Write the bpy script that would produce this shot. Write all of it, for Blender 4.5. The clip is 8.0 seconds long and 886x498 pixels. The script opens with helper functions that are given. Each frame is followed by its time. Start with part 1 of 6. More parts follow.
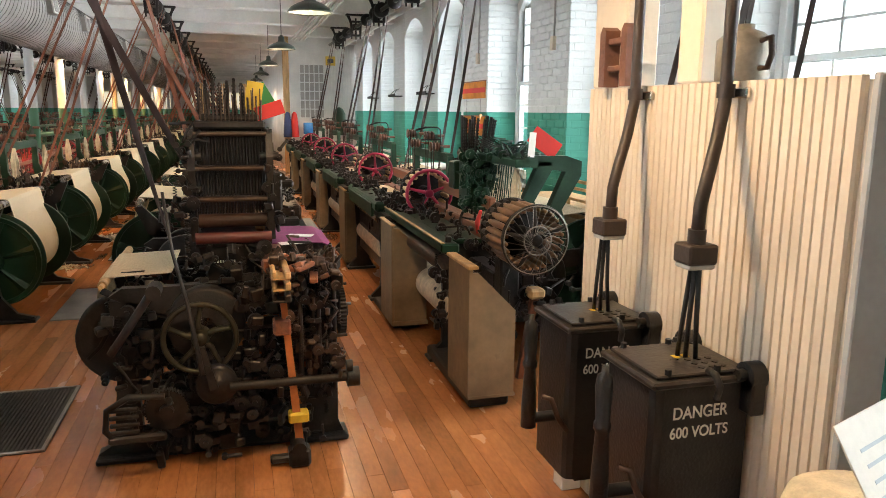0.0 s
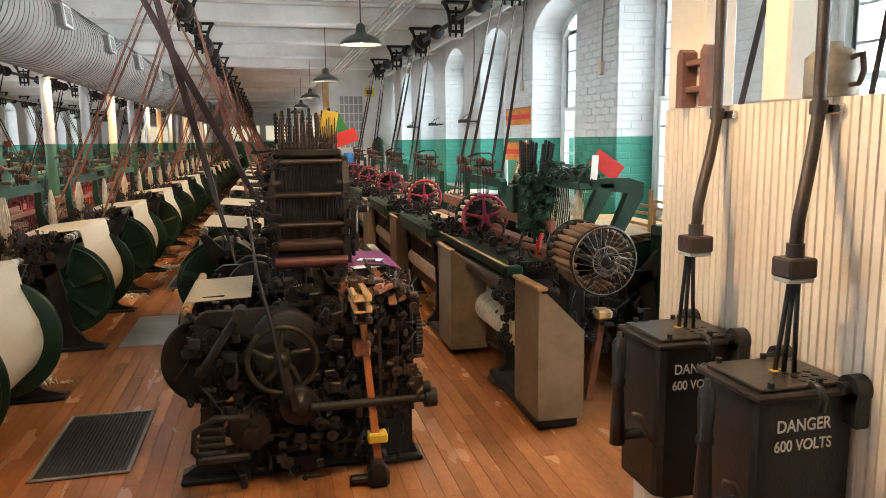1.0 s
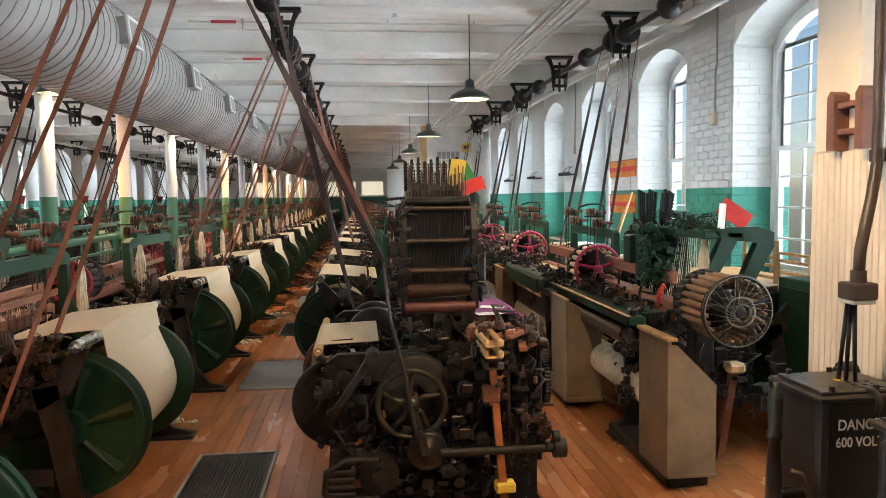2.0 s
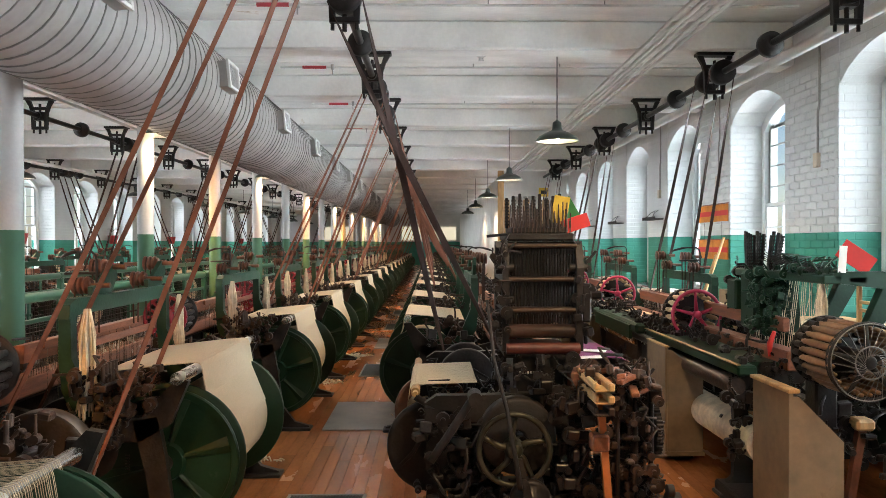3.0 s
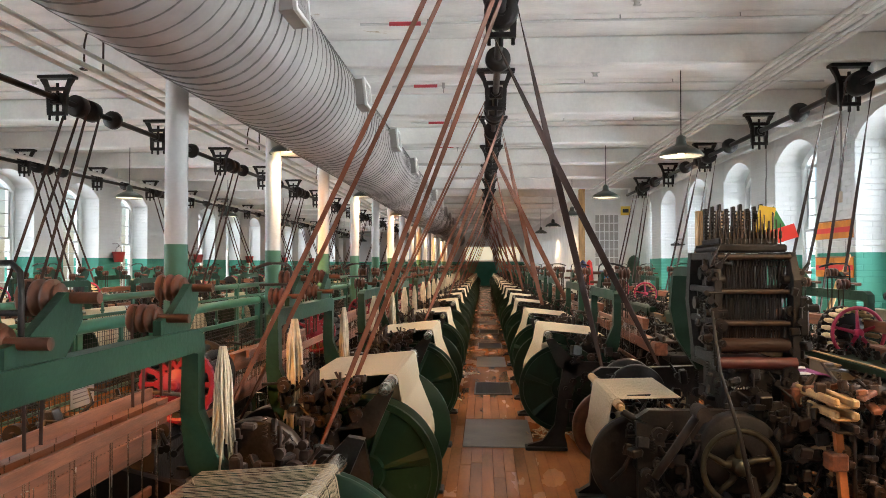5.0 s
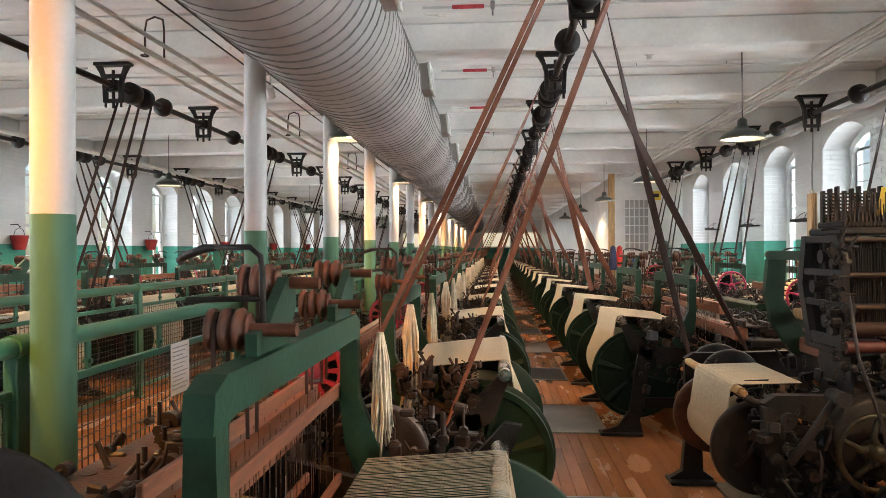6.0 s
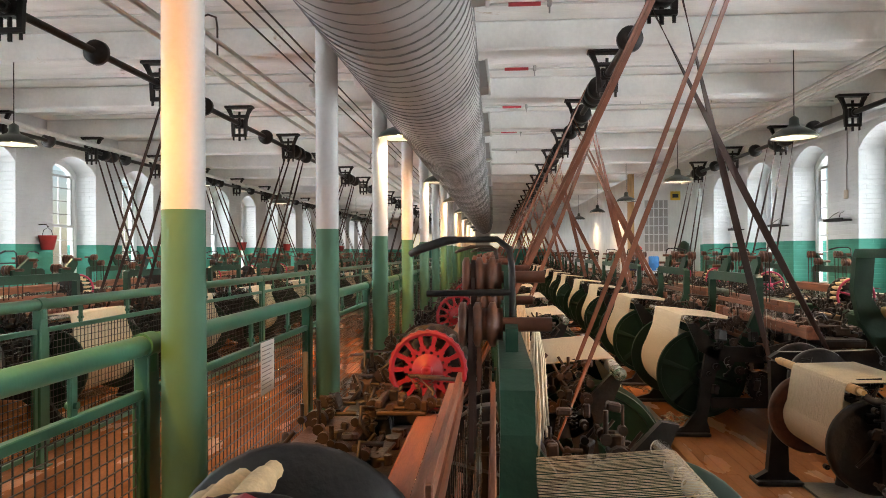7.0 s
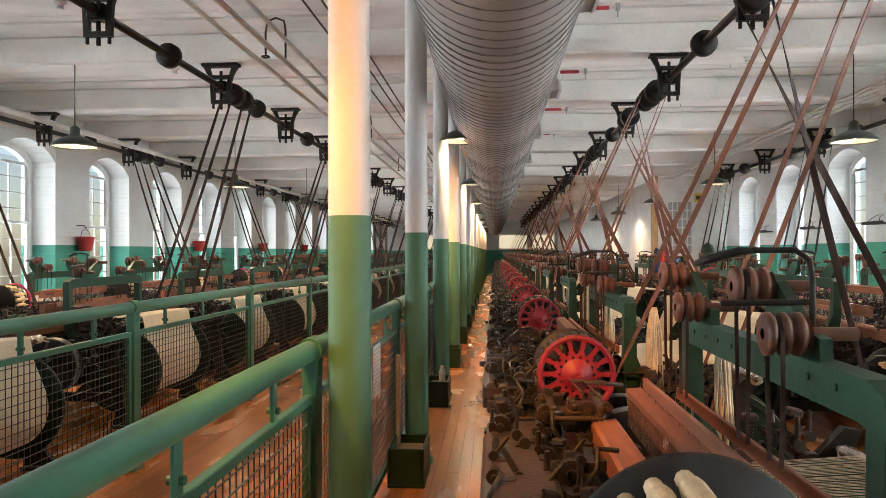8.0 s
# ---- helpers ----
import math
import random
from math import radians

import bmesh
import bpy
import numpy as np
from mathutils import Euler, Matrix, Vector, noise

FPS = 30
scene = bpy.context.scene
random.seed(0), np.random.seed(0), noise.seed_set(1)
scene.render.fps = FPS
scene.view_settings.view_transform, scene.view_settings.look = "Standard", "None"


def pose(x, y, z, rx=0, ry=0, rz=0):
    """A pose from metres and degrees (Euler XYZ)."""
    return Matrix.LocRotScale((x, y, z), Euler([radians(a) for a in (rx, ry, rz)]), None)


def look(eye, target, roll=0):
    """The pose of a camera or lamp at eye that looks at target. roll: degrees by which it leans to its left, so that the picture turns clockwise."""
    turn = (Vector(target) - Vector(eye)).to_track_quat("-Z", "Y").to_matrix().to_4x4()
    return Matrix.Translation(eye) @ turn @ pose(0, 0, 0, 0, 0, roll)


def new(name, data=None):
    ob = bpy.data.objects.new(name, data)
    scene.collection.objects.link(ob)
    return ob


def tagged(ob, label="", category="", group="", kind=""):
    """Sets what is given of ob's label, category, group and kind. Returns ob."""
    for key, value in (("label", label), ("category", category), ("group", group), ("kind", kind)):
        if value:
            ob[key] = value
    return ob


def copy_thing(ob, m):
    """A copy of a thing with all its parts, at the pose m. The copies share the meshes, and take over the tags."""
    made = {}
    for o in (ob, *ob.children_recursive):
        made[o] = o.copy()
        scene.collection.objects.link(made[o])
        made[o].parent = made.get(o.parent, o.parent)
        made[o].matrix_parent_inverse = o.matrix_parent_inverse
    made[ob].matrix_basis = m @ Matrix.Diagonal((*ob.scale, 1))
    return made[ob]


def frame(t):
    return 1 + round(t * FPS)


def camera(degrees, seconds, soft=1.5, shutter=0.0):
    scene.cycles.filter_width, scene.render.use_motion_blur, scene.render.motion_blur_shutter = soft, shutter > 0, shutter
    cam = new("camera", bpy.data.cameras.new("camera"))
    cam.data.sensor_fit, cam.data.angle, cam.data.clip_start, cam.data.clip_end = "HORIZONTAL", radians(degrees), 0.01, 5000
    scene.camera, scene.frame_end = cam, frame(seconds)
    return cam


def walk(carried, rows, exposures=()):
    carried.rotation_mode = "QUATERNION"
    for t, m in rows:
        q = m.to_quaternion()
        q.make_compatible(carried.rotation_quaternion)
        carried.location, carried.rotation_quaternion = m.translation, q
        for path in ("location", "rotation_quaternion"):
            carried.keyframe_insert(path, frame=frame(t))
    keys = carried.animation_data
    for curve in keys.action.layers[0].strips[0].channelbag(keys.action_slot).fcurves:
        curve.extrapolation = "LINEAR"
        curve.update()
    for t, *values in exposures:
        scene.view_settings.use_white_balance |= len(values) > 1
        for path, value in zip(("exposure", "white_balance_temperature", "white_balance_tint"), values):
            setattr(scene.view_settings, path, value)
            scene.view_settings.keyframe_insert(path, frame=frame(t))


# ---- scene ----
PATH = [
    (0, (-0.729, 0.681, 1.655), (-0.195, 2.573, 1.285), 0.5),
    (0.5, (-0.835, 0.68, 1.649), (-0.333, 2.587, 1.314), -0.1),
    (1, (-0.94, 0.667, 1.638), (-0.488, 2.593, 1.343), -0.7),
    (1.5, (-1.041, 0.669, 1.615), (-0.685, 2.624, 1.385), -0.9),
    (2, (-1.139, 0.688, 1.599), (-0.918, 2.671, 1.456), -0.8),
    (3.5, (-1.383, 0.838, 1.537), (-1.41, 2.838, 1.563), 0.2),
    (4, (-1.53, 0.840, 1.531), (-1.602, 2.838, 1.583), 0.3),
    (4.5, (-1.765, 0.820, 1.516), (-1.858, 2.817, 1.57), 0.2),
    (6, (-2.533, 0.832, 1.501), (-2.674, 2.827, 1.505), -0.3),
    (6.5, (-2.797, 0.822, 1.492), (-2.937, 2.817, 1.498), -0.3),
    (7, (-3.067, 0.843, 1.485), (-3.206, 2.838, 1.492), -0.3),
    (7.5, (-3.383, 0.828, 1.494), (-3.52, 2.823, 1.504), -0.2),
    (8, (-3.699, 0.775, 1.508), (-3.839, 2.77, 1.517), -0.2),
]
cam = camera(62.4, 8.0, 0.9)
walk(cam, [(t, look(eye, target, roll)) for t, eye, target, roll in PATH], [(0, 0.0, 6850, 9), (2, 0.0, 6450, 8), (3.5, 0.05, 6600, 10), (8, 0.0, 6900, 12)])

# ---- world, sun and large lights ----
world = bpy.data.worlds.new("sky")
scene.world = world
world.use_nodes = True
wn = world.node_tree.nodes
sky = wn.new("ShaderNodeTexSky")
sky.sky_type = "NISHITA"
sky.sun_disc = False
sky.sun_elevation, sky.sun_rotation = radians(48), radians(250)
wn["Background"].inputs["Strength"].default_value = 0.15
world.node_tree.links.new(sky.outputs["Color"], wn["Background"].inputs["Color"])
sun = new("sun", bpy.data.lights.new("sun", "SUN"))
sun.data.energy, sun.data.angle, sun.data.color = 1.0, radians(12), (1.0, 0.95, 0.88)
sun.matrix_world = look((-20, -8, 24), (0, 0, 0))

BAY, Y0 = 2.44, 3.587          # column spacing and first column in view
XC, XL, XR = -4.26, -10.92, 2.46   # column line and the inner pier faces
YN, YF = -3.73, 52.0           # near and far end of the room
ZB, ZD = 3.54, 3.84            # underside of the beams and of the deck
PAINT = 1.65                   # top of the green dado
WOFF = -0.47                   # the piers stand this far south of the column lines


def window_light(name, x, y0, y1, side, watts):
    d = bpy.data.lights.new(name, "AREA")
    d.shape, d.size, d.size_y, d.energy, d.color, d.spread = "RECTANGLE", y1 - y0, 2.6, watts, (0.80, 0.91, 1.0), radians(110)
    ob = new(name, d)
    ob.matrix_world = look((x, (y0 + y1) / 2, 2.15), (x + side, (y0 + y1) / 2, 2.15))
    return ob


for k in range(10):
    # daylight of the tall windows, two bays to a lamp, in the plane of the panes
    ya = Y0 + BAY * (2 * k - 3)
    window_light("daylight_west", XL - 0.62, ya, ya + 2 * BAY, 1, 345 if k else 200)
    if k < 10:
        window_light("daylight_east", XR + 0.62, ya, ya + 2 * BAY, -1, 360)


# ---- materials ----
def material(name, color, rough=0.6, metal=0.0, vary=0.25, scale=6.0, bump=0.15, fine=60.0, worn=None, random_shade=0.0, stretch=(1, 1, 1)):
    """Painted, metal or wooden surface with stains at one scale and grain at a second."""
    m = bpy.data.materials.new(name)
    m.use_nodes = True
    nt = m.node_tree
    n, l = nt.nodes, nt.links
    b = n["Principled BSDF"]
    co, info = n.new("ShaderNodeTexCoord"), n.new("ShaderNodeObjectInfo")
    off = n.new("ShaderNodeVectorMath")
    off.operation = "MULTIPLY_ADD"
    l.new(info.outputs["Random"], off.inputs[0])
    off.inputs[1].default_value = (17, 9, 5)
    mp = n.new("ShaderNodeMapping")
    mp.inputs["Scale"].default_value = stretch
    l.new(co.outputs["Object"], mp.inputs["Vector"])
    l.new(mp.outputs["Vector"], off.inputs[2])
    big, small = n.new("ShaderNodeTexNoise"), n.new("ShaderNodeTexNoise")
    big.inputs["Scale"].default_value, big.inputs["Detail"].default_value = scale, 5
    small.inputs["Scale"].default_value, small.inputs["Detail"].default_value = fine, 3
    for t in (big, small):
        l.new(off.outputs["Vector"], t.inputs["Vector"])
    ramp = n.new("ShaderNodeValToRGB")
    dark = [c * (1 - vary) for c in color]
    pale = [min(1, c * (1 + vary)) for c in color]
    ramp.color_ramp.elements[0].position, ramp.color_ramp.elements[0].color = 0.3, (*dark, 1)
    ramp.color_ramp.elements[1].position, ramp.color_ramp.elements[1].color = 0.72, (*pale, 1)
    if worn:
        e = ramp.color_ramp.elements.new(0.80)
        e.color = (*worn, 1)
    mix = n.new("ShaderNodeMath")
    mix.operation = "MULTIPLY_ADD"
    l.new(small.outputs["Fac"], mix.inputs[0])
    mix.inputs[1].default_value = 0.3
    sub = n.new("ShaderNodeMath")
    sub.operation = "SUBTRACT"
    l.new(big.outputs["Fac"], sub.inputs[0])
    sub.inputs[1].default_value = 0.15
    l.new(sub.outputs[0], mix.inputs[2])
    l.new(mix.outputs[0], ramp.inputs["Fac"])
    out = ramp.outputs["Color"]
    if random_shade:
        geo = n.new("ShaderNodeNewGeometry")
        add = n.new("ShaderNodeMath")
        add.operation = "ADD"
        l.new(info.outputs["Random"], add.inputs[0])
        l.new(geo.outputs["Random Per Island"], add.inputs[1])
        fr = n.new("ShaderNodeMath")
        fr.operation = "FRACT"
        l.new(add.outputs[0], fr.inputs[0])
        mr = n.new("ShaderNodeMapRange")
        mr.inputs["To Min"].default_value, mr.inputs["To Max"].default_value = 1 - random_shade, 1 + random_shade
        l.new(fr.outputs[0], mr.inputs["Value"])
        hsv = n.new("ShaderNodeHueSaturation")
        l.new(mr.outputs["Result"], hsv.inputs["Value"])
        l.new(out, hsv.inputs["Color"])
        out = hsv.outputs["Color"]
    l.new(out, b.inputs["Base Color"])
    b.inputs["Metallic"].default_value = metal
    rr = n.new("ShaderNodeMapRange")
    rr.inputs["To Min"].default_value, rr.inputs["To Max"].default_value = max(0.03, rough - 0.12), min(1, rough + 0.12)
    l.new(big.outputs["Fac"], rr.inputs["Value"])
    l.new(rr.outputs["Result"], b.inputs["Roughness"])
    if bump:
        bp = n.new("ShaderNodeBump")
        bp.inputs["Strength"].default_value, bp.inputs["Distance"].default_value = bump, 0.006
        l.new(small.outputs["Fac"], bp.inputs["Height"])
        l.new(bp.outputs["Normal"], b.inputs["Normal"])
    return m


def glow(name, color, strength):
    m = bpy.data.materials.new(name)
    m.use_nodes = True
    b = m.node_tree.nodes["Principled BSDF"]
    b.inputs["Base Color"].default_value = (*color, 1)
    b.inputs["Emission Color"].default_value = (*color, 1)
    b.inputs["Emission Strength"].default_value = strength
    return m


def dado_paint(name, upper, lower, brick):
    """White paint above the dado line, green below it; painted brickwork where brick is set."""
    m = material(name, upper, 0.7, 0, 0.10, 1.3, 0.25, 45)
    nt = m.node_tree
    n, l = nt.nodes, nt.links
    b = n["Principled BSDF"]
    geo, sep = n.new("ShaderNodeNewGeometry"), n.new("ShaderNodeSeparateXYZ")
    l.new(geo.outputs["Position"], sep.inputs[0])
    edge = n.new("ShaderNodeMath")
    edge.operation = "LESS_THAN"
    edge.inputs[1].default_value = PAINT
    l.new(sep.outputs["Z"], edge.inputs[0])
    old = b.inputs["Base Color"].links[0].from_socket
    noise_big = n.new("ShaderNodeTexNoise")
    noise_big.inputs["Scale"].default_value = 2.5
    l.new(geo.outputs["Position"], noise_big.inputs["Vector"])
    gr = n.new("ShaderNodeValToRGB")
    gr.color_ramp.elements[0].position, gr.color_ramp.elements[0].color = 0.3, (*[c * 0.85 for c in lower], 1)
    gr.color_ramp.elements[1].position, gr.color_ramp.elements[1].color = 0.7, (*[c * 1.12 for c in lower], 1)
    l.new(noise_big.outputs["Fac"], gr.inputs["Fac"])
    mx = n.new("ShaderNodeMix")
    mx.data_type = "RGBA"
    l.new(edge.outputs[0], mx.inputs["Factor"])
    l.new(old, mx.inputs["A"])
    l.new(gr.outputs["Color"], mx.inputs["B"])
    l.new(mx.outputs["Result"], b.inputs["Base Color"])
    if brick:
        comb = n.new("ShaderNodeCombineXYZ")
        add = n.new("ShaderNodeMath")
        l.new(sep.outputs["X"], add.inputs[0])
        l.new(sep.outputs["Y"], add.inputs[1])
        l.new(add.outputs[0], comb.inputs["X"])
        l.new(sep.outputs["Z"], comb.inputs["Y"])
        bt = n.new("ShaderNodeTexBrick")
        bt.inputs["Scale"].default_value = 1.0
        bt.inputs["Brick Width"].default_value, bt.inputs["Row Height"].default_value = 0.215, 0.075
        bt.inputs["Mortar Size"].default_value, bt.inputs["Mortar Smooth"].default_value = 0.007, 0.4
        l.new(comb.outputs[0], bt.inputs["Vector"])
        b2 = n.new("ShaderNodeBump")
        b2.inputs["Strength"].default_value, b2.inputs["Distance"].default_value = 0.7, 0.012
        b2.invert = True
        l.new(bt.outputs["Fac"], b2.inputs["Height"])
        l.new(b.inputs["Normal"].links[0].from_socket, b2.inputs["Normal"])
        l.new(b2.outputs["Normal"], b.inputs["Normal"])
    return m


IRON = material("black_iron", (0.027, 0.023, 0.021), 0.5, 0.25, 0.5, 9, 0.3, 70, (0.045, 0.035, 0.028))
IRON_OILY = material("oiled_iron", (0.024, 0.019, 0.017), 0.38, 0.3, 0.5, 11, 0.3, 60, (0.06, 0.04, 0.027))
RUST = material("rusty_iron", (0.055, 0.032, 0.022), 0.5, 0.3, 0.55, 14, 0.4, 70, (0.085, 0.046, 0.03))
STEEL = material("bright_steel", (0.62, 0.60, 0.56), 0.25, 1.0, 0.25, 8, 0.1, 90)
DGREEN = material("dark_green_enamel", (0.006, 0.026, 0.011), 0.45, 0.0, 0.35, 5, 0.15, 60, (0.03, 0.05, 0.035))
LGREEN = material("machine_green_paint", (0.013, 0.045, 0.025), 0.46, 0.0, 0.35, 6, 0.2, 60, (0.05, 0.07, 0.05))
OILBROWN = material("oil_caked_iron", (0.019, 0.013, 0.010), 0.42, 0.2, 0.55, 14, 0.4, 70, (0.085, 0.048, 0.03))
RAILG = material("rail_green_gloss_paint", (0.032, 0.122, 0.072), 0.36, 0.0, 0.15, 4, 0.1, 40)
RED = material("red_enamel", (0.21, 0.006, 0.018), 0.5, 0.0, 0.25, 7, 0.15, 50, (0.22, 0.02, 0.03))
CRIMSON = material("crimson_enamel", (0.42, 0.022, 0.075), 0.45, 0.0, 0.2, 7, 0.1, 50)
WOODR = material("red_brown_wood", (0.24, 0.085, 0.042), 0.5, 0, 0.4, 4, 0.25, 30, None, 0.15, (8, 0.8, 8))
WOODP = material("pale_wood", (0.50, 0.30, 0.13), 0.5, 0, 0.3, 4, 0.2, 40, None, 0.1, (5, 5, 0.8))
SPOOLW = material("dark_spool_wood", (0.12, 0.040, 0.020), 0.42, 0, 0.5, 9, 0.3, 50)
LEATHER = material("brown_belt_leather", (0.19, 0.066, 0.034), 0.55, 0, 0.4, 3, 0.3, 40)
LEATHERD = material("dark_belt_leather", (0.045, 0.021, 0.015), 0.60, 0, 0.4, 3, 0.3, 40)
for dull in (LEATHER, LEATHERD, IRON, IRON_OILY, DGREEN, LGREEN):
    dull.node_tree.nodes["Principled BSDF"].inputs["Specular IOR Level"].default_value = 0.32
WARP = material("cream_cotton_warp", (0.66, 0.54, 0.37), 0.85, 0, 0.12, 3, 0.5, 8, None, 0, (30, 260, 3))
COTTON = material("raw_cotton_strands", (0.68, 0.58, 0.42), 0.95, 0, 0.2, 20, 0.6, 120)
BOBBIN = material("yarn_bobbin", (0.60, 0.44, 0.25), 0.8, 0, 0.25, 20, 0.3, 150, None, 0.2)
WHITEP = material("white_metal_paint", (0.72, 0.71, 0.68), 0.5, 0, 0.12, 2.5, 0.15, 30)
CREAMP = material("cream_board_paint", (0.60, 0.50, 0.385), 0.5, 0, 0.10, 2.0, 0.15, 40)
GREYP = material("grey_paint", (0.36, 0.35, 0.33), 0.55, 0, 0.15, 3, 0.15, 40)
GUARD = material("scuffed_guard_board", (0.21, 0.15, 0.09), 0.6, 0, 0.3, 4, 0.2, 25, (0.17, 0.12, 0.075))
CEIL = material("ceiling_white_paint", (0.82, 0.80, 0.77), 0.75, 0, 0.12, 1.6, 0.35, 22, (0.58, 0.47, 0.36), 0, (1, 2.2, 1))
DULL = material("dull_steel", (0.26, 0.24, 0.22), 0.4, 0.8, 0.3, 9, 0.2, 60)
SEAM = material("duct_seam", (0.18, 0.17, 0.16), 0.5, 0.3, 0.2, 6, 0.1, 40)
DUCTM = material("duct_sheet_metal", (0.36, 0.335, 0.315), 0.38, 0.40, 0.18, 2.2, 0.08, 20)
WALLM = dado_paint("wall_brick_paint", (0.67, 0.67, 0.66), (0.040, 0.25, 0.18), True)
COLM = dado_paint("column_paint", (0.43, 0.42, 0.405), (0.036, 0.118, 0.066), False)
FLOORW = material("maple_floorboard", (0.39, 0.146, 0.052), 0.25, 0, 0.36, 1.7, 0.12, 30, (0.17, 0.062, 0.026), 0.15, (2, 0.6, 1))
GRATE = material("dark_grating", (0.05, 0.045, 0.04), 0.5, 0.5, 0.3, 6, 0.3, 60)
PLATE = material("worn_floor_plate", (0.30, 0.28, 0.25), 0.4, 0.4, 0.3, 5, 0.15, 50, (0.42, 0.33, 0.24))
LAMPG = material("lamp_enamel", (0.055, 0.065, 0.055), 0.35, 0.1, 0.25, 8, 0.1, 60)
PANEGLOW = glow("glowing_north_pane", (1.0, 0.90, 0.66), 0.7)
BULB = glow("lit_bulb", (1.0, 0.78, 0.46), 90)
BOBBINW = material("brown_wood_bobbin", (0.20, 0.105, 0.050), 0.5, 0, 0.35, 14, 0.2, 60, None, 0.25)
REDIRON = material("red_brown_iron", (0.15, 0.060, 0.034), 0.55, 0.1, 0.35, 9, 0.3, 60)
BUCKET = material("bucket_red_paint", (0.40, 0.035, 0.035), 0.45, 0, 0.2, 6, 0.1, 50)
BOXBLK = material("black_switchbox_paint", (0.016, 0.015, 0.015), 0.42, 0.1, 0.4, 7, 0.35, 90, (0.05, 0.04, 0.035))
CONDUIT = material("brown_conduit_paint", (0.040, 0.026, 0.020), 0.5, 0.2, 0.35, 6, 0.3, 70)
LETTER = material("off_white_letter_paint", (0.72, 0.70, 0.62), 0.7, 0, 0.12, 25, 0.1, 90)
PIPEW = material("white_pipe_paint", (0.66, 0.65, 0.62), 0.5, 0, 0.12, 4, 0.1, 50)
REDLABEL = material("red_pipe_band", (0.45, 0.04, 0.05), 0.5, 0, 0.15, 9, 0.1, 50)
ORANGE = material("orange_woven_cloth", (0.62, 0.22, 0.035), 0.9, 0, 0.25, 6, 0.4, 160)
REDCARD = material("red_card", (0.62, 0.035, 0.030), 0.7, 0, 0.1, 5, 0.1, 50)
GREENCARD = material("green_card", (0.035, 0.22, 0.06), 0.7, 0, 0.1, 5, 0.1, 50)
YELLOWCARD = material("yellow_card", (0.70, 0.47, 0.05), 0.7, 0, 0.1, 5, 0.1, 50)
MAGENTA = material("magenta_cloth", (0.24, 0.040, 0.15), 0.9, 0, 0.2, 8, 0.3, 120)
PAPER = material("white_paper", (0.80, 0.79, 0.75), 0.8, 0, 0.05, 4, 0.05, 40)
FRAMEW = material("window_frame_paint", (0.74, 0.75, 0.74), 0.5, 0, 0.08, 4, 0.1, 40)
BRICKRED = material("red_brick_outside", (0.30, 0.095, 0.060), 0.8, 0, 0.35, 8, 0.4, 60)
GLASS = bpy.data.materials.new("window_glass")
GLASS.use_nodes = True
gb = GLASS.node_tree.nodes["Principled BSDF"]
gb.inputs["Transmission Weight"].default_value, gb.inputs["Roughness"].default_value, gb.inputs["IOR"].default_value = 1.0, 0.03, 1.1


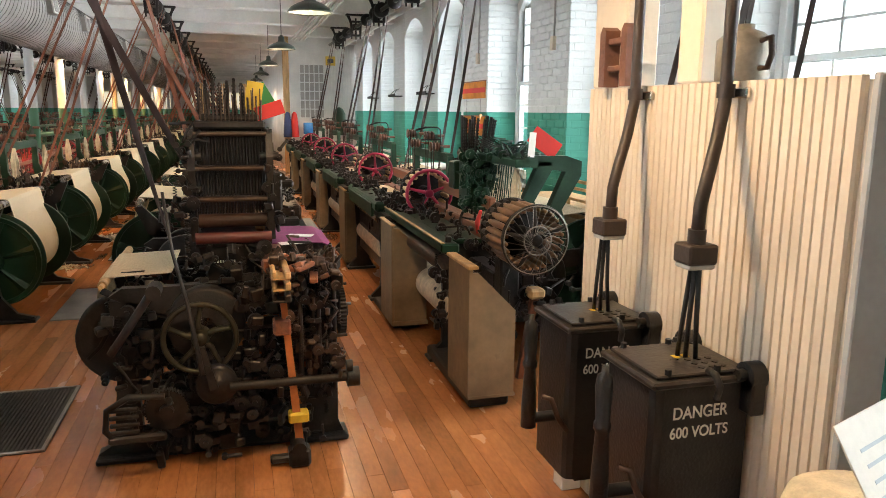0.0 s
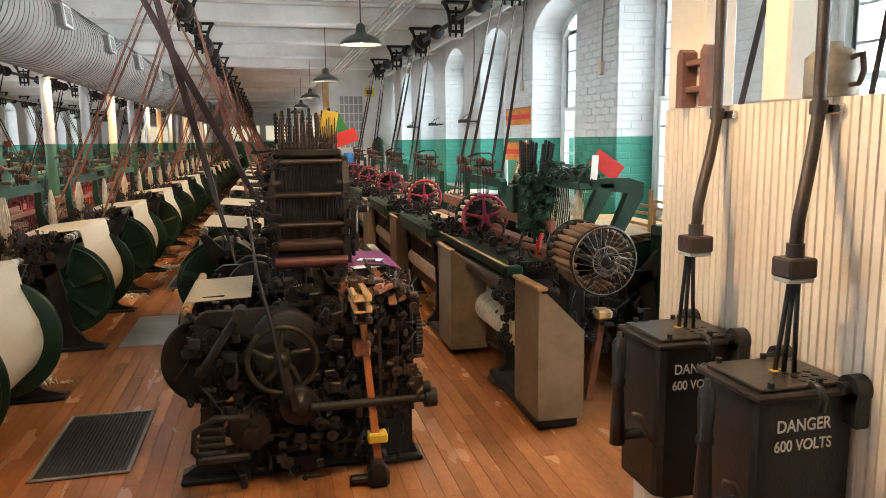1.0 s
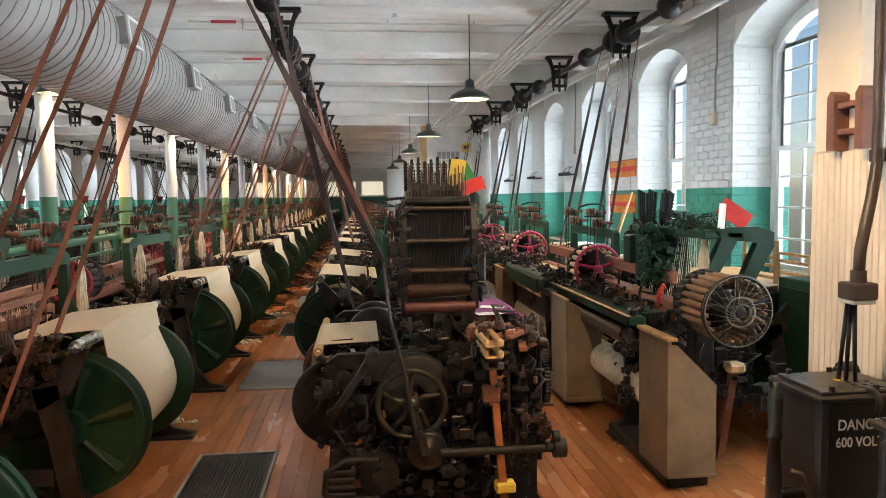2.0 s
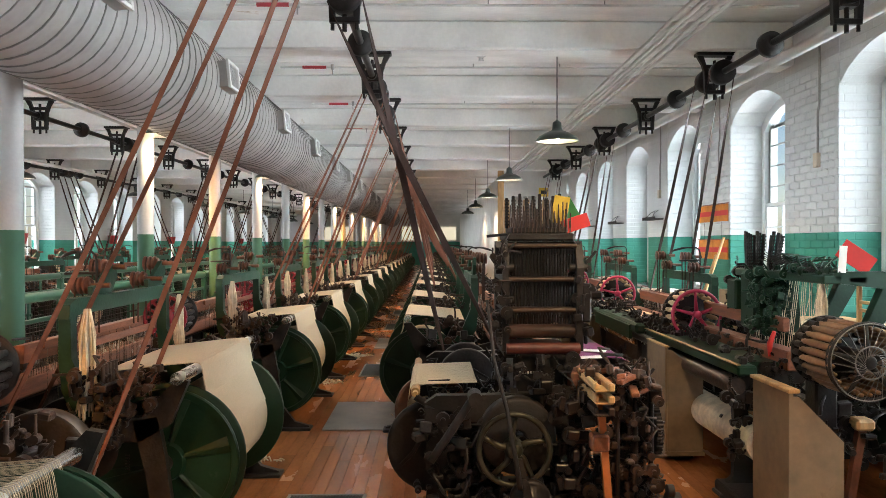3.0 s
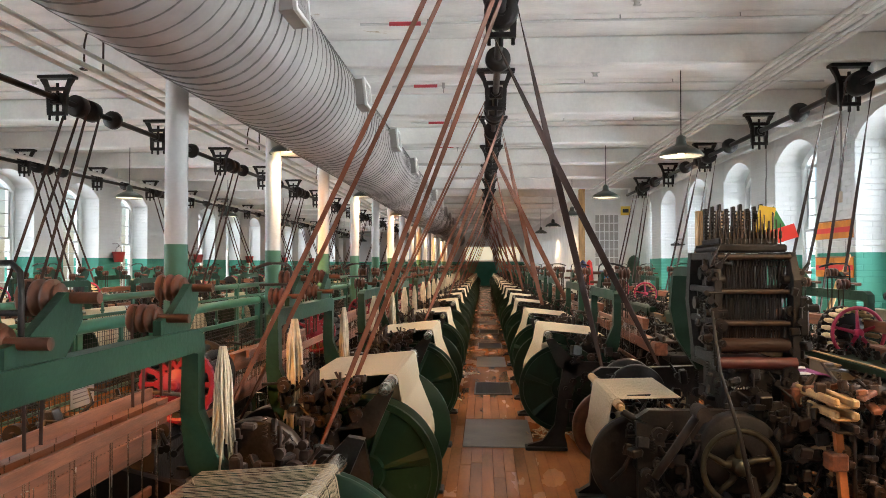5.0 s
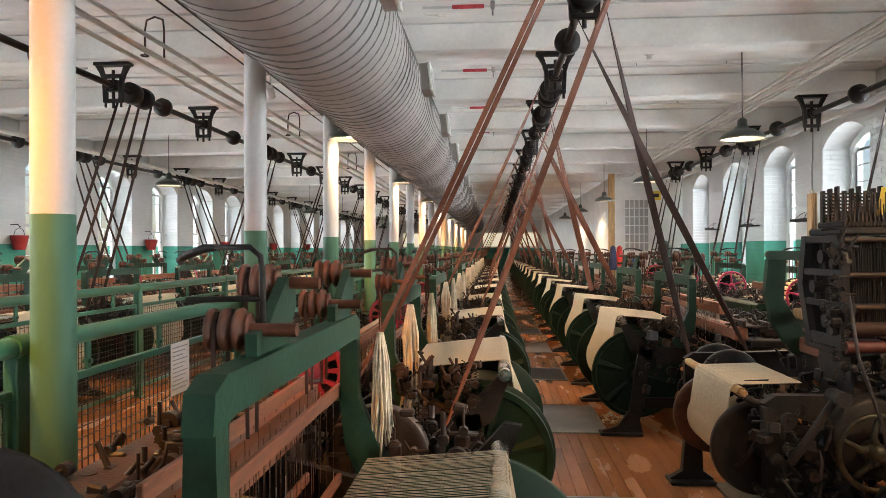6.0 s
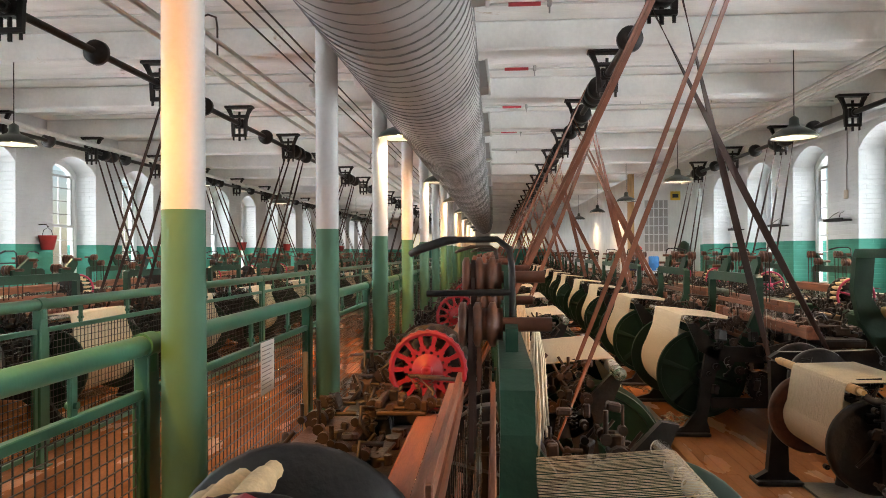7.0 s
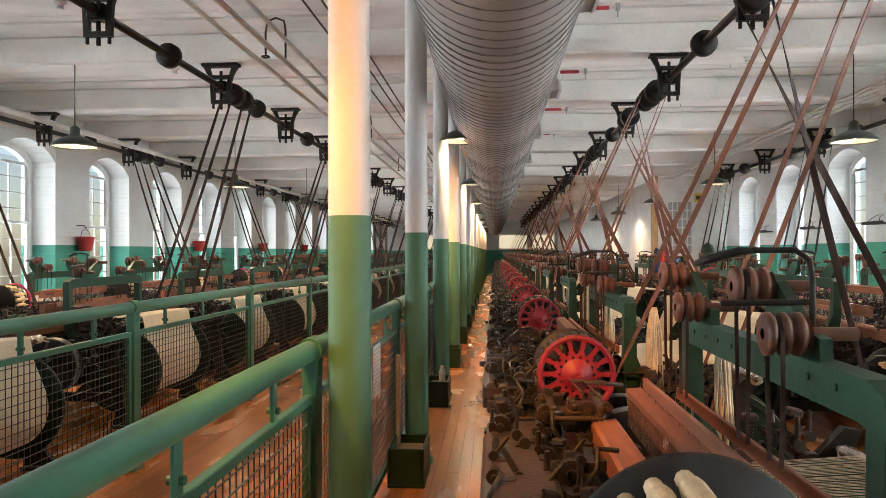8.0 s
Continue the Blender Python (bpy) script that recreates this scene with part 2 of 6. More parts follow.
# ---- mesh helpers ----
class Shape:
    """Gathers vertices and faces of one mesh."""

    def __init__(self):
        self.v, self.f, self.s = [], [], []

    def add(self, verts, faces, smooth=False, m=None):
        base = len(self.v)
        self.v += [tuple(m @ Vector(p)) for p in verts] if m is not None else [tuple(p) for p in verts]
        self.f += [[base + i for i in q] for q in faces]
        self.s += [smooth] * len(faces)
        return self

    def box(self, x0, x1, y0, y1, z0, z1, c=0.004, m=None):
        """Box with chamfered edges."""
        x0, x1 = min(x0, x1), max(x0, x1)
        y0, y1 = min(y0, y1), max(y0, y1)
        z0, z1 = min(z0, z1), max(z0, z1)
        c = min(c, (x1 - x0) * 0.3, (y1 - y0) * 0.3, (z1 - z0) * 0.3)
        if c <= 0:
            vs = [(x, y, z) for x in (x0, x1) for y in (y0, y1) for z in (z0, z1)]
            return self.add(vs, [(0, 1, 3, 2), (4, 6, 7, 5), (0, 4, 5, 1), (2, 3, 7, 6), (0, 2, 6, 4), (1, 5, 7, 3)], False, m)
        vs, idx = [], {}
        for ax in range(3):
            for i in (0, 1):
                for j in (0, 1):
                    for k in (0, 1):
                        s = (i, j, k)
                        p = [(x0, x1)[i], (y0, y1)[j], (z0, z1)[k]]
                        for o in range(3):
                            if o != ax:
                                p[o] += c if s[o] == 0 else -c
                        idx[ax, s] = len(vs)
                        vs.append(p)
        fs = []
        for ax in range(3):
            a, b = (ax + 1) % 3, (ax + 2) % 3
            for side in (0, 1):
                loop = []
                for p, q in ((0, 0), (1, 0), (1, 1), (0, 1)):
                    s = [0, 0, 0]
                    s[ax], s[a], s[b] = side, p, q
                    loop.append(idx[ax, tuple(s)])
                fs.append(loop if side else loop[::-1])
            for p in (0, 1):
                for q in (0, 1):
                    s0, s1 = [0, 0, 0], [0, 0, 0]
                    s0[a] = s1[a] = p
                    s0[b] = s1[b] = q
                    s1[ax] = 1
                    s0, s1 = tuple(s0), tuple(s1)
                    loop = [idx[a, s0], idx[a, s1], idx[b, s1], idx[b, s0]]
                    fs.append(loop if (p + q) % 2 else loop[::-1])
        for i in (0, 1):
            for j in (0, 1):
                for k in (0, 1):
                    s = (i, j, k)
                    loop = [idx[0, s], idx[1, s], idx[2, s]]
                    fs.append(loop if (i + j + k) % 2 else loop[::-1])
        return self.add(vs, fs, False, m)

    def cyl(self, p0, p1, r, n=14, r2=None, cap=True):
        p0, p1 = Vector(p0), Vector(p1)
        r2 = r if r2 is None else r2
        d = p1 - p0
        q = d.to_track_quat("Z", "Y")
        a = [q @ Vector((math.cos(i * math.tau / n), math.sin(i * math.tau / n), 0)) for i in range(n)]
        vs = [p0 + v * r for v in a] + [p1 + v * r2 for v in a]
        self.add(vs, [(i, (i + 1) % n, n + (i + 1) % n, n + i) for i in range(n)], True)
        if cap:
            self.add([p0 + v * r for v in a], [list(range(n))[::-1]])
            self.add([p1 + v * r2 for v in a], [list(range(n))])
        return self

    def lathe(self, p0, axis, profile, n=24):
        """profile: (distance along axis, radius) pairs."""
        p0, axis = Vector(p0), Vector(axis).normalized()
        q = axis.to_track_quat("Z", "Y")
        vs = []
        for h, r in profile:
            for i in range(n):
                a = i * math.tau / n
                vs.append(p0 + q @ Vector((r * math.cos(a), r * math.sin(a), h)))
        fs = [(j * n + i, j * n + (i + 1) % n, (j + 1) * n + (i + 1) % n, (j + 1) * n + i) for j in range(len(profile) - 1) for i in range(n)]
        return self.add(vs, fs, True)

    def tube(self, pts, r, n=8, closed=False):
        pts = [Vector(p) for p in pts]
        k = len(pts)
        vs = []
        prev = None
        for i, p in enumerate(pts):
            t = pts[(i + 1) % k] - pts[i - 1] if closed else pts[min(i + 1, k - 1)] - pts[max(i - 1, 0)]
            t.normalize()
            if prev is None:
                prev = t.orthogonal().normalized()
            prev = (prev - t * prev.dot(t)).normalized()
            side = t.cross(prev)
            rr = r[i] if isinstance(r, (list, tuple)) else r
            vs += [p + (prev * math.cos(a * math.tau / n) + side * math.sin(a * math.tau / n)) * rr for a in range(n)]
        rows = k if closed else k - 1
        fs = [(j * n + i, j * n + (i + 1) % n, ((j + 1) % k) * n + (i + 1) % n, ((j + 1) % k) * n + i) for j in range(rows) for i in range(n)]
        if not closed:
            fs += [list(range(n))[::-1], [(k - 1) * n + i for i in range(n)]]
        return self.add(vs, fs, True)

    def ring(self, c, axis, big, small, n=28, k=8, flat=1.0):
        q = Vector(axis).normalized().to_track_quat("Z", "Y")
        vs = []
        for i in range(n):
            a = i * math.tau / n
            for j in range(k):
                b = j * math.tau / k
                vs.append(Vector(c) + q @ Vector(((big + small * math.cos(b)) * math.cos(a), (big + small * math.cos(b)) * math.sin(a), small * flat * math.sin(b))))
        fs = [(i * k + j, ((i + 1) % n) * k + j, ((i + 1) % n) * k + (j + 1) % k, i * k + (j + 1) % k) for i in range(n) for j in range(k)]
        return self.add(vs, fs, True)

    def prism(self, poly, axis, a, b):
        """poly: 2D outline; axis 'x','y','z' is the way it is drawn out from a to b."""
        def put(p, h):
            return {"x": (h, p[0], p[1]), "y": (p[0], h, p[1]), "z": (p[0], p[1], h)}[axis]
        n = len(poly)
        area = sum(poly[i][0] * poly[(i + 1) % n][1] - poly[(i + 1) % n][0] * poly[i][1] for i in range(n))
        if (area < 0) != (axis == "y"):
            poly = poly[::-1]
        vs = [put(p, a) for p in poly] + [put(p, b) for p in poly]
        fs = [[i, (i + 1) % n, n + (i + 1) % n, n + i] for i in range(n)] + [list(range(n))[::-1], [n + i for i in range(n)]]
        return self.add(vs, fs)

    def ribbon(self, pts, width_axis, w, thick):
        """Flat belt along pts, w wide along width_axis."""
        wv = Vector(width_axis).normalized() * w / 2
        pts = [Vector(p) for p in pts]
        vs = []
        for i, p in enumerate(pts):
            t = (pts[min(i + 1, len(pts) - 1)] - pts[max(i - 1, 0)]).normalized()
            nn = t.cross(wv.normalized()).normalized() * thick / 2
            vs += [p + wv + nn, p - wv + nn, p - wv - nn, p + wv - nn]
        fs = [(j * 4 + i, j * 4 + (i + 1) % 4, j * 4 + 4 + (i + 1) % 4, j * 4 + 4 + i) for j in range(len(pts) - 1) for i in range(4)]
        fs += [[3, 2, 1, 0], [len(vs) - 4, len(vs) - 3, len(vs) - 2, len(vs) - 1]]
        return self.add(vs, fs)

    def gear(self, c, axis, r, w, teeth=28, hole=0.0):
        q = Vector(axis).normalized().to_track_quat("Z", "Y")
        rim = []
        for i in range(teeth * 4):
            rr = r if (i // 2) % 2 else r * 0.93
            a = i * math.tau / (teeth * 4)
            rim.append((rr * math.cos(a), rr * math.sin(a)))
        n = len(rim)
        vs = [Vector(c) + q @ Vector((x, y, -w / 2)) for x, y in rim] + [Vector(c) + q @ Vector((x, y, w / 2)) for x, y in rim]
        return self.add(vs, [[i, (i + 1) % n, n + (i + 1) % n, n + i] for i in range(n)] + [list(range(n))[::-1], [n + i for i in range(n)]])

    def mesh(self, name):
        me = bpy.data.meshes.new(name)
        me.from_pydata(self.v, [], self.f)
        me.polygons.foreach_set("use_smooth", self.s)
        me.update()
        return me


def part(name, shape, mat, parent=None, label="", place=None):
    me = shape.mesh(name)
    me.materials.append(mat)
    ob = new(name, me)
    if parent is not None:
        ob.parent = parent
    if place is not None:
        ob.matrix_basis = place
    if label:
        ob["label"] = label
    return ob


def share(name, me, parent, place):
    ob = new(name, me)
    ob.parent = parent
    ob.matrix_basis = place
    return ob


def thing(name, label, category, group="", place=None, kind=""):
    ob = new(name)
    ob.empty_display_size = 0.1
    if place is not None:
        ob.matrix_basis = place
    return tagged(ob, label, category, group, kind)


# ---- the large structure ----
def wall_with_windows(name, label, x, out, ks):
    """Long brick wall: proud piers on the bay lines, arched deep openings between, sashes set back."""
    wall = thing(name, label, "wall", kind="structure")
    depth, half = 0.60, 0.71
    s_pier, s_fill = Shape(), Shape()
    y_lo, y_hi = Y0 + BAY * ks[0] - 0.6, Y0 + BAY * ks[-1] + 0.6
    xa, xb = (x, x + out * depth)
    for k in ks:
        yc = Y0 + BAY * k + WOFF
        s_pier.box(xa, xb, yc - BAY / 2 + half, yc + BAY / 2 - half, 0, ZD, 0.006)
    sill, spring, rise = 0.80, 3.02, 0.28
    for k in ks[:-1]:
        yc = Y0 + BAY * (k + 0.5) + WOFF
        y0, y1 = yc - half, yc + half
        s_fill.box(xa + out * 0.03, xb, y0, y1, 0, sill, 0.004)
        n = 12
        arch = [(y1 + (y0 - y1) * i / n, spring + rise * math.sin(math.pi * i / n) ** 0.75) for i in range(n + 1)]
        s_fill.prism([(y0, ZD), (y1, ZD)] + arch, "x", xa + out * 0.012, xb)
    part("brick_pier", s_pier, WALLM, wall)
    part("brick_infill", s_fill, WALLM, wall)
    # one window with its parts, then copies on shared meshes
    first = None
    for i, k in enumerate(ks[:-1]):
        yc = Y0 + BAY * (k + 0.5) + WOFF
        if first is None:
            win = thing("window_1", "tall white double-hung sash window with arched head in brick reveal", "window", "factory windows", pose(x + out * 0.45, yc, 0), "structure")
            f = Shape()
            w = half
            for a, b in ((-w, -w + 0.07), (w - 0.07, w)):
                f.box(-0.05, 0.05, a, b, sill, spring + 0.06)
            f.box(-0.05, 0.05, -w, w, sill, sill + 0.06)
            n = 12
            top = [(w - 2 * w * j / n, spring + rise * math.sin(math.pi * j / n) ** 0.75) for j in range(n + 1)]
            low = [(-w + 0.07 + (2 * w - 0.14) * j / n, spring - 0.09 + (rise - 0.02) * math.sin(math.pi * j / n) ** 0.75) for j in range(n + 1)]
            f.prism(top + low, "x", -0.05, 0.05)
            part("window_frame", f, FRAMEW, win)
            part("window_sill", Shape().box(-0.44 if out > 0 else -0.05, 0.05 if out > 0 else 0.44, -w, w, sill - 0.04, sill, 0.006), FRAMEW, win)
            for nm, z0, z1, off in (("lower_sash", sill + 0.06, 2.04, -0.02 * out), ("upper_sash", 1.99, spring - 0.02, 0.02 * out)):
                g = Shape()
                ya, yb = -w + 0.07, w - 0.07
                g.box(off - 0.018, off + 0.018, ya, ya + 0.05, z0, z1)
                g.box(off - 0.018, off + 0.018, yb - 0.05, yb, z0, z1)
                g.box(off - 0.018, off + 0.018, ya + 0.05, yb - 0.05, z0, z0 + 0.05)
                g.box(off - 0.018, off + 0.018, ya + 0.05, yb - 0.05, z1 - 0.045, z1)
                for j in (1, 2):
                    yy = ya + (yb - ya) * j / 3
                    g.box(off - 0.012, off + 0.012, yy - 0.011, yy + 0.011, z0 + 0.05, z1 - 0.045, 0.002)
                for j in (1, 2, 3):
                    zz = z0 + (z1 - z0) * j / 4
                    g.box(off - 0.011, off + 0.011, ya + 0.05, yb - 0.05, zz - 0.010, zz + 0.010, 0.002)
                part(nm, g, FRAMEW, win)
            pane = part("pane", Shape().box(-0.002, 0.002, -w + 0.08, w - 0.08, sill + 0.08, spring + 0.05, 0), GLASS, win)
            pane.visible_shadow = False
            first = win
        else:
            copy_thing(first, pose(x + out * 0.45, yc, 0))
    return wall


WEST = list(range(-3, 20))
EAST = list(range(-3, 20))
wall_with_windows("wall_west", "white-painted brick wall with green dado and arched windows", XL, -1, WEST)
wall_with_windows("wall_east", "white-painted brick wall with green dado and tall arched windows", XR, 1, EAST)
for nm, y0, y1 in (("wall_south", YN - 0.3, YN), ("wall_north", YF, YF + 0.3)):
    tagged(part(nm, Shape().box(XL - 0.6, XR + 0.6, y0, y1, 0, ZD, 0), WALLM), "white-painted end wall with green dado", "wall", kind="structure")

# ceiling deck, beams and their painted boards, one mesh
s = Shape()
s.box(XL - 0.60, XR + 0.60, YN - 0.3, YF + 0.3, ZD, ZD + 0.15, 0)
for k in range(-3, 20):
    y = Y0 + BAY * k
    s.box(XL + 0.001, XR - 0.001, y - 0.15, y + 0.15, ZB, ZD - 0.001, 0.02)
    for x in (XL + 0.3, XR - 0.3):
        s.box(x - 0.3, x + 0.3, y - 0.17, y + 0.17, ZB - 0.16, ZB - 0.001, 0.02)
    for j in (1, 2):
        s.box(XL, XR, y + BAY * j / 3 - 0.004, y + BAY * j / 3 + 0.004, ZD - 0.006, ZD - 0.0005, 0)
tagged(part("ceiling", s, CEIL), "white-painted timber ceiling with deep cross beams", "ceiling", kind="structure")


# cast-iron columns
def column_at():
    c = thing("column", "round cast-iron column, white above and green below", "column", "row of columns", pose(XC, Y0, 0), "structure")
    part("shaft", Shape().lathe((0, 0, 0), (0, 0, 1), [(0, 0.115), (0.03, 0.115), (0.04, 0.092), (0.10, 0.085), (2.6, 0.080), (3.36, 0.078)], 28), COLM, c)
    part("capital", Shape().lathe((0, 0, 3.36), (0, 0, 1), [(0, 0.079), (0.03, 0.096), (0.05, 0.096), (0.07, 0.086), (0.12, 0.13), (0.178, 0.14)], 28), COLM, c)
    return c


col = column_at()
for k in range(-2, 20):
    if k:
        copy_thing(col, pose(XC, Y0 + BAY * k, 0))

# duct with spiral seams
DX, DZ, DR = -3.67, 3.03, 0.48
duct = thing("air_duct", "large round spiral-seamed sheet-metal air duct under the ceiling", "duct", kind="structure")
prof = [(YN + 0.3, DR)] + [(YN + 0.3 + 0.588 * i, DR + 0.003 * math.sin(i * 2.1)) for i in range(1, 84)]
part("tube_shell", Shape().lathe((DX, 0, DZ), (0, 1, 0), prof, 48), DUCTM, duct)
DEND = prof[-1][0]
s = Shape()
turns, per = int((DEND - YN - 0.4) / 0.147), 32
s.tube([(DX + (DR + 0.002) * math.cos(math.tau * i / per), YN + 0.35 + 0.147 * i / per, DZ + (DR + 0.002) * math.sin(math.tau * i / per)) for i in range(turns * per)], 0.0065, 4)
part("spiral_seam", s, SEAM, duct, "dark raised spiral seam")
part("end_cap", Shape().lathe((DX, DEND, DZ), (0, 1, 0), [(0, DR), (0.02, DR), (0.02, 0.001)], 40), DUCTM, duct)
vent = None
for k in range(-2, 14):
    y = 7.60 + 2.5 * k
    if vent is None:
        vent = thing("duct_vent", "pale grey louvred supply grille on the duct side", "vent", "duct grilles")
        part("grille_box", Shape().box(-0.09, 0.02, -0.17, 0.17, -0.12, 0.12), DUCTM, vent)
        f = Shape()
        for a in ((-0.18, -0.145), (0.145, 0.18)):
            f.box(0.02, 0.045, a[0], a[1], -0.13, 0.13)
        f.box(0.02, 0.045, -0.145, 0.145, 0.10, 0.13)
        f.box(0.02, 0.045, -0.145, 0.145, -0.13, -0.10)
        part("grille_frame", f, PIPEW, vent)
        blade = Shape().box(0.021, 0.034, -0.006, 0.006, -0.10, 0.10, 0.001).mesh("blade")
        blade.materials.append(GREYP)
        for j in range(12):
            share("blade", blade, vent, pose(0, -0.13 + 0.26 * j / 11, 0))
        a = radians(6)
        vent.matrix_basis = pose(DX + (DR + 0.05) * math.cos(a), y, DZ + (DR + 0.05) * math.sin(a), 0, -6, 0)
        vm = vent.matrix_basis.copy()
    else:
        m = vm.copy()
        m.translation.y = y
        copy_thing(vent, m)


# ---- guard rails with wire mesh ----
def rail_bay(x, label):
    r = thing("guard_rail", label, "railing", "walkway railings", pose(x, Y0, 0))
    part("handrail", Shape().cyl((0, 0.045, 1.13), (0, BAY - 0.045, 1.13), 0.040, 18), RAILG, r)
    post = part("post", Shape().box(-0.03, 0.03, -0.045, 0.045, 0.01, 1.09, 0.006).box(-0.05, 0.05, -0.07, 0.07, 0, 0.01), RAILG, r)
    part("collar", Shape().cyl((0, -0.045, 1.13), (0, 0.045, 1.13), 0.049, 18).cyl((0, 0, 1.03), (0, 0, 1.10), 0.042, 14), RAILG, post)
    f = Shape()
    f.box(-0.016, 0.016, 0.05, BAY - 0.05, 0.93, 0.965)
    f.box(-0.016, 0.016, 0.05, BAY - 0.05, 0.09, 0.125)
    f.box(-0.016, 0.016, 0.05, 0.085, 0.125, 0.93)
    f.box(-0.016, 0.016, BAY - 0.085, BAY - 0.05, 0.125, 0.93)
    fr = part("mesh_frame", f, RAILG, r)
    for yy in (0.5, 1.22, 1.94):
        part("clip", Shape().box(-0.008, 0.008, yy - 0.02, yy + 0.02, 0.965, 1.10).cyl((-0.02, yy, 1.0), (0.02, yy, 1.0), 0.012, 8), RAILG, r)
    w = Shape()
    yy = 0.10
    while yy < BAY - 0.08:
        w.box(-0.002, 0.002, yy - 0.002, yy + 0.002, 0.12, 0.935, 0)
        yy += 0.05
    zz = 0.16
    while zz < 0.93:
        w.box(0.0015, 0.0055, 0.08, BAY - 0.08, zz - 0.002, zz + 0.002, 0)
        zz += 0.05
    tagged(part("wire_mesh", w, GRATE, r, "woven steel wire grid"), kind="stuff")
    return r


near_rail = rail_bay(XC - 0.15, "green pipe handrail with wire mesh panel beside the columns")
far_rail = rail_bay(-6.22, "green pipe handrail with wire mesh panel along the loom row")
for k in range(-3, 19):
    if k:
        copy_thing(near_rail, pose(XC - 0.15, Y0 + BAY * k, 0))
        copy_thing(far_rail, pose(-6.22, Y0 - 0.30 + BAY * k, 0))
far_rail.matrix_basis = pose(-6.22, Y0 - 0.30, 0)


# ---- line shafts, hangers and pulleys ----
def hanger_proto():
    h = thing("shaft_hanger", "black cast-iron drop hanger bolted under a beam", "hanger", "shaft hangers")
    s = Shape()
    s.box(-0.20, 0.20, -0.06, 0.06, -0.035, 0, 0.008)
    part("top_flange", s, IRON, h)
    s = Shape()
    for sg in (-1, 1):
        s.prism([(sg * 0.19, -0.035), (sg * 0.125, -0.035), (sg * 0.085, -0.15), (sg * 0.065, -0.22), (sg * 0.065, -0.43), (sg * 0.105, -0.43), (sg * 0.115, -0.20), (sg * 0.14, -0.12)], "y", -0.022, 0.022)
    s.box(-0.125, 0.125, -0.025, 0.025, -0.165, -0.125, 0.006)
    s.box(-0.105, 0.105, -0.025, 0.025, -0.43, -0.39, 0.006)
    part("yoke", s, IRON, h)
    part("bearing", Shape().cyl((0, -0.09, -0.25), (0, 0.09, -0.25), 0.05, 14).box(-0.07, 0.07, -0.05, 0.05, -0.31, -0.19, 0.01), IRON_OILY, h)
    for sg in (-1, 1):
        part("bolt", Shape().cyl((sg * 0.085, 0, -0.48), (sg * 0.085, 0, -0.42), 0.014, 8), IRON, h)
    part("adjusting_screw", Shape().cyl((0, 0, -0.49), (0, 0, -0.08), 0.017, 10), IRON, h)
    return h


SHAFT_Z = ZB - 0.25
SHAFTS = [(-1.90, "centre"), (1.68, "east"), (-6.62, "aisle"), (-10.16, "west")]
hang = hanger_proto()
first_h = True
for x, nm in SHAFTS:
    end = 20.0 if x > 0 else YF - 3
    sh = thing("line_shaft", "long black overhead line shaft with couplings", "line shaft", "overhead shafts")
    part("shaft_rod", Shape().cyl((x, YN + 0.2, SHAFT_Z), (x, end, SHAFT_Z), 0.033, 14), IRON_OILY, sh)
    for k in range(-2, 19):
        y = Y0 + BAY * k - 0.03
        if y > end:
            break
        if first_h:
            hang.matrix_basis = pose(x, y, ZB)
            first_h = False
        else:
            copy_thing(hang, pose(x, y, ZB))
        part("coupling", Shape().lathe((x, y - 1.33, SHAFT_Z), (0, 1, 0), [(0, 0.03), (0, 0.075), (0.03, 0.080), (0.035, 0.108), (0.10, 0.112), (0.105, 0.080), (0.14, 0.075), (0.14, 0.03)], 22), IRON, sh)


# ---- looms ----
# In a loom's own axes x runs from the weaver's side to the warp beam, y along its width, z up; y 0 is the face of the bobbin battery.
def wheel_disc(s, c, r, slots, w=0.012):
    """Cast wheel face in one piece: scalloped rim, long slots, a row of short slots nearer the hub; faces y."""
    per = 6
    cols = slots * per
    radii = (0.13, 0.24, 0.40, 0.47, 0.52, 0.60, 0.80, 0.86, 0.93, 1.0)
    lift = (3.4, 2.4, 1.0, 0.9, 0.9, 0.9, 0.9, 0.9, 1.3, 1.0)

    def solid(i, j):
        if i == 2:
            return (j + 3) % per not in (2, 3)
        if i == 4:
            return j % per not in (2, 3)
        if i in (5, 6):
            return j % per in (0, 5)
        return True

    def at(i, j, back):
        a = math.tau * j / cols
        rr = r * radii[i] * (1 + (0.018 * math.cos(slots * 2 * a) if i == len(radii) - 1 else 0))
        return (c[0] + rr * math.cos(a), c[1] + (w if back else -w * lift[i]), c[2] + rr * math.sin(a))

    n = len(radii)
    vs = [at(i, j, bk) for bk in (0, 1) for i in range(n) for j in range(cols)]

    def ix(i, j, bk):
        return bk * n * cols + i * cols + j % cols
    fs = []
    for i in range(n - 1):
        for j in range(cols):
            if not solid(i, j):
                continue
            fs += [(ix(i, j, 0), ix(i, j + 1, 0), ix(i + 1, j + 1, 0), ix(i + 1, j, 0)), (ix(i, j, 1), ix(i + 1, j, 1), ix(i + 1, j + 1, 1), ix(i, j + 1, 1))]
            for ii, jj, p, q in ((i - 1, j, (i, j), (i, j + 1)), (i + 1, j, (i + 1, j + 1), (i + 1, j)), (i, j - 1, (i + 1, j), (i, j)), (i, j + 1, (i, j + 1), (i + 1, j + 1))):
                if ii < 0 or ii > n - 2 or not solid(ii, jj % cols):
                    fs.append((ix(*p, 0), ix(*p, 1), ix(*q, 1), ix(*q, 0)))
    s.add(vs, fs)
    s.lathe(c, (0, -1, 0), [(-w, r * 0.14), (w * 3.3, r * 0.15), (w * 4.2, r * 0.13), (w * 4.4, r * 0.07), (w * 4.0, 0.001)], 24)


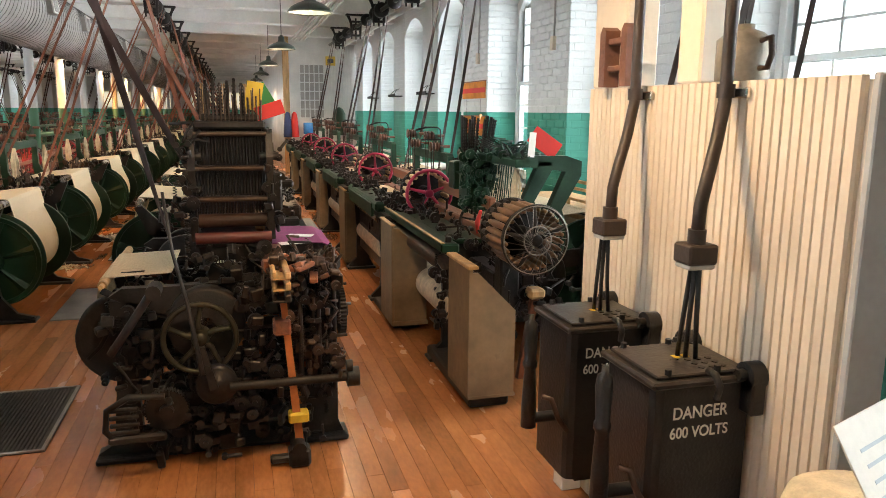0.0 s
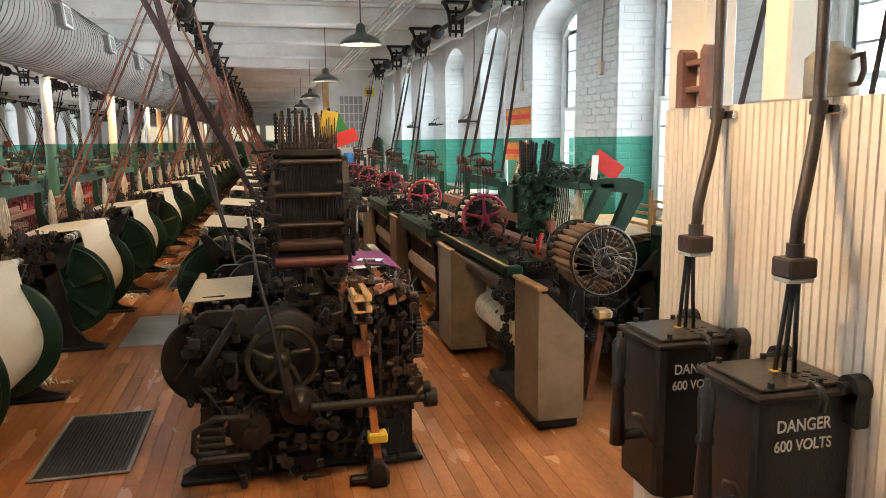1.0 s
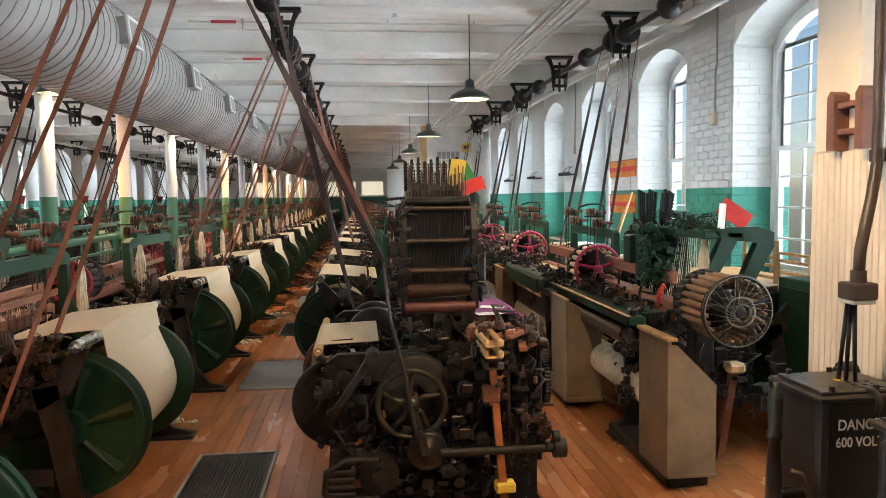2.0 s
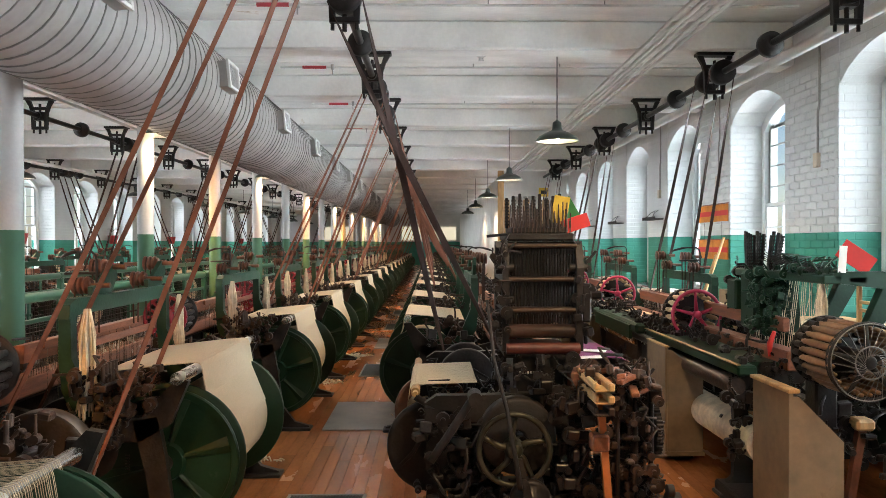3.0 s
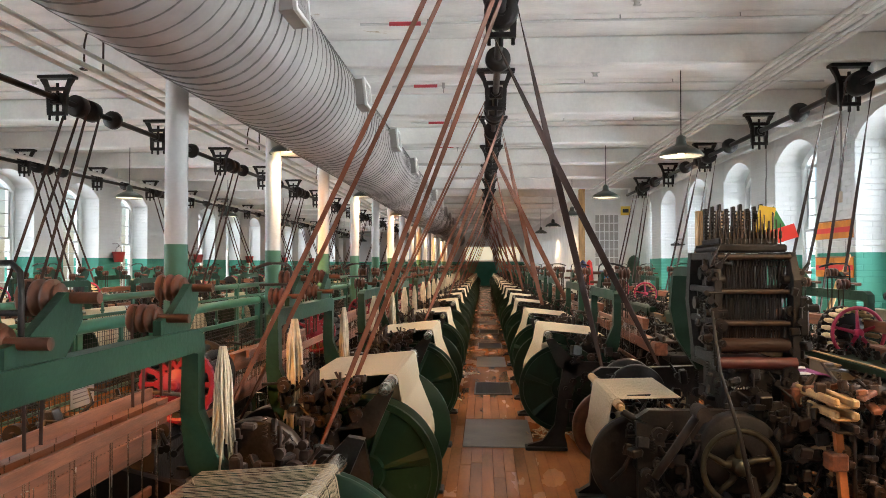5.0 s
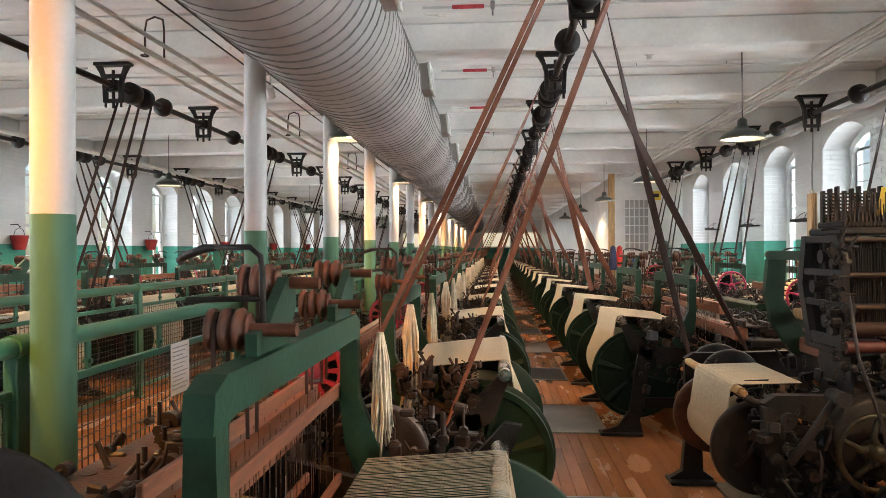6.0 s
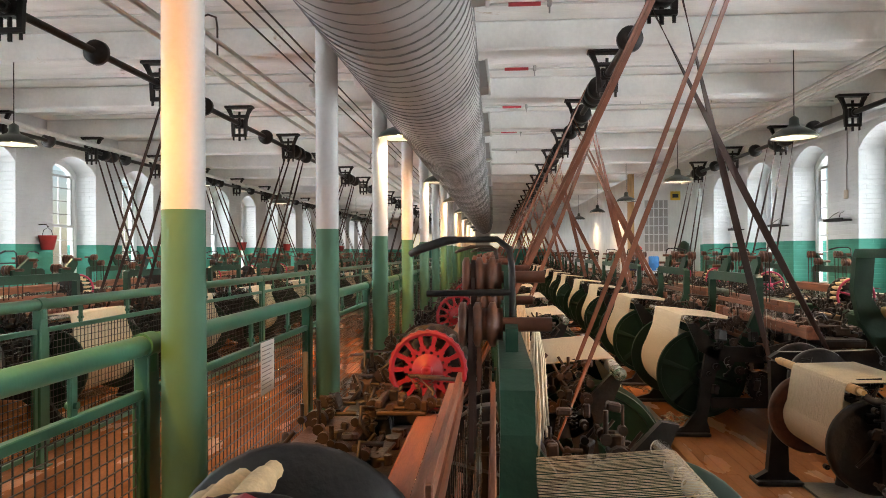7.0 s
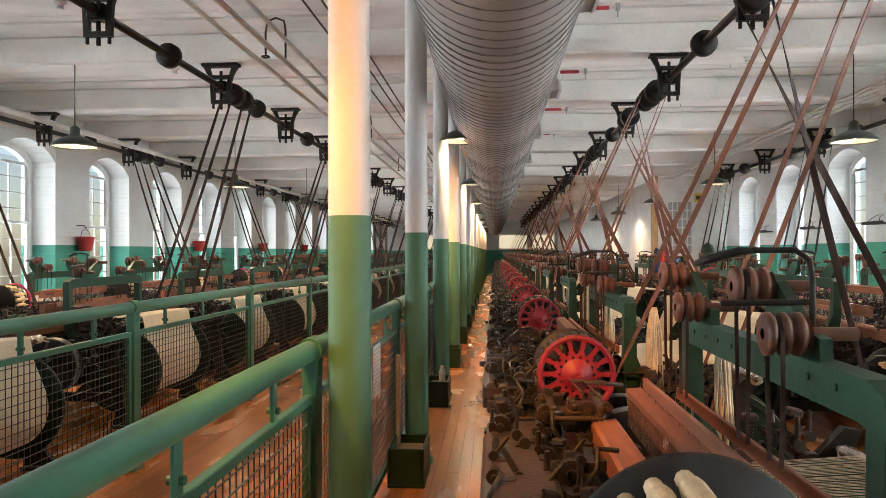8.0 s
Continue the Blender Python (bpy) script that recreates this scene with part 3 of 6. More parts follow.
def spoked_wheel(s, c, r, spokes, rim=0.014):
    s.ring(c, (0, 1, 0), r, rim, 40, 8)
    s.lathe(c, (0, -1, 0), [(-0.02, 0.001), (-0.02, r * 0.18), (0.02, r * 0.18), (0.035, r * 0.12), (0.035, 0.001)], 20)
    for i in range(spokes):
        a = math.tau * (i + 0.3) / spokes
        d = Vector((math.cos(a), 0, math.sin(a)))
        s.tube([Vector(c) + d * r * 0.15, Vector(c) + d * r * 0.6, Vector(c) + d * r], [r * 0.09, r * 0.06, r * 0.055], 8)


bobbin_mesh = None


def battery(loom, hub, r, style, count=18, deep=1.0, full=True, only=None):
    """Rotary bobbin battery: face wheel, back plate, axle and the ring of bobbins."""
    global bobbin_mesh
    x, y, z = hub
    b = part("battery_axle", Shape().cyl((x, y - 0.02, z), (x, y + 0.22 + 0.20 * deep, z), 0.022, 12).cyl((x, y + 0.06, z), (x, y + 0.22, z), 0.05, 14), IRON, loom)
    s = Shape()
    if style == "disc":
        wheel_disc(s, hub, r, 14)
        part("face_wheel", s, RED, b, "bright red slotted wheel")
    elif style == "spoked":
        spoked_wheel(s, hub, r, 5)
        part("face_wheel", s, CRIMSON, b, "open crimson spoked wheel")
    else:
        spoked_wheel(s, hub, r, 5, 0.010)
        fw = part("face_wheel", s, IRON, b, "black cast wheel with thin spokes")
        s = Shape()
        for i in range(26):
            a = math.tau * i / 26
            s.cyl((x + 0.04 * math.cos(a + 1), y - 0.05, z + 0.04 * math.sin(a + 1)), (x + r * math.cos(a), y - 0.008, z + r * math.sin(a)), 0.0016, 5)
        s.ring((x, y - 0.03, z), (0, 1, 0), r * 0.42, 0.004, 32, 6)
        s.ring((x, y - 0.012, z), (0, 1, 0), r * 1.0, 0.003, 40, 6)
        tagged(part("wire_spoke", s, DULL, b, "fan of bare steel wires"), kind="stuff")
    s = Shape()
    s.lathe((x, y + 0.24 * deep, z), (0, 1, 0), [(0, 0.001), (0, r * 0.99), (0.014, r * 1.02), (0.022, r * 0.97), (0.022, 0.001)], 36)
    part("bobbin_ring", Shape().ring((x, y + 0.05, z), (0, 1, 0), r * 0.93, 0.008, 32, 6), IRON, b)
    for i in range(0 if style == "disc" else count):
        a = math.tau * i / count
        s.cyl((x + r * 0.92 * math.cos(a), y + 0.20 * deep, z + r * 0.92 * math.sin(a)), (x + r * 0.92 * math.cos(a), y + 0.25 * deep, z + r * 0.92 * math.sin(a)), 0.017, 8)
    part("back_plate", s, IRON, b)
    if bobbin_mesh is None:
        bobbin_mesh = Shape().lathe((0, 0, 0), (0, 1, 0), [(0, 0.001), (0, 0.010), (0.015, 0.011), (0.03, 0.017), (0.15, 0.021), (0.185, 0.014), (0.20, 0.016), (0.20, 0.001)], 10).mesh("bobbin")
        bobbin_mesh.materials.append(BOBBIN)
    me = bobbin_mesh
    if style == "steel" or not full:
        me = bobbin_mesh.copy()
        me.materials[0] = BOBBINW if full else IRON
    for i in only or range(count):
        a = math.tau * (i + 0.5) / count
        share("bobbin", me, b, pose(x + (r * 0.88) * math.cos(a), y + 0.01, z + (r * 0.88) * math.sin(a)) @ Matrix.Diagonal((1, deep, 1, 1)))


def side_frame(s, y, w=0.042):
    """Cast side frame: sloping head, bowed front and back legs with splayed feet."""
    s.prism([(-0.36, 0.80), (-0.30, 0.86), (0.06, 0.76), (0.30, 0.70), (0.66, 0.72), (0.83, 0.90), (0.89, 0.89), (0.80, 0.68), (0.66, 0.60), (0.30, 0.58), (0.0, 0.62), (-0.30, 0.66)], "y", y, y + w)
    s.prism([(-0.36, 0.80), (-0.26, 0.70), (-0.24, 0.40), (-0.20, 0.10), (-0.16, 0.04), (-0.16, 0.0), (-0.42, 0.0), (-0.42, 0.04), (-0.34, 0.12), (-0.33, 0.40)], "y", y, y + w)
    s.prism([(0.62, 0.70), (0.74, 0.72), (0.78, 0.50), (0.82, 0.20), (0.92, 0.07), (1.04, 0.035), (1.04, 0.0), (0.72, 0.0), (0.72, 0.04), (0.74, 0.12), (0.68, 0.45)], "y", y, y + w)
    s.prism([(-0.24, 0.30), (0.70, 0.30), (0.70, 0.22), (-0.22, 0.22)], "y", y + 0.008, y + w - 0.008)
    s.box(-0.44, -0.14, y - 0.05, y + w + 0.05, 0, 0.025, 0.008)
    s.box(0.72, 1.06, y - 0.05, y + w + 0.05, 0, 0.025, 0.008)


def clutter(s, rng, x0, x1, y0, y1, z0, z1, n, size=0.05):
    """Levers, rods, small castings, springs and bolts of a loom's lever works."""
    for _ in range(int(n * 1.6)):
        x, y, z = rng.uniform(x0, x1), rng.uniform(y0, y1), rng.uniform(z0, z1)
        k = rng.random()
        if k < 0.30:
            d = [Vector((1, 0, 0)), Vector((0, 1, 0)), Vector((0, 0, 1)), Vector((0.6, 0.1, 0.7)), Vector((-0.5, 0.2, 0.8))][rng.randrange(5)].normalized() * rng.uniform(0.04, 0.10)
            s.cyl((x, y, z), Vector((x, y, z)) + d, rng.uniform(0.005, 0.010), 7)
            s.cyl(Vector((x, y - 0.015, z)), Vector((x, y + 0.015, z)), rng.uniform(0.012, 0.020), 9)
        elif k < 0.66:
            a, b, c = (rng.uniform(0.25, 1.1) * size for _ in range(3))
            s.box(-a, a, -b, b, -c, c, 0.006, pose(x, y, z, rng.uniform(-15, 15), rng.uniform(-15, 15), rng.choice((0, 0, 90, 20, -25))))
        elif k < 0.84:
            r = rng.uniform(0.014, 0.040)
            s.cyl((x, y - 0.015, z), (x, y + 0.02, z), r, 14)
            s.cyl((x, y - 0.035, z), (x, y + 0.035, z), r * 0.4, 8)
        elif k < 0.93:
            p = Vector((x, y, z))
            s.tube([p, p + Vector((rng.uniform(-0.05, 0.05), 0.02, 0.05)), p + Vector((rng.uniform(-0.08, 0.08), 0.04, 0.10)), p + Vector((rng.uniform(-0.12, 0.12), 0.06, 0.09))], 0.008, 6)
        else:
            pts = [(x + 0.010 * math.cos(i * 1.57), y + 0.010 * math.sin(i * 1.57), z + 0.0035 * i) for i in range(24)]
            s.tube(pts, 0.0022, 4)


def strands(s, rng, top, length, n, spread, r=0.0035):
    """Hank of loose cotton strands tied at the top."""
    t = Vector(top)
    for i in range(n):
        a, q = rng.uniform(0, math.tau), math.sqrt(rng.random())
        dx, dy = math.cos(a) * q * spread, math.sin(a) * q * spread
        l = length * rng.uniform(0.75, 1.05)
        s.tube([t + Vector((dx * 0.3, dy * 0.3, 0)), t + Vector((dx * 0.9, dy * 0.9, -l * 0.3)), t + Vector((dx * 0.8 + rng.uniform(-0.01, 0.01), dy * 0.8, -l * 0.7)), t + Vector((dx * 1.3, dy * 1.3, -l))], r, 5)


def grooved_roll(s, x, y0, y1, z, r):
    n = 4
    prof, step = [(0, 0.012), (0, r * 0.8)], (y1 - y0) / n
    for i in range(n):
        prof += [(i * step + 0.004, r), (i * step + step * 0.55, r), (i * step + step * 0.62, r * 0.72), (i * step + step * 0.95, r * 0.72)]
    prof += [(y1 - y0, r * 0.8), (y1 - y0, 0.012)]
    s.lathe((x, y0, z), (0, 1, 0), prof, 18)


def warp_beam(loom, yA, yB, cx=0.74, cz=0.47, R=0.36, roll=0.275, near=False):
    b = part("beam_barrel", Shape().cyl((cx, yA - 0.09, cz), (cx, yB + 0.09, cz), 0.045, 14), IRON, loom)
    part("warp_roll", Shape().lathe((cx, yA + 0.02, cz), (0, 1, 0), [(0, 0.05), (0, roll - 0.02), (0.02, roll), (yB - yA - 0.06, roll), (yB - yA - 0.04, roll - 0.02), (yB - yA - 0.04, 0.05)], 40), WARP, b, "wound cream cotton warp")
    for y, sg in ((yA, -1), (yB, 1)):
        n = 48
        prof = [(-0.014, 0.05), (-0.014, R), (0.004, R + 0.004), (0.020, R), (0.020, R - 0.03), (0.006, R - 0.035), (0.006, 0.10), (0.030, 0.09), (0.034, 0.03)]
        s = Shape()
        vs = []
        for i, (hh, rr) in enumerate(prof):
            for j in range(n):
                a = math.tau * j / n
                vs.append((cx + rr * math.cos(a), y + sg * (0.022 if i in (5, 6) and j % 8 == 2 else hh), cz + rr * math.sin(a)))
        quads = [(i * n + j, i * n + (j + 1) % n, (i + 1) * n + (j + 1) % n, (i + 1) * n + j) for i in range(len(prof) - 1) for j in range(n)]
        s.add(vs, quads if sg < 0 else [q[::-1] for q in quads], False)
        part("flange", s, DGREEN, b, "dark green ribbed beam flange")
        if near:
            part("inner_disc", Shape().lathe((cx, y - sg * 0.075, cz), (0, -sg, 0), [(-0.012, 0.10), (-0.012, R + 0.012), (-0.006, R + 0.018), (0.006, R + 0.018), (0.012, R + 0.012), (0.012, 0.10)], 48), DGREEN, b, "dark green inner beam disc")
    return b


def warp_sheet(loom, yA, yB, threads=False):
    """Warp running off the roll over the whip roll to the harness."""
    wx, wz = (0.81, 0.825) if threads else (0.86, 0.915)
    part("whip_roll", Shape().cyl((wx, yA - 0.20, wz), (wx, yB + 0.10, wz), 0.030, 18).cyl((wx, yA - 0.25, wz), (wx, yB + 0.16, wz), 0.014, 10), STEEL, loom, "polished steel whip roll")
    a0, rr = radians(20), 0.124 if threads else 0.279
    pts = [(0.74 + rr * math.cos(a0), 0, 0.47 + rr * math.sin(a0)), (wx + 0.055, 0, wz - 0.135), (wx + 0.032, 0, wz), (wx + 0.020, 0, wz + 0.028), (wx - 0.005, 0, wz + 0.033), (wx - 0.16, 0, wz + 0.020), (0.38, 0, wz if threads else 0.90)]
    s = Shape()
    mid = (yA + yB) / 2 + 0.02
    w = yB - yA - 0.1
    if threads:
        for i in range(90):
            y = yA + 0.06 + w * (i + random.uniform(-0.4, 0.4)) / 89
            s.ribbon([Vector(p) + Vector((0, y, 0)) for p in pts], (0, 1, 0), 0.0014, 0.0012)
    if not threads:
        s.ribbon([Vector(p) + Vector((0, mid, 0)) for p in pts[:-1]], (0, 1, 0), w - 0.03, 0.005)
        s.ribbon([Vector(p) + Vector((0, mid, 0)) for p in pts[-2:]], (0, 1, 0), w - 0.03, 0.004)
    sheet = part("warp_sheet", s, WARP, loom, "sheet of cream warp threads")
    if threads:
        tagged(sheet, kind="stuff")


def pulley_drum(loom, y, x=0.28, z=0.56, r=0.23):
    s = Shape()
    s.lathe((x, y, z), (0, 1, 0), [(0, 0.04), (0, r * 0.90), (0.006, r * 0.97), (0.012, r), (0.06, r * 1.005), (0.108, r), (0.114, r * 0.97), (0.12, r * 0.90), (0.12, 0.04)], 44)
    d = part("belt_pulley", s, IRON_OILY, loom)
    part("pulley_rim", Shape().lathe((x, y, z), (0, 1, 0), [(0.020, r * 1.001), (0.024, r * 1.016), (0.096, r * 1.016), (0.100, r * 1.001)], 44), DULL, d, "belt-polished steel rim")


def spool_bracket(loom, y, green):
    """Green plate on the arch that carries two grooved rolls, with the straps to the harness."""
    s = Shape()
    s.prism([(y - 0.15, 1.22), (y + 0.02, 1.22), (y + 0.15, 1.37), (y + 0.14, 1.43), (y + 0.08, 1.44), (y - 0.07, 1.345), (y - 0.15, 1.33)], "x", 0.285, 0.31)
    for dy, z in ((-0.10, 1.245), (-0.03, 1.25)):
        s.cyl((0.31, y + dy, z), (0.325, y + dy, z), 0.018, 6)
    br = part("roll_bracket", s, green, loom)
    for dy, z in ((-0.10, 1.335), (0.10, 1.425)):
        r = Shape()
        n, w, rad = 3, 0.09, 0.046
        prof, step = [(0, 0.012), (0, rad * 0.8)], w / n
        for i in range(n):
            prof += [(i * step + 0.004, rad), (i * step + step * 0.5, rad), (i * step + step * 0.6, rad * 0.72), (i * step + step * 0.95, rad * 0.72)]
        prof += [(w, rad * 0.8), (w, 0.012)]
        r.lathe((0.19, y + dy, z), (1, 0, 0), prof, 20)
        r.cyl((0.28, y + dy, z), (0.38, y + dy, z), 0.015, 10)
        part("harness_roll", r, SPOOLW, br, "dark grooved wooden roll")
        st = Shape()
        for j in (0,):
            x = 0.215 + 0.045 * j
            for sg in (-1, 1):
                yy = y + dy + sg * rad * 0.92
                st.ribbon([(x, y + dy + sg * 0.02, z + rad * 0.85), (x, yy, z), (x, yy, z - 0.10), (x, yy - sg * 0.01, 1.06)], (1, 0, 0), 0.009, 0.003)
        part("strap", st, LEATHERD, br, "dark leather harness straps")


def loom_proto(kind, seed, threads=False):
    """kind: disc (red slotted battery wheel), spoked (open red wheel, painted guard), plain (no hank)."""
    rng = random.Random(seed)
    labels = {"disc": "green and black power loom with red battery wheel, cream warp",
              "spoked": "dark power loom with open red battery wheel and boxed guard",
              "far": "green and black power loom with cream warp beam"}
    L = thing("power_loom", labels[kind], "loom", "rows of power looms")
    yA, yB = (0.36, 1.60) if threads else (0.52, 1.62)
    for y in (0.40, 1.75):
        s = Shape()
        side_frame(s, y)
        part("side_frame", s, IRON, L)
    part("breast_beam", Shape().box(-0.40, -0.19, 0.30, 1.90, 0.80, 0.885, 0.02).box(-0.41, -0.385, 0.45, 1.75, 0.74, 0.86, 0.006), RUST if kind != "spoked" else LGREEN, L)
    part("take_up_roll", Shape().cyl((-0.31, 0.46, 0.72), (-0.31, 1.74, 0.72), 0.055, 20).cyl((-0.31, 0.30, 0.72), (-0.31, 1.9, 0.72), 0.018, 8), STEEL if kind == "spoked" else RUST, L)
    part("cloth_roll", Shape().cyl((-0.24, 0.47, 0.42), (-0.24, 1.73, 0.42), 0.10, 22), COTTON, L, "roll of woven grey cotton cloth")
    if kind == "spoked":
        part("cloth_web", Shape().ribbon([(0.0, 1.08, 0.885), (-0.10, 1.08, 0.90), (-0.20, 1.08, 0.895)], (0, 1, 0), 1.10, 0.004), WARP, L, "strip of woven cream cloth")
    rx, rz = (0.035, 0.05) if threads else (0, 0)
    # lay with race board, reed cap and shuttle boxes
    part("lay_beam", Shape().box(-0.02, 0.08, 0.02, 1.86 if threads else 2.08, 0.80, 0.90, 0.012), WOODR, L, "red-brown wooden lay beam")
    part("reed_cap", Shape().prism([(0.075 + rx, 0.98 - rz), (0.115 + rx, 0.98 - rz), (0.12 + rx, 1.07 - rz), (0.065 + rx, 1.065 - rz)], "y", 0.38, 1.82), WOODR, L, "red-brown wooden reed cap")
    s = Shape()
    for i in range(56):
        y = 0.46 + 1.28 * i / 55
        s.box(0.093, 0.097, y - 0.0015, y + 0.0015, 0.90, 1.0, 0)
    tagged(part("reed", s, STEEL, L), kind="stuff")
    for y0, y1 in ((0.02, 0.38), (1.80, 2.10)):
        s = Shape()
        s.box(-0.16, 0.02, y0, y1, 0.90, 0.915, 0.004)
        s.box(0.0, 0.025, y0, y1, 0.915, 0.955, 0.006)
        s.box(-0.17, -0.145, y0 + 0.04, y1, 0.915, 0.945, 0.006)
        clutter(s, rng, -0.20, 0.06, y0, y1, 0.88, 0.95, 12, 0.025)
        part("shuttle_box", s, RUST, L)
    # harness shafts
    for j in (0, 3):
        x = 0.145 + 0.0375 * j
        part("harness_shaft", Shape().box(x - 0.008, x + 0.008, 0.50, 1.70, 1.035 - 0.01 * j, 1.075 - 0.01 * j, 0.003).box(x - 0.008, x + 0.008, 0.50, 1.70, 0.70, 0.735, 0.003), WOODR, L)
    s = Shape()
    for i in range(46):
        y = 0.54 + 1.12 * i / 45 + rng.uniform(-0.006, 0.006)
        x = 0.145 + 0.0375 * (i % 4)
        s.box(x - 0.001, x + 0.001, y - 0.001, y + 0.001, 0.735, 1.035, 0)
    tagged(part("heddle", s, STEEL, L), kind="stuff")
    # arch
    green = LGREEN
    for y in (0.42, 1.68):
        s = Shape()
        s.prism([(0.272, 1.20), (0.328, 1.20), (0.332, 1.0), (0.40, 0.84), (0.47, 0.74), (0.36, 0.66), (0.285, 0.84), (0.268, 1.0)], "y", y - 0.02, y + 0.04)
        part("arch_post", s, green, L)
    s = Shape()
    s.prism([(0.39, 1.19), (0.40, 1.26), (0.46, 1.285), (1.66, 1.285), (1.72, 1.26), (1.73, 1.19), (1.64, 1.205), (0.50, 1.205)], "x", 0.272, 0.328)
    for i in range(9):
        y = 0.55 + 0.12 * i
        s.cyl((0.258, y, 1.255), (0.262, y, 1.255), 0.008, 8)
    part("arch_rail", s, green, L)
    for y in (0.82, 1.56):
        spool_bracket(L, y, green)
    pipe = Shape().tube([(0.30, 0.74, 1.28), (0.30, 0.74, 1.45), (0.295, 0.742, 1.49), (0.27, 0.75, 1.51), (0.16, 0.77, 1.51)], 0.007, 8)
    pipe.tube([(0.19, 0.765, 1.51), (0.16, 0.77, 1.508), (0.10, 0.80, 1.49), (0.08, 0.82, 1.48)], [0.007, 0.010, 0.010, 0.007], 10)
    pipe.cyl((0.30, 0.74, 1.40), (0.12, 0.77, 1.395), 0.007, 8)
    part("handle_pipe", pipe, IRON, L)
    # warp
    warp_beam(L, yA, yB, roll=0.12 if threads else 0.275, near=kind == "disc")
    warp_sheet(L, yA, yB, threads)
    for y in (0.18, 0.50):
        pulley_drum(L, y)
    s = Shape()
    s.gear((0.10, 1.86, 0.45), (0, 1, 0), 0.16, 0.04, 34)
    s.gear((0.36, 1.86, 0.40), (0, 1, 0), 0.10, 0.04, 22)
    s.cyl((0.28, 0.12, 0.62), (0.28, 1.95, 0.62), 0.024, 10)
    s.cyl((0.10, 0.42, 0.45), (0.10, 1.95, 0.45), 0.022, 10)
    part("gear_train", s, IRON_OILY, L)
    s = Shape()
    clutter(s, rng, -0.30, 0.0, -0.04, 0.40, 0.50, 0.88, 60, 0.040)
    clutter(s, rng, 0.35, 0.72, 0.30, 0.46, 0.55, 0.92, 34, 0.035)
    clutter(s, rng, -0.30, 0.75, 1.75, 1.95, 0.35, 0.85, 40, 0.04)
    clutter(s, rng, -0.30, 0.60, 0.45, 1.70, 0.30, 0.62, 46, 0.05)
    tagged(part("lever_work", s, IRON_OILY, L, "oily levers, rods and cams"), kind="stuff")
    # dark sheet added to darken the loom's lower front and hide the floor
    part("front_apron", Shape().box(-0.30, -0.275, 0.42, 1.76, 0.24, 0.74, 0.006).box(-0.31, -0.30, 0.46, 1.70, 0.48, 0.52, 0.004), IRON_OILY, L, "added dark sheet closing the loom front")
    part("front_tray", Shape().box(-0.37, -0.04, 0.02, 2.06, 0.74, 0.80, 0.012).box(-0.32, -0.05, -0.08, 0.42, 0.50, 0.74, 0.015), IRON_OILY, L)
    s = Shape()
    clutter(s, rng, -0.38, -0.10, 0.0, 2.05, 0.86, 0.93, 60, 0.028)
    clutter(s, rng, -0.30, 0.04, -0.06, 0.36, 0.78, 0.88, 30, 0.030)
    for _ in range(26):
        x, y, z = rng.uniform(-0.36, -0.05), rng.uniform(-0.08, 2.0), rng.uniform(0.845, 0.875)
        a, b = rng.uniform(0.008, 0.02), rng.uniform(0.05, 0.12)
        q = pose(x, y, z, rng.uniform(-3, 3), rng.uniform(-4, 4), rng.choice((0, 0, 90, 84, 6, -6)))
        s.box(-a, a, -b, b, -0.006, 0.006, 0.003, q)
        for e in (-b, b):
            s.cyl(q @ Vector((0, e, -0.016)), q @ Vector((0, e, 0.014)), a * 1.25, 9)
    tagged(part("front_work", s, OILBROWN, L, "brown rusty catches and temple parts"), kind="stuff")
    s = Shape()
    clutter(s, rng, 0.36, 0.80, 0.32, 0.48, 0.72, 0.95, 34, 0.024)
    clutter(s, rng, 0.40, 0.70, 1.62, 1.80, 0.72, 0.95, 16, 0.024)
    tagged(part("let_off_work", s, RUST, L, "brown worn let-off levers"), kind="stuff")
    s = Shape()
    for i in range(5):
        s.cyl((0.50, 0.36 + 0.035 * i, 0.88), (0.50, 0.36 + 0.035 * i, 0.98), 0.011, 8)
    s.box(0.47, 0.53, 0.32, 0.54, 0.85, 0.885, 0.006)
    if not threads:
        s.box(0.44, 0.50, 0.50, 1.68, 0.875, 0.90, 0.006)
    part("stop_bar", s, RUST, L)
    if kind != "far":
        if threads:
            battery(L, (-0.05, 0.10, 0.965), 0.215, kind, 24, only=(6, 7, 8))
        else:
            battery(L, (0, 0, 0.985), 0.167 if kind == "disc" else 0.19, kind, full=kind != "disc")
        part("battery_stand", Shape().box(-0.03, 0.03, 0.28, 0.40, 0.78, 1.04, 0.01).cyl((0, 0.26, 1.0), (0, 0.42, 0.9), 0.03, 10), IRON, L)
    if kind == "disc":
        s = Shape()
        if not threads:
            strands(s, rng, (0.41, 0.40, 1.24), 0.52, 70, 0.042, 0.0042)
        strands(s, rng, (0.40, 1.70, 1.22), 0.40, 40, 0.034, 0.0042)
        tagged(part("cotton_hank", s, COTTON, L, "hank of loose cream cotton ends"), kind="stuff")
    if kind == "spoked":
        s = Shape()
        s.prism([(-0.43, 0.80), (-0.40, 0.80), (-0.18, 0.60), (-0.18, 0.09), (-0.43, 0.09)], "y", -0.62, -0.60)
        s.box(-0.45, -0.43, -0.62, -0.20, 0.08, 0.82, 0.004)
        s.box(-0.45, -0.17, -0.63, -0.20, 0.055, 0.09, 0.004)
        part("guard_box", s, GUARD, L, "scuffed cream wooden guard")
        part("guard_trim", Shape().box(-0.455, -0.42, -0.63, -0.18, 0.82, 0.83, 0.004), WOODP, L)
        part("guard_foot", Shape().box(-0.42, -0.20, -0.50, 0.30, 0, 0.055, 0.01), IRON, L)
    return L


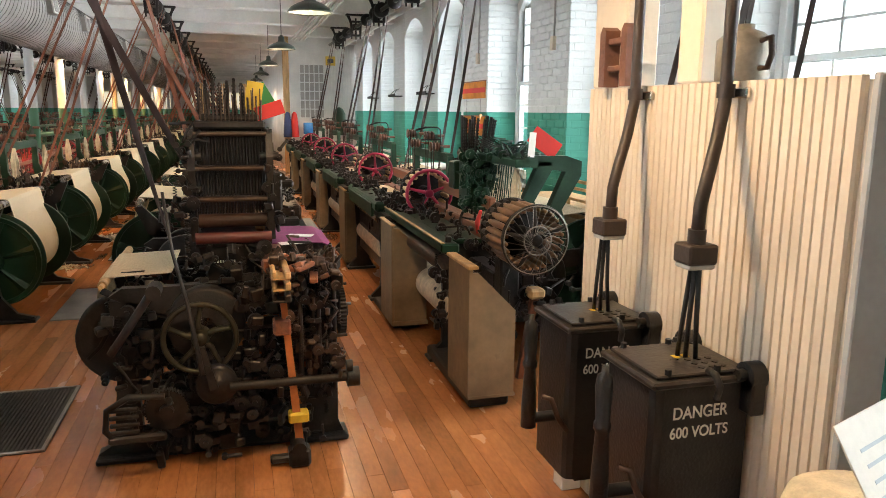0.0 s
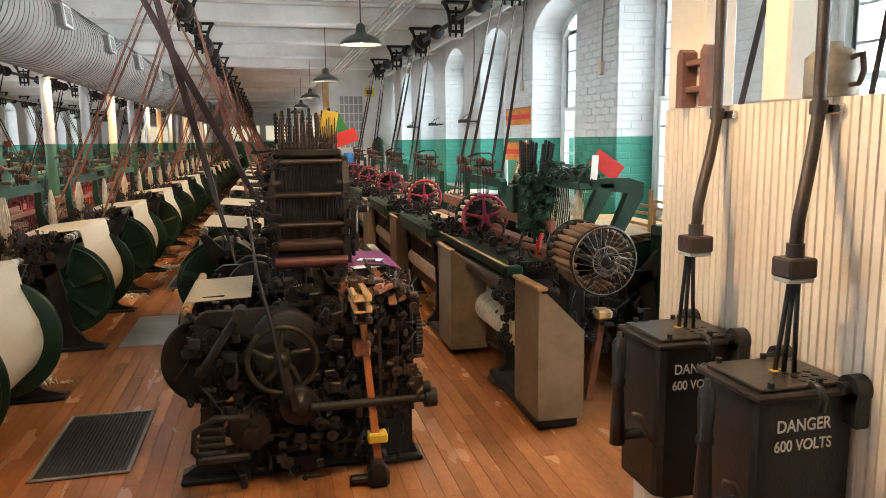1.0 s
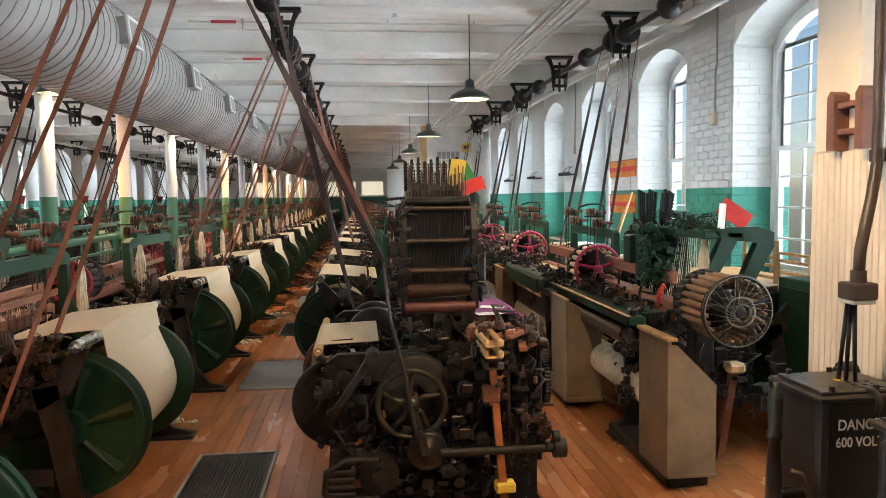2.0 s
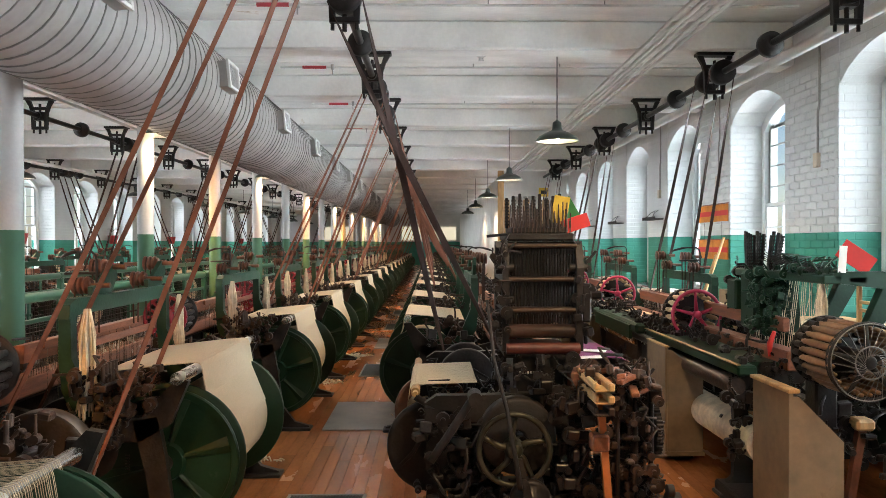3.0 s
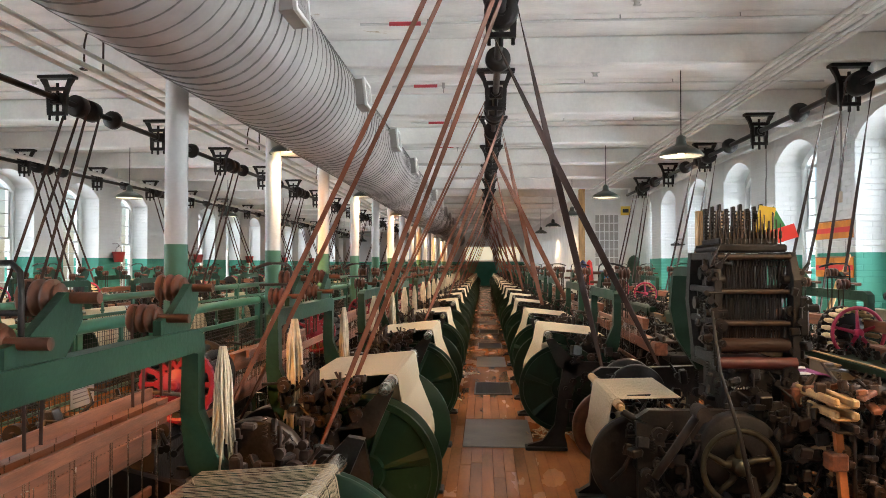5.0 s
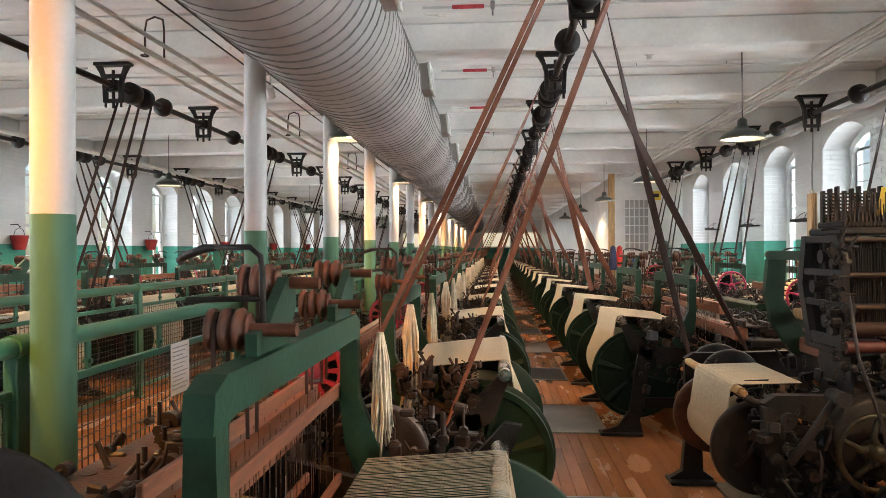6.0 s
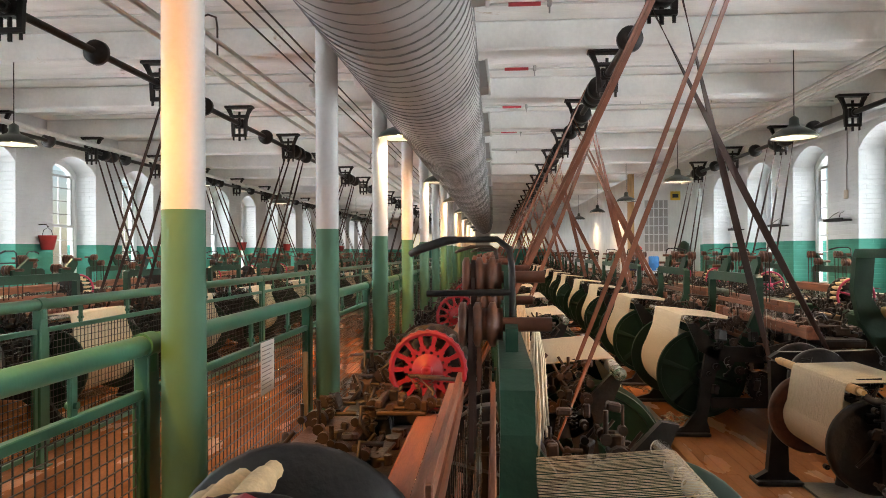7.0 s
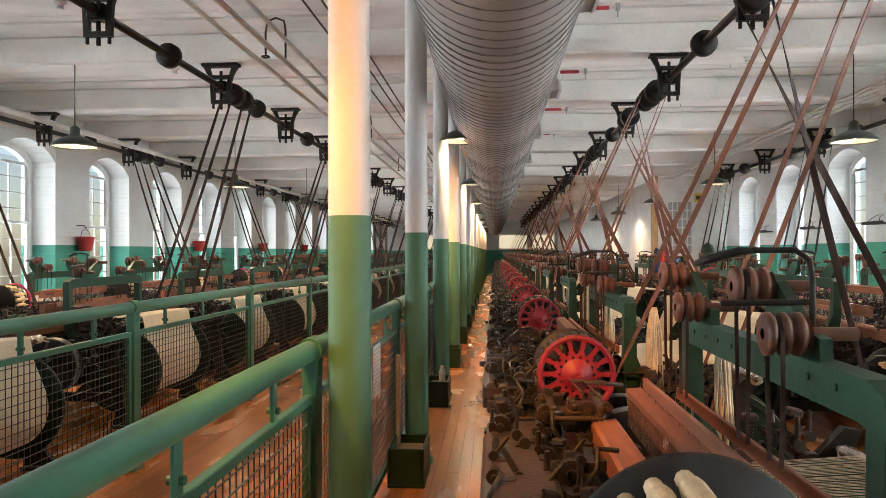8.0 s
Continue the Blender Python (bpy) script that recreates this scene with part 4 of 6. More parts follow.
disc_loom, spoked_loom, far_loom = loom_proto("disc", 11), loom_proto("spoked", 12), loom_proto("far", 13)


def row(proto, far, x, ys, turned, near_count):
    for i, y in enumerate(ys):
        copy_thing(proto if i < near_count else far, pose(x, y, 0, 0, 0, 180 if turned else 0))


PAIR = 2 * BAY
ROW_A = sorted([1.62 + PAIR * j for j in range(9)] + [3.94 + PAIR * j for j in range(9)])
ROW_B = sorted([8.63 + PAIR * j for j in range(8)] + [10.86 + PAIR * j for j in range(8)])
sparse_loom = loom_proto("disc", 15, True)
sparse_loom.matrix_basis = pose(-3.33, 1.63, 0)
row(disc_loom, far_loom, -3.35, ROW_A[1:], False, 10)
row(far_loom, far_loom, -0.63, ROW_B, True, 9)
row(spoked_loom, spoked_loom, 0.80, [6.53 + BAY * k for k in range(5)], False, 9)
row(far_loom, far_loom, -7.72, ROW_A, False, 9)
row(spoked_loom, far_loom, -8.95, [6.0 + BAY * k for k in range(17)], True, 8)
for proto in (disc_loom, spoked_loom, far_loom):
    for o in (*proto.children_recursive, proto):
        bpy.data.objects.remove(o, do_unlink=True)


# ---- belts from the line shafts ----
def belt(x_shaft, y, x_drum, r_drum, mat, w, z_drum=0.62, shaft_r=0.12, crossed=False):
    """One belt: its pulley on the shaft and the two strands down to the loom's drum."""
    b = thing("drive_belt", "flat leather belt running from overhead pulley to loom", "belt", "loom drive belts")
    part("shaft_pulley", Shape().lathe((x_shaft, y - 0.07, SHAFT_Z), (0, 1, 0), [(0, 0.034), (0, shaft_r * 0.95), (0.01, shaft_r), (0.07, shaft_r * 1.02), (0.13, shaft_r), (0.14, shaft_r * 0.95), (0.14, 0.034)], 26), IRON, b, "black iron belt pulley")
    a = math.atan2(z_drum - SHAFT_Z, x_drum - x_shaft)
    nx, nz = -math.sin(a), math.cos(a)
    s = Shape()
    for sg in (-1, 1):
        p = Vector((x_shaft + sg * nx * shaft_r * 1.03, y, SHAFT_Z + sg * nz * shaft_r * 1.03))
        sd = -sg if crossed else sg
        q = Vector((x_drum + sd * nx * r_drum * 1.035, y + (0.012 * sg if crossed else 0), z_drum + sd * nz * r_drum * 1.035))
        p.y += 0.012 * sg if crossed else 0
        along = (q - p).normalized()
        side = along.cross(Vector((0, 1, 0))).normalized()
        rows, turn = 14, math.pi * (1.0 if crossed else 0.45)
        vs = []
        for i in range(rows + 1):
            f = i / rows
            c = p.lerp(q, f) + Vector((0, 0, -0.03 * math.sin(math.pi * f)))
            a = turn * (f if crossed else math.sin(math.pi * f))
            wv = (Vector((0, 1, 0)) * math.cos(a) + side * math.sin(a)) * w / 2
            nv = along.cross(wv).normalized() * 0.003
            vs += [c + wv + nv, c - wv + nv, c - wv - nv, c + wv - nv]
        s.add(vs, [(k * 4 + m, k * 4 + (m + 1) % 4, k * 4 + 4 + (m + 1) % 4, k * 4 + 4 + m) for k in range(rows) for m in range(4)] + [[3, 2, 1, 0], [len(vs) - 4, len(vs) - 3, len(vs) - 2, len(vs) - 1]])
    part("belt_strand", s, mat, b, "worn brown leather strands")
    return b


for k in range(0, 9):
    y = PAIR * k
    belt(-1.90, 4.17 + y, -3.07, 0.23, LEATHER, 0.023, 0.56)
    belt(-1.90, 4.49 + y, -3.07, 0.23, LEATHER, 0.023, 0.56)
    if k:
        belt(-1.90, 5.72 + y, -0.95, 0.20, LEATHER, 0.042, crossed=True)
    belt(-1.90, 5.98 + y, -0.95, 0.20, LEATHERD if k < 1 else LEATHER, 0.048, crossed=True)
    if k < 8:
        belt(-6.62, 3.95 + y, -7.44, 0.20, LEATHERD, 0.032)
        belt(-6.62, 4.22 + y, -7.44, 0.20, LEATHERD, 0.032)
        belt(-10.16, 3.95 + y, -9.23, 0.20, LEATHERD, 0.032)
        belt(-10.16, 4.22 + y, -9.23, 0.20, LEATHERD, 0.032)
    if k < 4:
        belt(1.68, 3.35 + y, 1.18, 0.20, LEATHERD, 0.032)
        belt(1.68, 3.75 + y, 1.18, 0.20, LEATHERD, 0.032)


# ---- hanging lamps ----
def lamp_proto():
    L = thing("pendant_lamp", "dark green enamel factory pendant lamp, lit, hanging from ceiling", "lamp", "pendant lamps")
    part("shade", Shape().lathe((0, 0, 0), (0, 0, 1), [(0.0, 0.225), (-0.008, 0.232), (0.004, 0.236), (0.05, 0.20), (0.09, 0.13), (0.115, 0.065), (0.14, 0.052), (0.20, 0.048), (0.215, 0.03), (0.23, 0.008)], 36), LAMPG, L)
    part("reflector", Shape().lathe((0, 0, 0), (0, 0, 1), [(0.002, 0.222), (0.046, 0.19), (0.084, 0.12), (0.10, 0.06), (0.10, 0.001)], 36), WHITEP, L, "white enamel inside of shade")
    part("bulb", Shape().lathe((0, 0, 0.02), (0, 0, 1), [(0, 0.001), (0.004, 0.03), (0.03, 0.045), (0.055, 0.03), (0.08, 0.015)], 18), BULB, L, "lit warm bulb")
    part("rod", Shape().cyl((0, 0, 0.225), (0, 0, ZD - 2.66), 0.006, 8), IRON, L)
    d = bpy.data.lights.new("lamp_light", "SPOT")
    d.energy, d.color, d.shadow_soft_size, d.spot_size, d.spot_blend = 165, (1.0, 0.70, 0.40), 0.06, radians(150), 0.4
    lo = new("lamp_light", d)
    lo.parent = L
    lo.matrix_basis = pose(0, 0, 0.01)
    return L


lamp = lamp_proto()
lamp.matrix_basis = pose(0.08, 8.75, 2.66)
for x, n in ((0.08, 5), (-4.03, 8), (-8.2, 8)):
    for k in range(0, n):
        if x > 0 and k == 0:
            continue
        copy_thing(lamp, pose(x, (8.75 if x > 0 else 8.35) + 2 * BAY * k, 2.66))
copy_thing(lamp, pose(-0.30, 2.80, 2.66))


# ---- the dobby loom at the head of the aisle ----
def dobby_loom():
    rng = random.Random(21)
    L = thing("dobby_loom", "black cast-iron dobby loom with tall pattern head and handwheel", "loom", "", pose(-0.055, 0.21, 0.11) @ Matrix.Diagonal((0.932, 0.932, 0.932, 1)))
    # side frames
    for y in (4.32, 5.80):
        s = Shape()
        s.prism([(-1.36, 0.74), (-1.30, 0.78), (-1.05, 0.78), (-0.60, 0.80), (-0.25, 0.84), (-0.22, 0.74), (-0.50, 0.62), (-1.05, 0.62), (-1.28, 0.70)], "y", y, y + 0.06)
        s.prism([(-1.36, 0.72), (-1.22, 0.70), (-1.25, 0.30), (-1.24, -0.03), (-1.17, -0.08), (-1.17, -0.117), (-1.46, -0.117), (-1.46, -0.08), (-1.38, -0.03), (-1.35, 0.30)], "y", y, y + 0.06)
        s.prism([(-0.38, 0.78), (-0.24, 0.80), (-0.24, -0.02), (-0.20, -0.117), (-0.46, -0.117), (-0.42, -0.02)], "y", y, y + 0.06)
        s.prism([(-1.24, 0.28), (-0.30, 0.28), (-0.30, 0.19), (-1.24, 0.19)], "y", y + 0.01, y + 0.05)
        s.box(-1.47, -1.16, y - 0.06, y + 0.12, -0.118, -0.088, 0.008)
        s.box(-0.47, -0.19, y - 0.06, y + 0.12, -0.118, -0.088, 0.008)
        part("side_frame", s, IRON, L)
    # warp beam with smooth dark flanges
    for y, mat in ((4.50, IRON), (5.28, SPOOLW)):
        s = Shape()
        s.lathe((-1.32, y, 0.48), (0, 1, 0), [(-0.02, 0.03), (-0.04, 0.07), (-0.03, 0.09), (-0.008, 0.20), (-0.02, 0.215), (-0.02, 0.238), (0.02, 0.242), (0.03, 0.225), (0.03, 0.05)], 44)
        part("beam_flange", s, mat, L)
    part("warp_roll", Shape().cyl((-1.32, 4.53, 0.48), (-1.32, 5.26, 0.48), 0.165, 36), WARP, L, "wound cream warp")
    part("beam_barrel", Shape().cyl((-1.32, 4.40, 0.48), (-1.32, 5.40, 0.48), 0.032, 14), IRON, L)
    part("whip_roll", Shape().cyl((-1.41, 4.48, 0.765), (-1.41, 5.50, 0.765), 0.024, 16).cyl((-1.41, 4.43, 0.765), (-1.41, 5.55, 0.765), 0.014, 12), WOODP, L)
    s = Shape()
    for i in range(70):
        y = 4.57 + 0.66 * (i + rng.uniform(-0.2, 0.2)) / 69
        s.ribbon([(-1.475, y, 0.53), (-1.460, y, 0.64), (-1.440, y, 0.765), (-1.430, y, 0.785), (-1.41, y, 0.793), (-1.385, y, 0.790), (-1.08, y, 0.80)], (0, 1, 0), 0.0078, 0.003)
    tagged(part("warp_sheet", s, WARP, L, "cream warp threads over the back roll"), kind="stuff")
    for y in (4.44, 5.38):
        part("roll_arm", Shape().tube([(-1.41, y, 0.75), (-1.36, y, 0.72), (-1.25, y, 0.71), (-1.05, y, 0.71)], [0.018, 0.02, 0.022, 0.024], 8), IRON, L)
    part("let_off_lever", Shape().tube([(-1.48, 4.36, 0.42), (-1.42, 4.36, 0.48), (-1.32, 4.36, 0.66), (-1.28, 4.38, 0.71), (-1.16, 4.40, 0.72)], 0.011, 8), IRON, L)
    # handwheel with its guard disc
    s = Shape()
    s.ring((-0.93, 4.12, 0.56), (0, 1, 0), 0.170, 0.014, 40, 8)
    for i in range(5):
        a = math.tau * (i + 0.2) / 5
        d = Vector((math.cos(a), 0, math.sin(a)))
        e = Vector((-math.sin(a), 0, math.cos(a)))
        c = Vector((-0.93, 4.135, 0.56))
        s.tube([c + d * 0.03, c + d * 0.07 + e * 0.014, c + d * 0.12 + e * 0.006, c + d * 0.17], [0.022, 0.016, 0.013, 0.013], 8)
    s.lathe((-0.93, 4.18, 0.56), (0, -1, 0), [(0, 0.05), (0.06, 0.045), (0.075, 0.035), (0.09, 0.034), (0.09, 0.001)], 20)
    part("handwheel", s, material("worn_bronze_paint", (0.045, 0.040, 0.024), 0.38, 0.5, 0.5, 12, 0.2, 60, (0.11, 0.09, 0.055)), L, "worn bronze-green spoked handwheel")
    part("brake_drum", Shape().lathe((-0.90, 4.20, 0.60), (0, 1, 0), [(0, 0.04), (0, 0.175), (0.01, 0.188), (0.10, 0.188), (0.11, 0.175), (0.11, 0.04)], 40), IRON, L)
    part("crankshaft", Shape().cyl((-0.93, 4.10, 0.56), (-0.93, 5.90, 0.56), 0.024, 12), STEEL, L)
    part("crank_disc", Shape().lathe((-0.86, 4.08, 0.335), (0, -1, 0), [(-0.03, 0.04), (-0.03, 0.095), (0.02, 0.10), (0.03, 0.085), (0.03, 0.05), (0.06, 0.045), (0.06, 0.001)], 26), IRON_OILY, L)
    part("connecting_rod", Shape().prism([(-0.935, 0.55), (-0.905, 0.55), (-0.85, 0.34), (-0.89, 0.33)], "y", 4.00, 4.02).cyl((-0.90, 3.99, 0.44), (-0.90, 4.05, 0.44), 0.02, 10), IRON, L)
    part("shifter_lever", Shape().tube([(-1.06, 4.10, 1.28), (-1.03, 4.08, 1.0), (-0.97, 4.02, 0.75), (-0.93, 3.98, 0.50), (-0.92, 3.98, 0.42)], [0.007, 0.008, 0.010, 0.012, 0.014], 8), IRON, L, "long bent shifter lever")
    part("brake_lever", Shape().tube([(-1.33, 4.08, 0.52), (-1.26, 4.08, 0.62), (-1.14, 4.08, 0.80), (-1.10, 4.08, 0.84)], 0.020, 8).cyl((-1.12, 4.02, 0.82), (-1.12, 4.14, 0.82), 0.035, 12), IRON, L)
    # gear box low at the back corner
    s = Shape()
    s.gear((-1.10, 4.12, 0.215), (0, 1, 0), 0.105, 0.05, 40)
    s.cyl((-1.10, 4.05, 0.215), (-1.10, 4.30, 0.215), 0.035, 14)
    part("let_off_gear", s, IRON_OILY, L)
    s = Shape()
    s.box(-1.36, -1.10, 4.02, 4.06, 0.09, 0.13, 0.01)
    s.tube([(-1.10, 4.04, 0.31), (-1.26, 4.04, 0.32), (-1.36, 4.04, 0.26), (-1.37, 4.04, 0.16), (-1.33, 4.04, 0.11)], 0.016, 8)
    for j in range(4):
        s.box(-1.35, -1.22, 4.03, 4.05, 0.135 + 0.038 * j, 0.155 + 0.038 * j, 0.004)
    part("gear_guard", s, IRON, L)
    # pattern head on its pedestal
    part("pedestal", Shape().box(-0.90, -0.62, 4.42, 4.80, 0.62, 0.99, 0.012).box(-0.95, -0.56, 4.40, 4.86, 0.955, 0.995, 0.01), IRON_OILY, L)
    plate = Shape()
    for i in range(9):
        plate.box(-0.87 + 0.014 * i, -0.862 + 0.014 * i, 4.414, 4.419, 0.872, 0.884, 0)
    part("pedestal_badge", plate, LETTER, L, "two short rows of pale marks")
    for x0, x1 in ((-0.96, -0.925), (-0.575, -0.54)):
        s = Shape()
        s.prism([(4.40, 0.99), (4.46, 0.99), (4.45, 1.42), (4.50, 1.56), (4.44, 1.56), (4.38, 1.42)], "x", x0, x1)
        s.prism([(4.74, 0.99), (4.80, 0.99), (4.92, 1.30), (4.86, 1.56), (4.80, 1.56), (4.85, 1.30)], "x", x0, x1)
        for za, zb in ((0.99, 1.05), (1.19, 1.225), (1.35, 1.385), (1.52, 1.56)):
            s.box(x0 + 0.003, x1 - 0.003, 4.43, 4.84, za, zb, 0.006)
        for yy, zz in ((4.56, 1.12), (4.70, 1.29), (4.60, 1.45)):
            s.cyl((x0 - 0.012, yy, zz), (x1 + 0.012, yy, zz), 0.035, 14)
            s.box(x0 + 0.006, x1 - 0.006, yy - 0.015, yy + 0.015, zz - 0.09, zz + 0.09, 0.004)
        for z in (1.08, 1.25, 1.42):
            s.cyl((x0 - 0.03, 4.44, z), (x1 + 0.03, 4.44, z), 0.022, 10)
        part("head_cheek", s, IRON, L)
    # dark plate added to close the bright view through the head
    part("head_back", Shape().box(-0.924, -0.576, 4.845, 4.86, 1.0, 1.558, 0.003), IRON, L)
    for z, mat in ((1.535, RUST), (1.36, RUST), (1.20, RUST)):
        part("head_bar", Shape().cyl((-0.93, 4.43, z), (-0.57, 4.43, z), 0.013, 10).box(-0.925, -0.575, 4.46, 4.52, z - 0.012, z + 0.012, 0.004), mat, L)
    part("head_roller", Shape().cyl((-0.92, 4.44, 1.09), (-0.58, 4.44, 1.09), 0.036, 18), LEATHERD, L)
    part("lower_roller", Shape().cyl((-0.94, 4.40, 1.005), (-0.56, 4.40, 1.005), 0.030, 18), material("oxblood_paint", (0.09, 0.018, 0.014), 0.5, 0, 0.4, 9, 0.2, 60), L, "dark oxblood-red roller")
    for tier, (za, zb) in enumerate(((1.11, 1.20), (1.215, 1.355), (1.375, 1.52))):
        s = Shape()
        for i in range(24):
            x = -0.915 + 0.35 * i / 23
            for j in range(4):
                y = 4.48 + 0.08 * j + rng.uniform(-0.01, 0.01)
                s.cyl((x, y, za), (x + rng.uniform(-0.004, 0.004), y, zb), 0.0045, 5)
            s.box(x - 0.004, x + 0.004, 4.45, 4.47, zb - 0.03, zb - 0.004, 0.001)
        tagged(part("pattern_hook", s, IRON if tier else RUST, L, "row of thin pattern hooks"), kind="stuff")
    part("head_cap", Shape().box(-0.93, -0.57, 4.46, 4.84, 1.56, 1.60, 0.01).box(-0.90, -0.60, 4.50, 4.80, 1.60, 1.635, 0.008), IRON, L)
    jack = Shape()
    for yy in (4.50, 4.60, 4.70):
        for i in range(16):
            x = -0.89 + 0.30 * i / 15
            jack.box(x - 0.004, x + 0.004, yy - 0.012, yy + 0.012, 1.63, 1.655 + 0.03 * rng.random(), 0.001)
            jack.cyl((x, yy, 1.60), (x + rng.uniform(-0.006, 0.006), yy + rng.uniform(-0.01, 0.01), rng.uniform(1.70, 1.79)), 0.0035, 5)
    tagged(part("harness_cord", jack, RUST, L, "upright rods and cords on the head"), kind="stuff")
    pegs = Shape()
    for i in range(9):
        x = -0.90 + 0.115 * (i // 3) + 0.012 * (i % 3)
        pegs.box(x - 0.004, x + 0.004, 4.86, 4.92, 1.55, 1.80, 0.002)
    for i in range(9):
        x = -0.905 + 0.037 * i
        bar = Shape().box(x - 0.008, x + 0.008, 4.70, 4.735, 1.63, 1.80 + 0.012 * (i % 3), 0.003)
        for q in range(8):
            bar.box(x - 0.012, x + 0.012, 4.692, 4.702, 1.645 + 0.019 * q, 1.655 + 0.019 * q, 0.001)
        part("pattern_bar", bar, IRON_OILY, L, "dark toothed pattern bar")
    part("peg_chain", pegs, WOODP, L, "pale wooden pattern lags")
    part("arch_beam", Shape().prism([(4.95, 1.42), (4.95, 1.48), (5.80, 1.48), (5.86, 1.40), (5.78, 1.42), (5.10, 1.42)], "x", -0.80, -0.72), DGREEN, L)
    for y in (5.74,):
        part("arch_post", Shape().prism([(-0.82, 1.42), (-0.70, 1.42), (-0.72, 1.15), (-0.60, 0.95), (-0.50, 0.80), (-0.66, 0.78), (-0.80, 1.0), (-0.84, 1.2)], "y", y, y + 0.06), DGREEN, L)
    # moving parts of the head
    s = Shape()
    clutter(s, rng, -1.04, -0.93, 4.34, 4.46, 1.02, 1.50, 22, 0.03)
    clutter(s, rng, -0.58, -0.49, 4.36, 4.50, 1.00, 1.46, 16, 0.028)
    s.box(-0.55, -0.50, 4.38, 4.44, 1.14, 1.34, 0.01)
    s.box(-0.56, -0.44, 4.39, 4.43, 1.26, 1.30, 0.01)
    tagged(part("head_lever", s, IRON_OILY, L, "levers and catches on the head"), kind="stuff")
    # lay, shuttle boxes and picker
    part("lay_beam", Shape().box(-0.62, -0.50, 4.30, 5.90, 0.80, 0.90, 0.01), WOODR, L, "red-brown lay beam")
    part("reed_cap", Shape().box(-0.64, -0.59, 4.48, 5.80, 1.02, 1.09, 0.01), WOODP, L, "pale wooden reed cap")
    for j, z in enumerate((0.90, 0.845, 0.79)):
        part("shuttle_box", Shape().box(-0.53, -0.50, 3.90, 4.36, z - 0.02, z + 0.015, 0.006).box(-0.585, -0.565, 3.94, 4.36, z - 0.02, z + 0.012, 0.006).box(-0.585, -0.50, 3.92, 4.34, z - 0.026, z - 0.018, 0.002), WOODP if j < 2 else RUST, L)
    st = part("picker_stick", Shape().prism([(-0.555, 0.84), (-0.525, 0.84), (-0.450, -0.02), (-0.490, -0.03)], "y", 4.02, 4.055), material("orange_hickory", (0.42, 0.14, 0.045), 0.45, 0, 0.3, 5, 0.2, 40), L, "orange hickory picker stick")
    part("stick_collar", Shape().box(-0.585, -0.50, 3.995, 4.075, 0.58, 0.66, 0.01), WOODR, st)
    part("leather_check", Shape().box(-0.525, -0.425, 3.995, 4.075, 0.12, 0.17, 0.008), YELLOWCARD, st, "bright yellow buffer")
    part("rocker_shoe", Shape().box(-0.53, -0.42, 3.99, 4.09, -0.118, -0.02, 0.015).cyl((-0.48, 3.95, 0.0), (-0.48, 4.13, 0.0), 0.035, 14).box(-0.62, -0.42, 4.02, 4.07, -0.10, -0.06, 0.01), IRON, L)
    s = Shape()
    clutter(s, rng, -0.50, -0.26, 4.05, 4.40, 0.30, 0.90, 110, 0.030)
    clutter(s, rng, -0.75, -0.50, 4.06, 4.35, 0.25, 0.82, 70, 0.032)
    clutter(s, rng, -1.24, -0.60, 4.12, 4.40, 0.25, 0.60, 45, 0.04)
    clutter(s, rng, -0.95, -0.60, 4.25, 5.40, 0.62, 0.84, 40, 0.04)
    clutter(s, rng, -1.40, -1.0, 4.3, 5.4, 0.62, 0.72, 34, 0.03)
    s.cyl((-0.36, 4.08, 0.30), (-0.36, 4.08, 0.92), 0.013, 8)
    s.cyl((-0.28, 4.10, 0.25), (-0.28, 4.10, 0.80), 0.013, 8)
    s.cyl((-0.45, 4.06, 0.30), (-0.45, 4.06, 0.88), 0.011, 8)
    tagged(part("lever_work", s, IRON_OILY, L, "dense oily levers, rods and cams"), kind="stuff")
    s = Shape()
    clutter(s, rng, -0.58, -0.26, 3.98, 4.40, 0.70, 0.95, 60, 0.026)
    clutter(s, rng, -0.52, -0.26, 4.0, 4.1, 0.30, 0.70, 26, 0.022)
    tagged(part("shuttle_work", s, RUST, L, "brown worn catches and springs"), kind="stuff")
    s = Shape()
    clutter(s, rng, -1.40, -1.0, 4.20, 4.40, 0.30, 0.68, 46, 0.028)
    clutter(s, rng, -1.30, -0.62, 4.08, 4.2, 0.10, 0.34, 44, 0.03)
    clutter(s, rng, -1.0, -0.55, 4.34, 4.42, 0.66, 0.98, 36, 0.026)
    clutter(s, rng, -1.20, -0.30, 4.12, 4.45, -0.08, 0.28, 120, 0.05)
    clutter(s, rng, -1.15, -0.30, 4.50, 5.70, 0.05, 0.40, 60, 0.07)
    tagged(part("let_off_work", s, IRON, L, "black levers over the beam end"), kind="stuff")
    part("treadle", Shape().prism([(4.12, 0.06), (4.30, 0.10), (5.50, 0.16), (5.50, 0.11), (4.30, 0.04), (4.12, 0.02)], "x", -0.98, -0.93), IRON, L)
    part("treadle", Shape().prism([(4.12, 0.10), (4.30, 0.13), (5.50, 0.16), (5.50, 0.11), (4.30, 0.07), (4.12, 0.06)], "x", -0.72, -0.67), IRON, L)
    # thin black sheet just above the floor, between the loom's feet
    part("drip_pan", Shape().box(-1.18, -0.46, 4.30, 5.80, -0.116, -0.10, 0.004), IRON_OILY, L, "thin black sheet under the loom")
    wood = Shape()
    for i in range(14):
        x, y, z = rng.uniform(-0.56, -0.26), rng.uniform(3.96, 4.4), rng.uniform(0.80, 0.97)
        wood.box(-0.05, 0.05, -0.02, 0.02, -0.012, 0.012, 0.004, pose(x, y, z, rng.uniform(-20, 20), rng.uniform(-20, 20), rng.uniform(0, 90)))
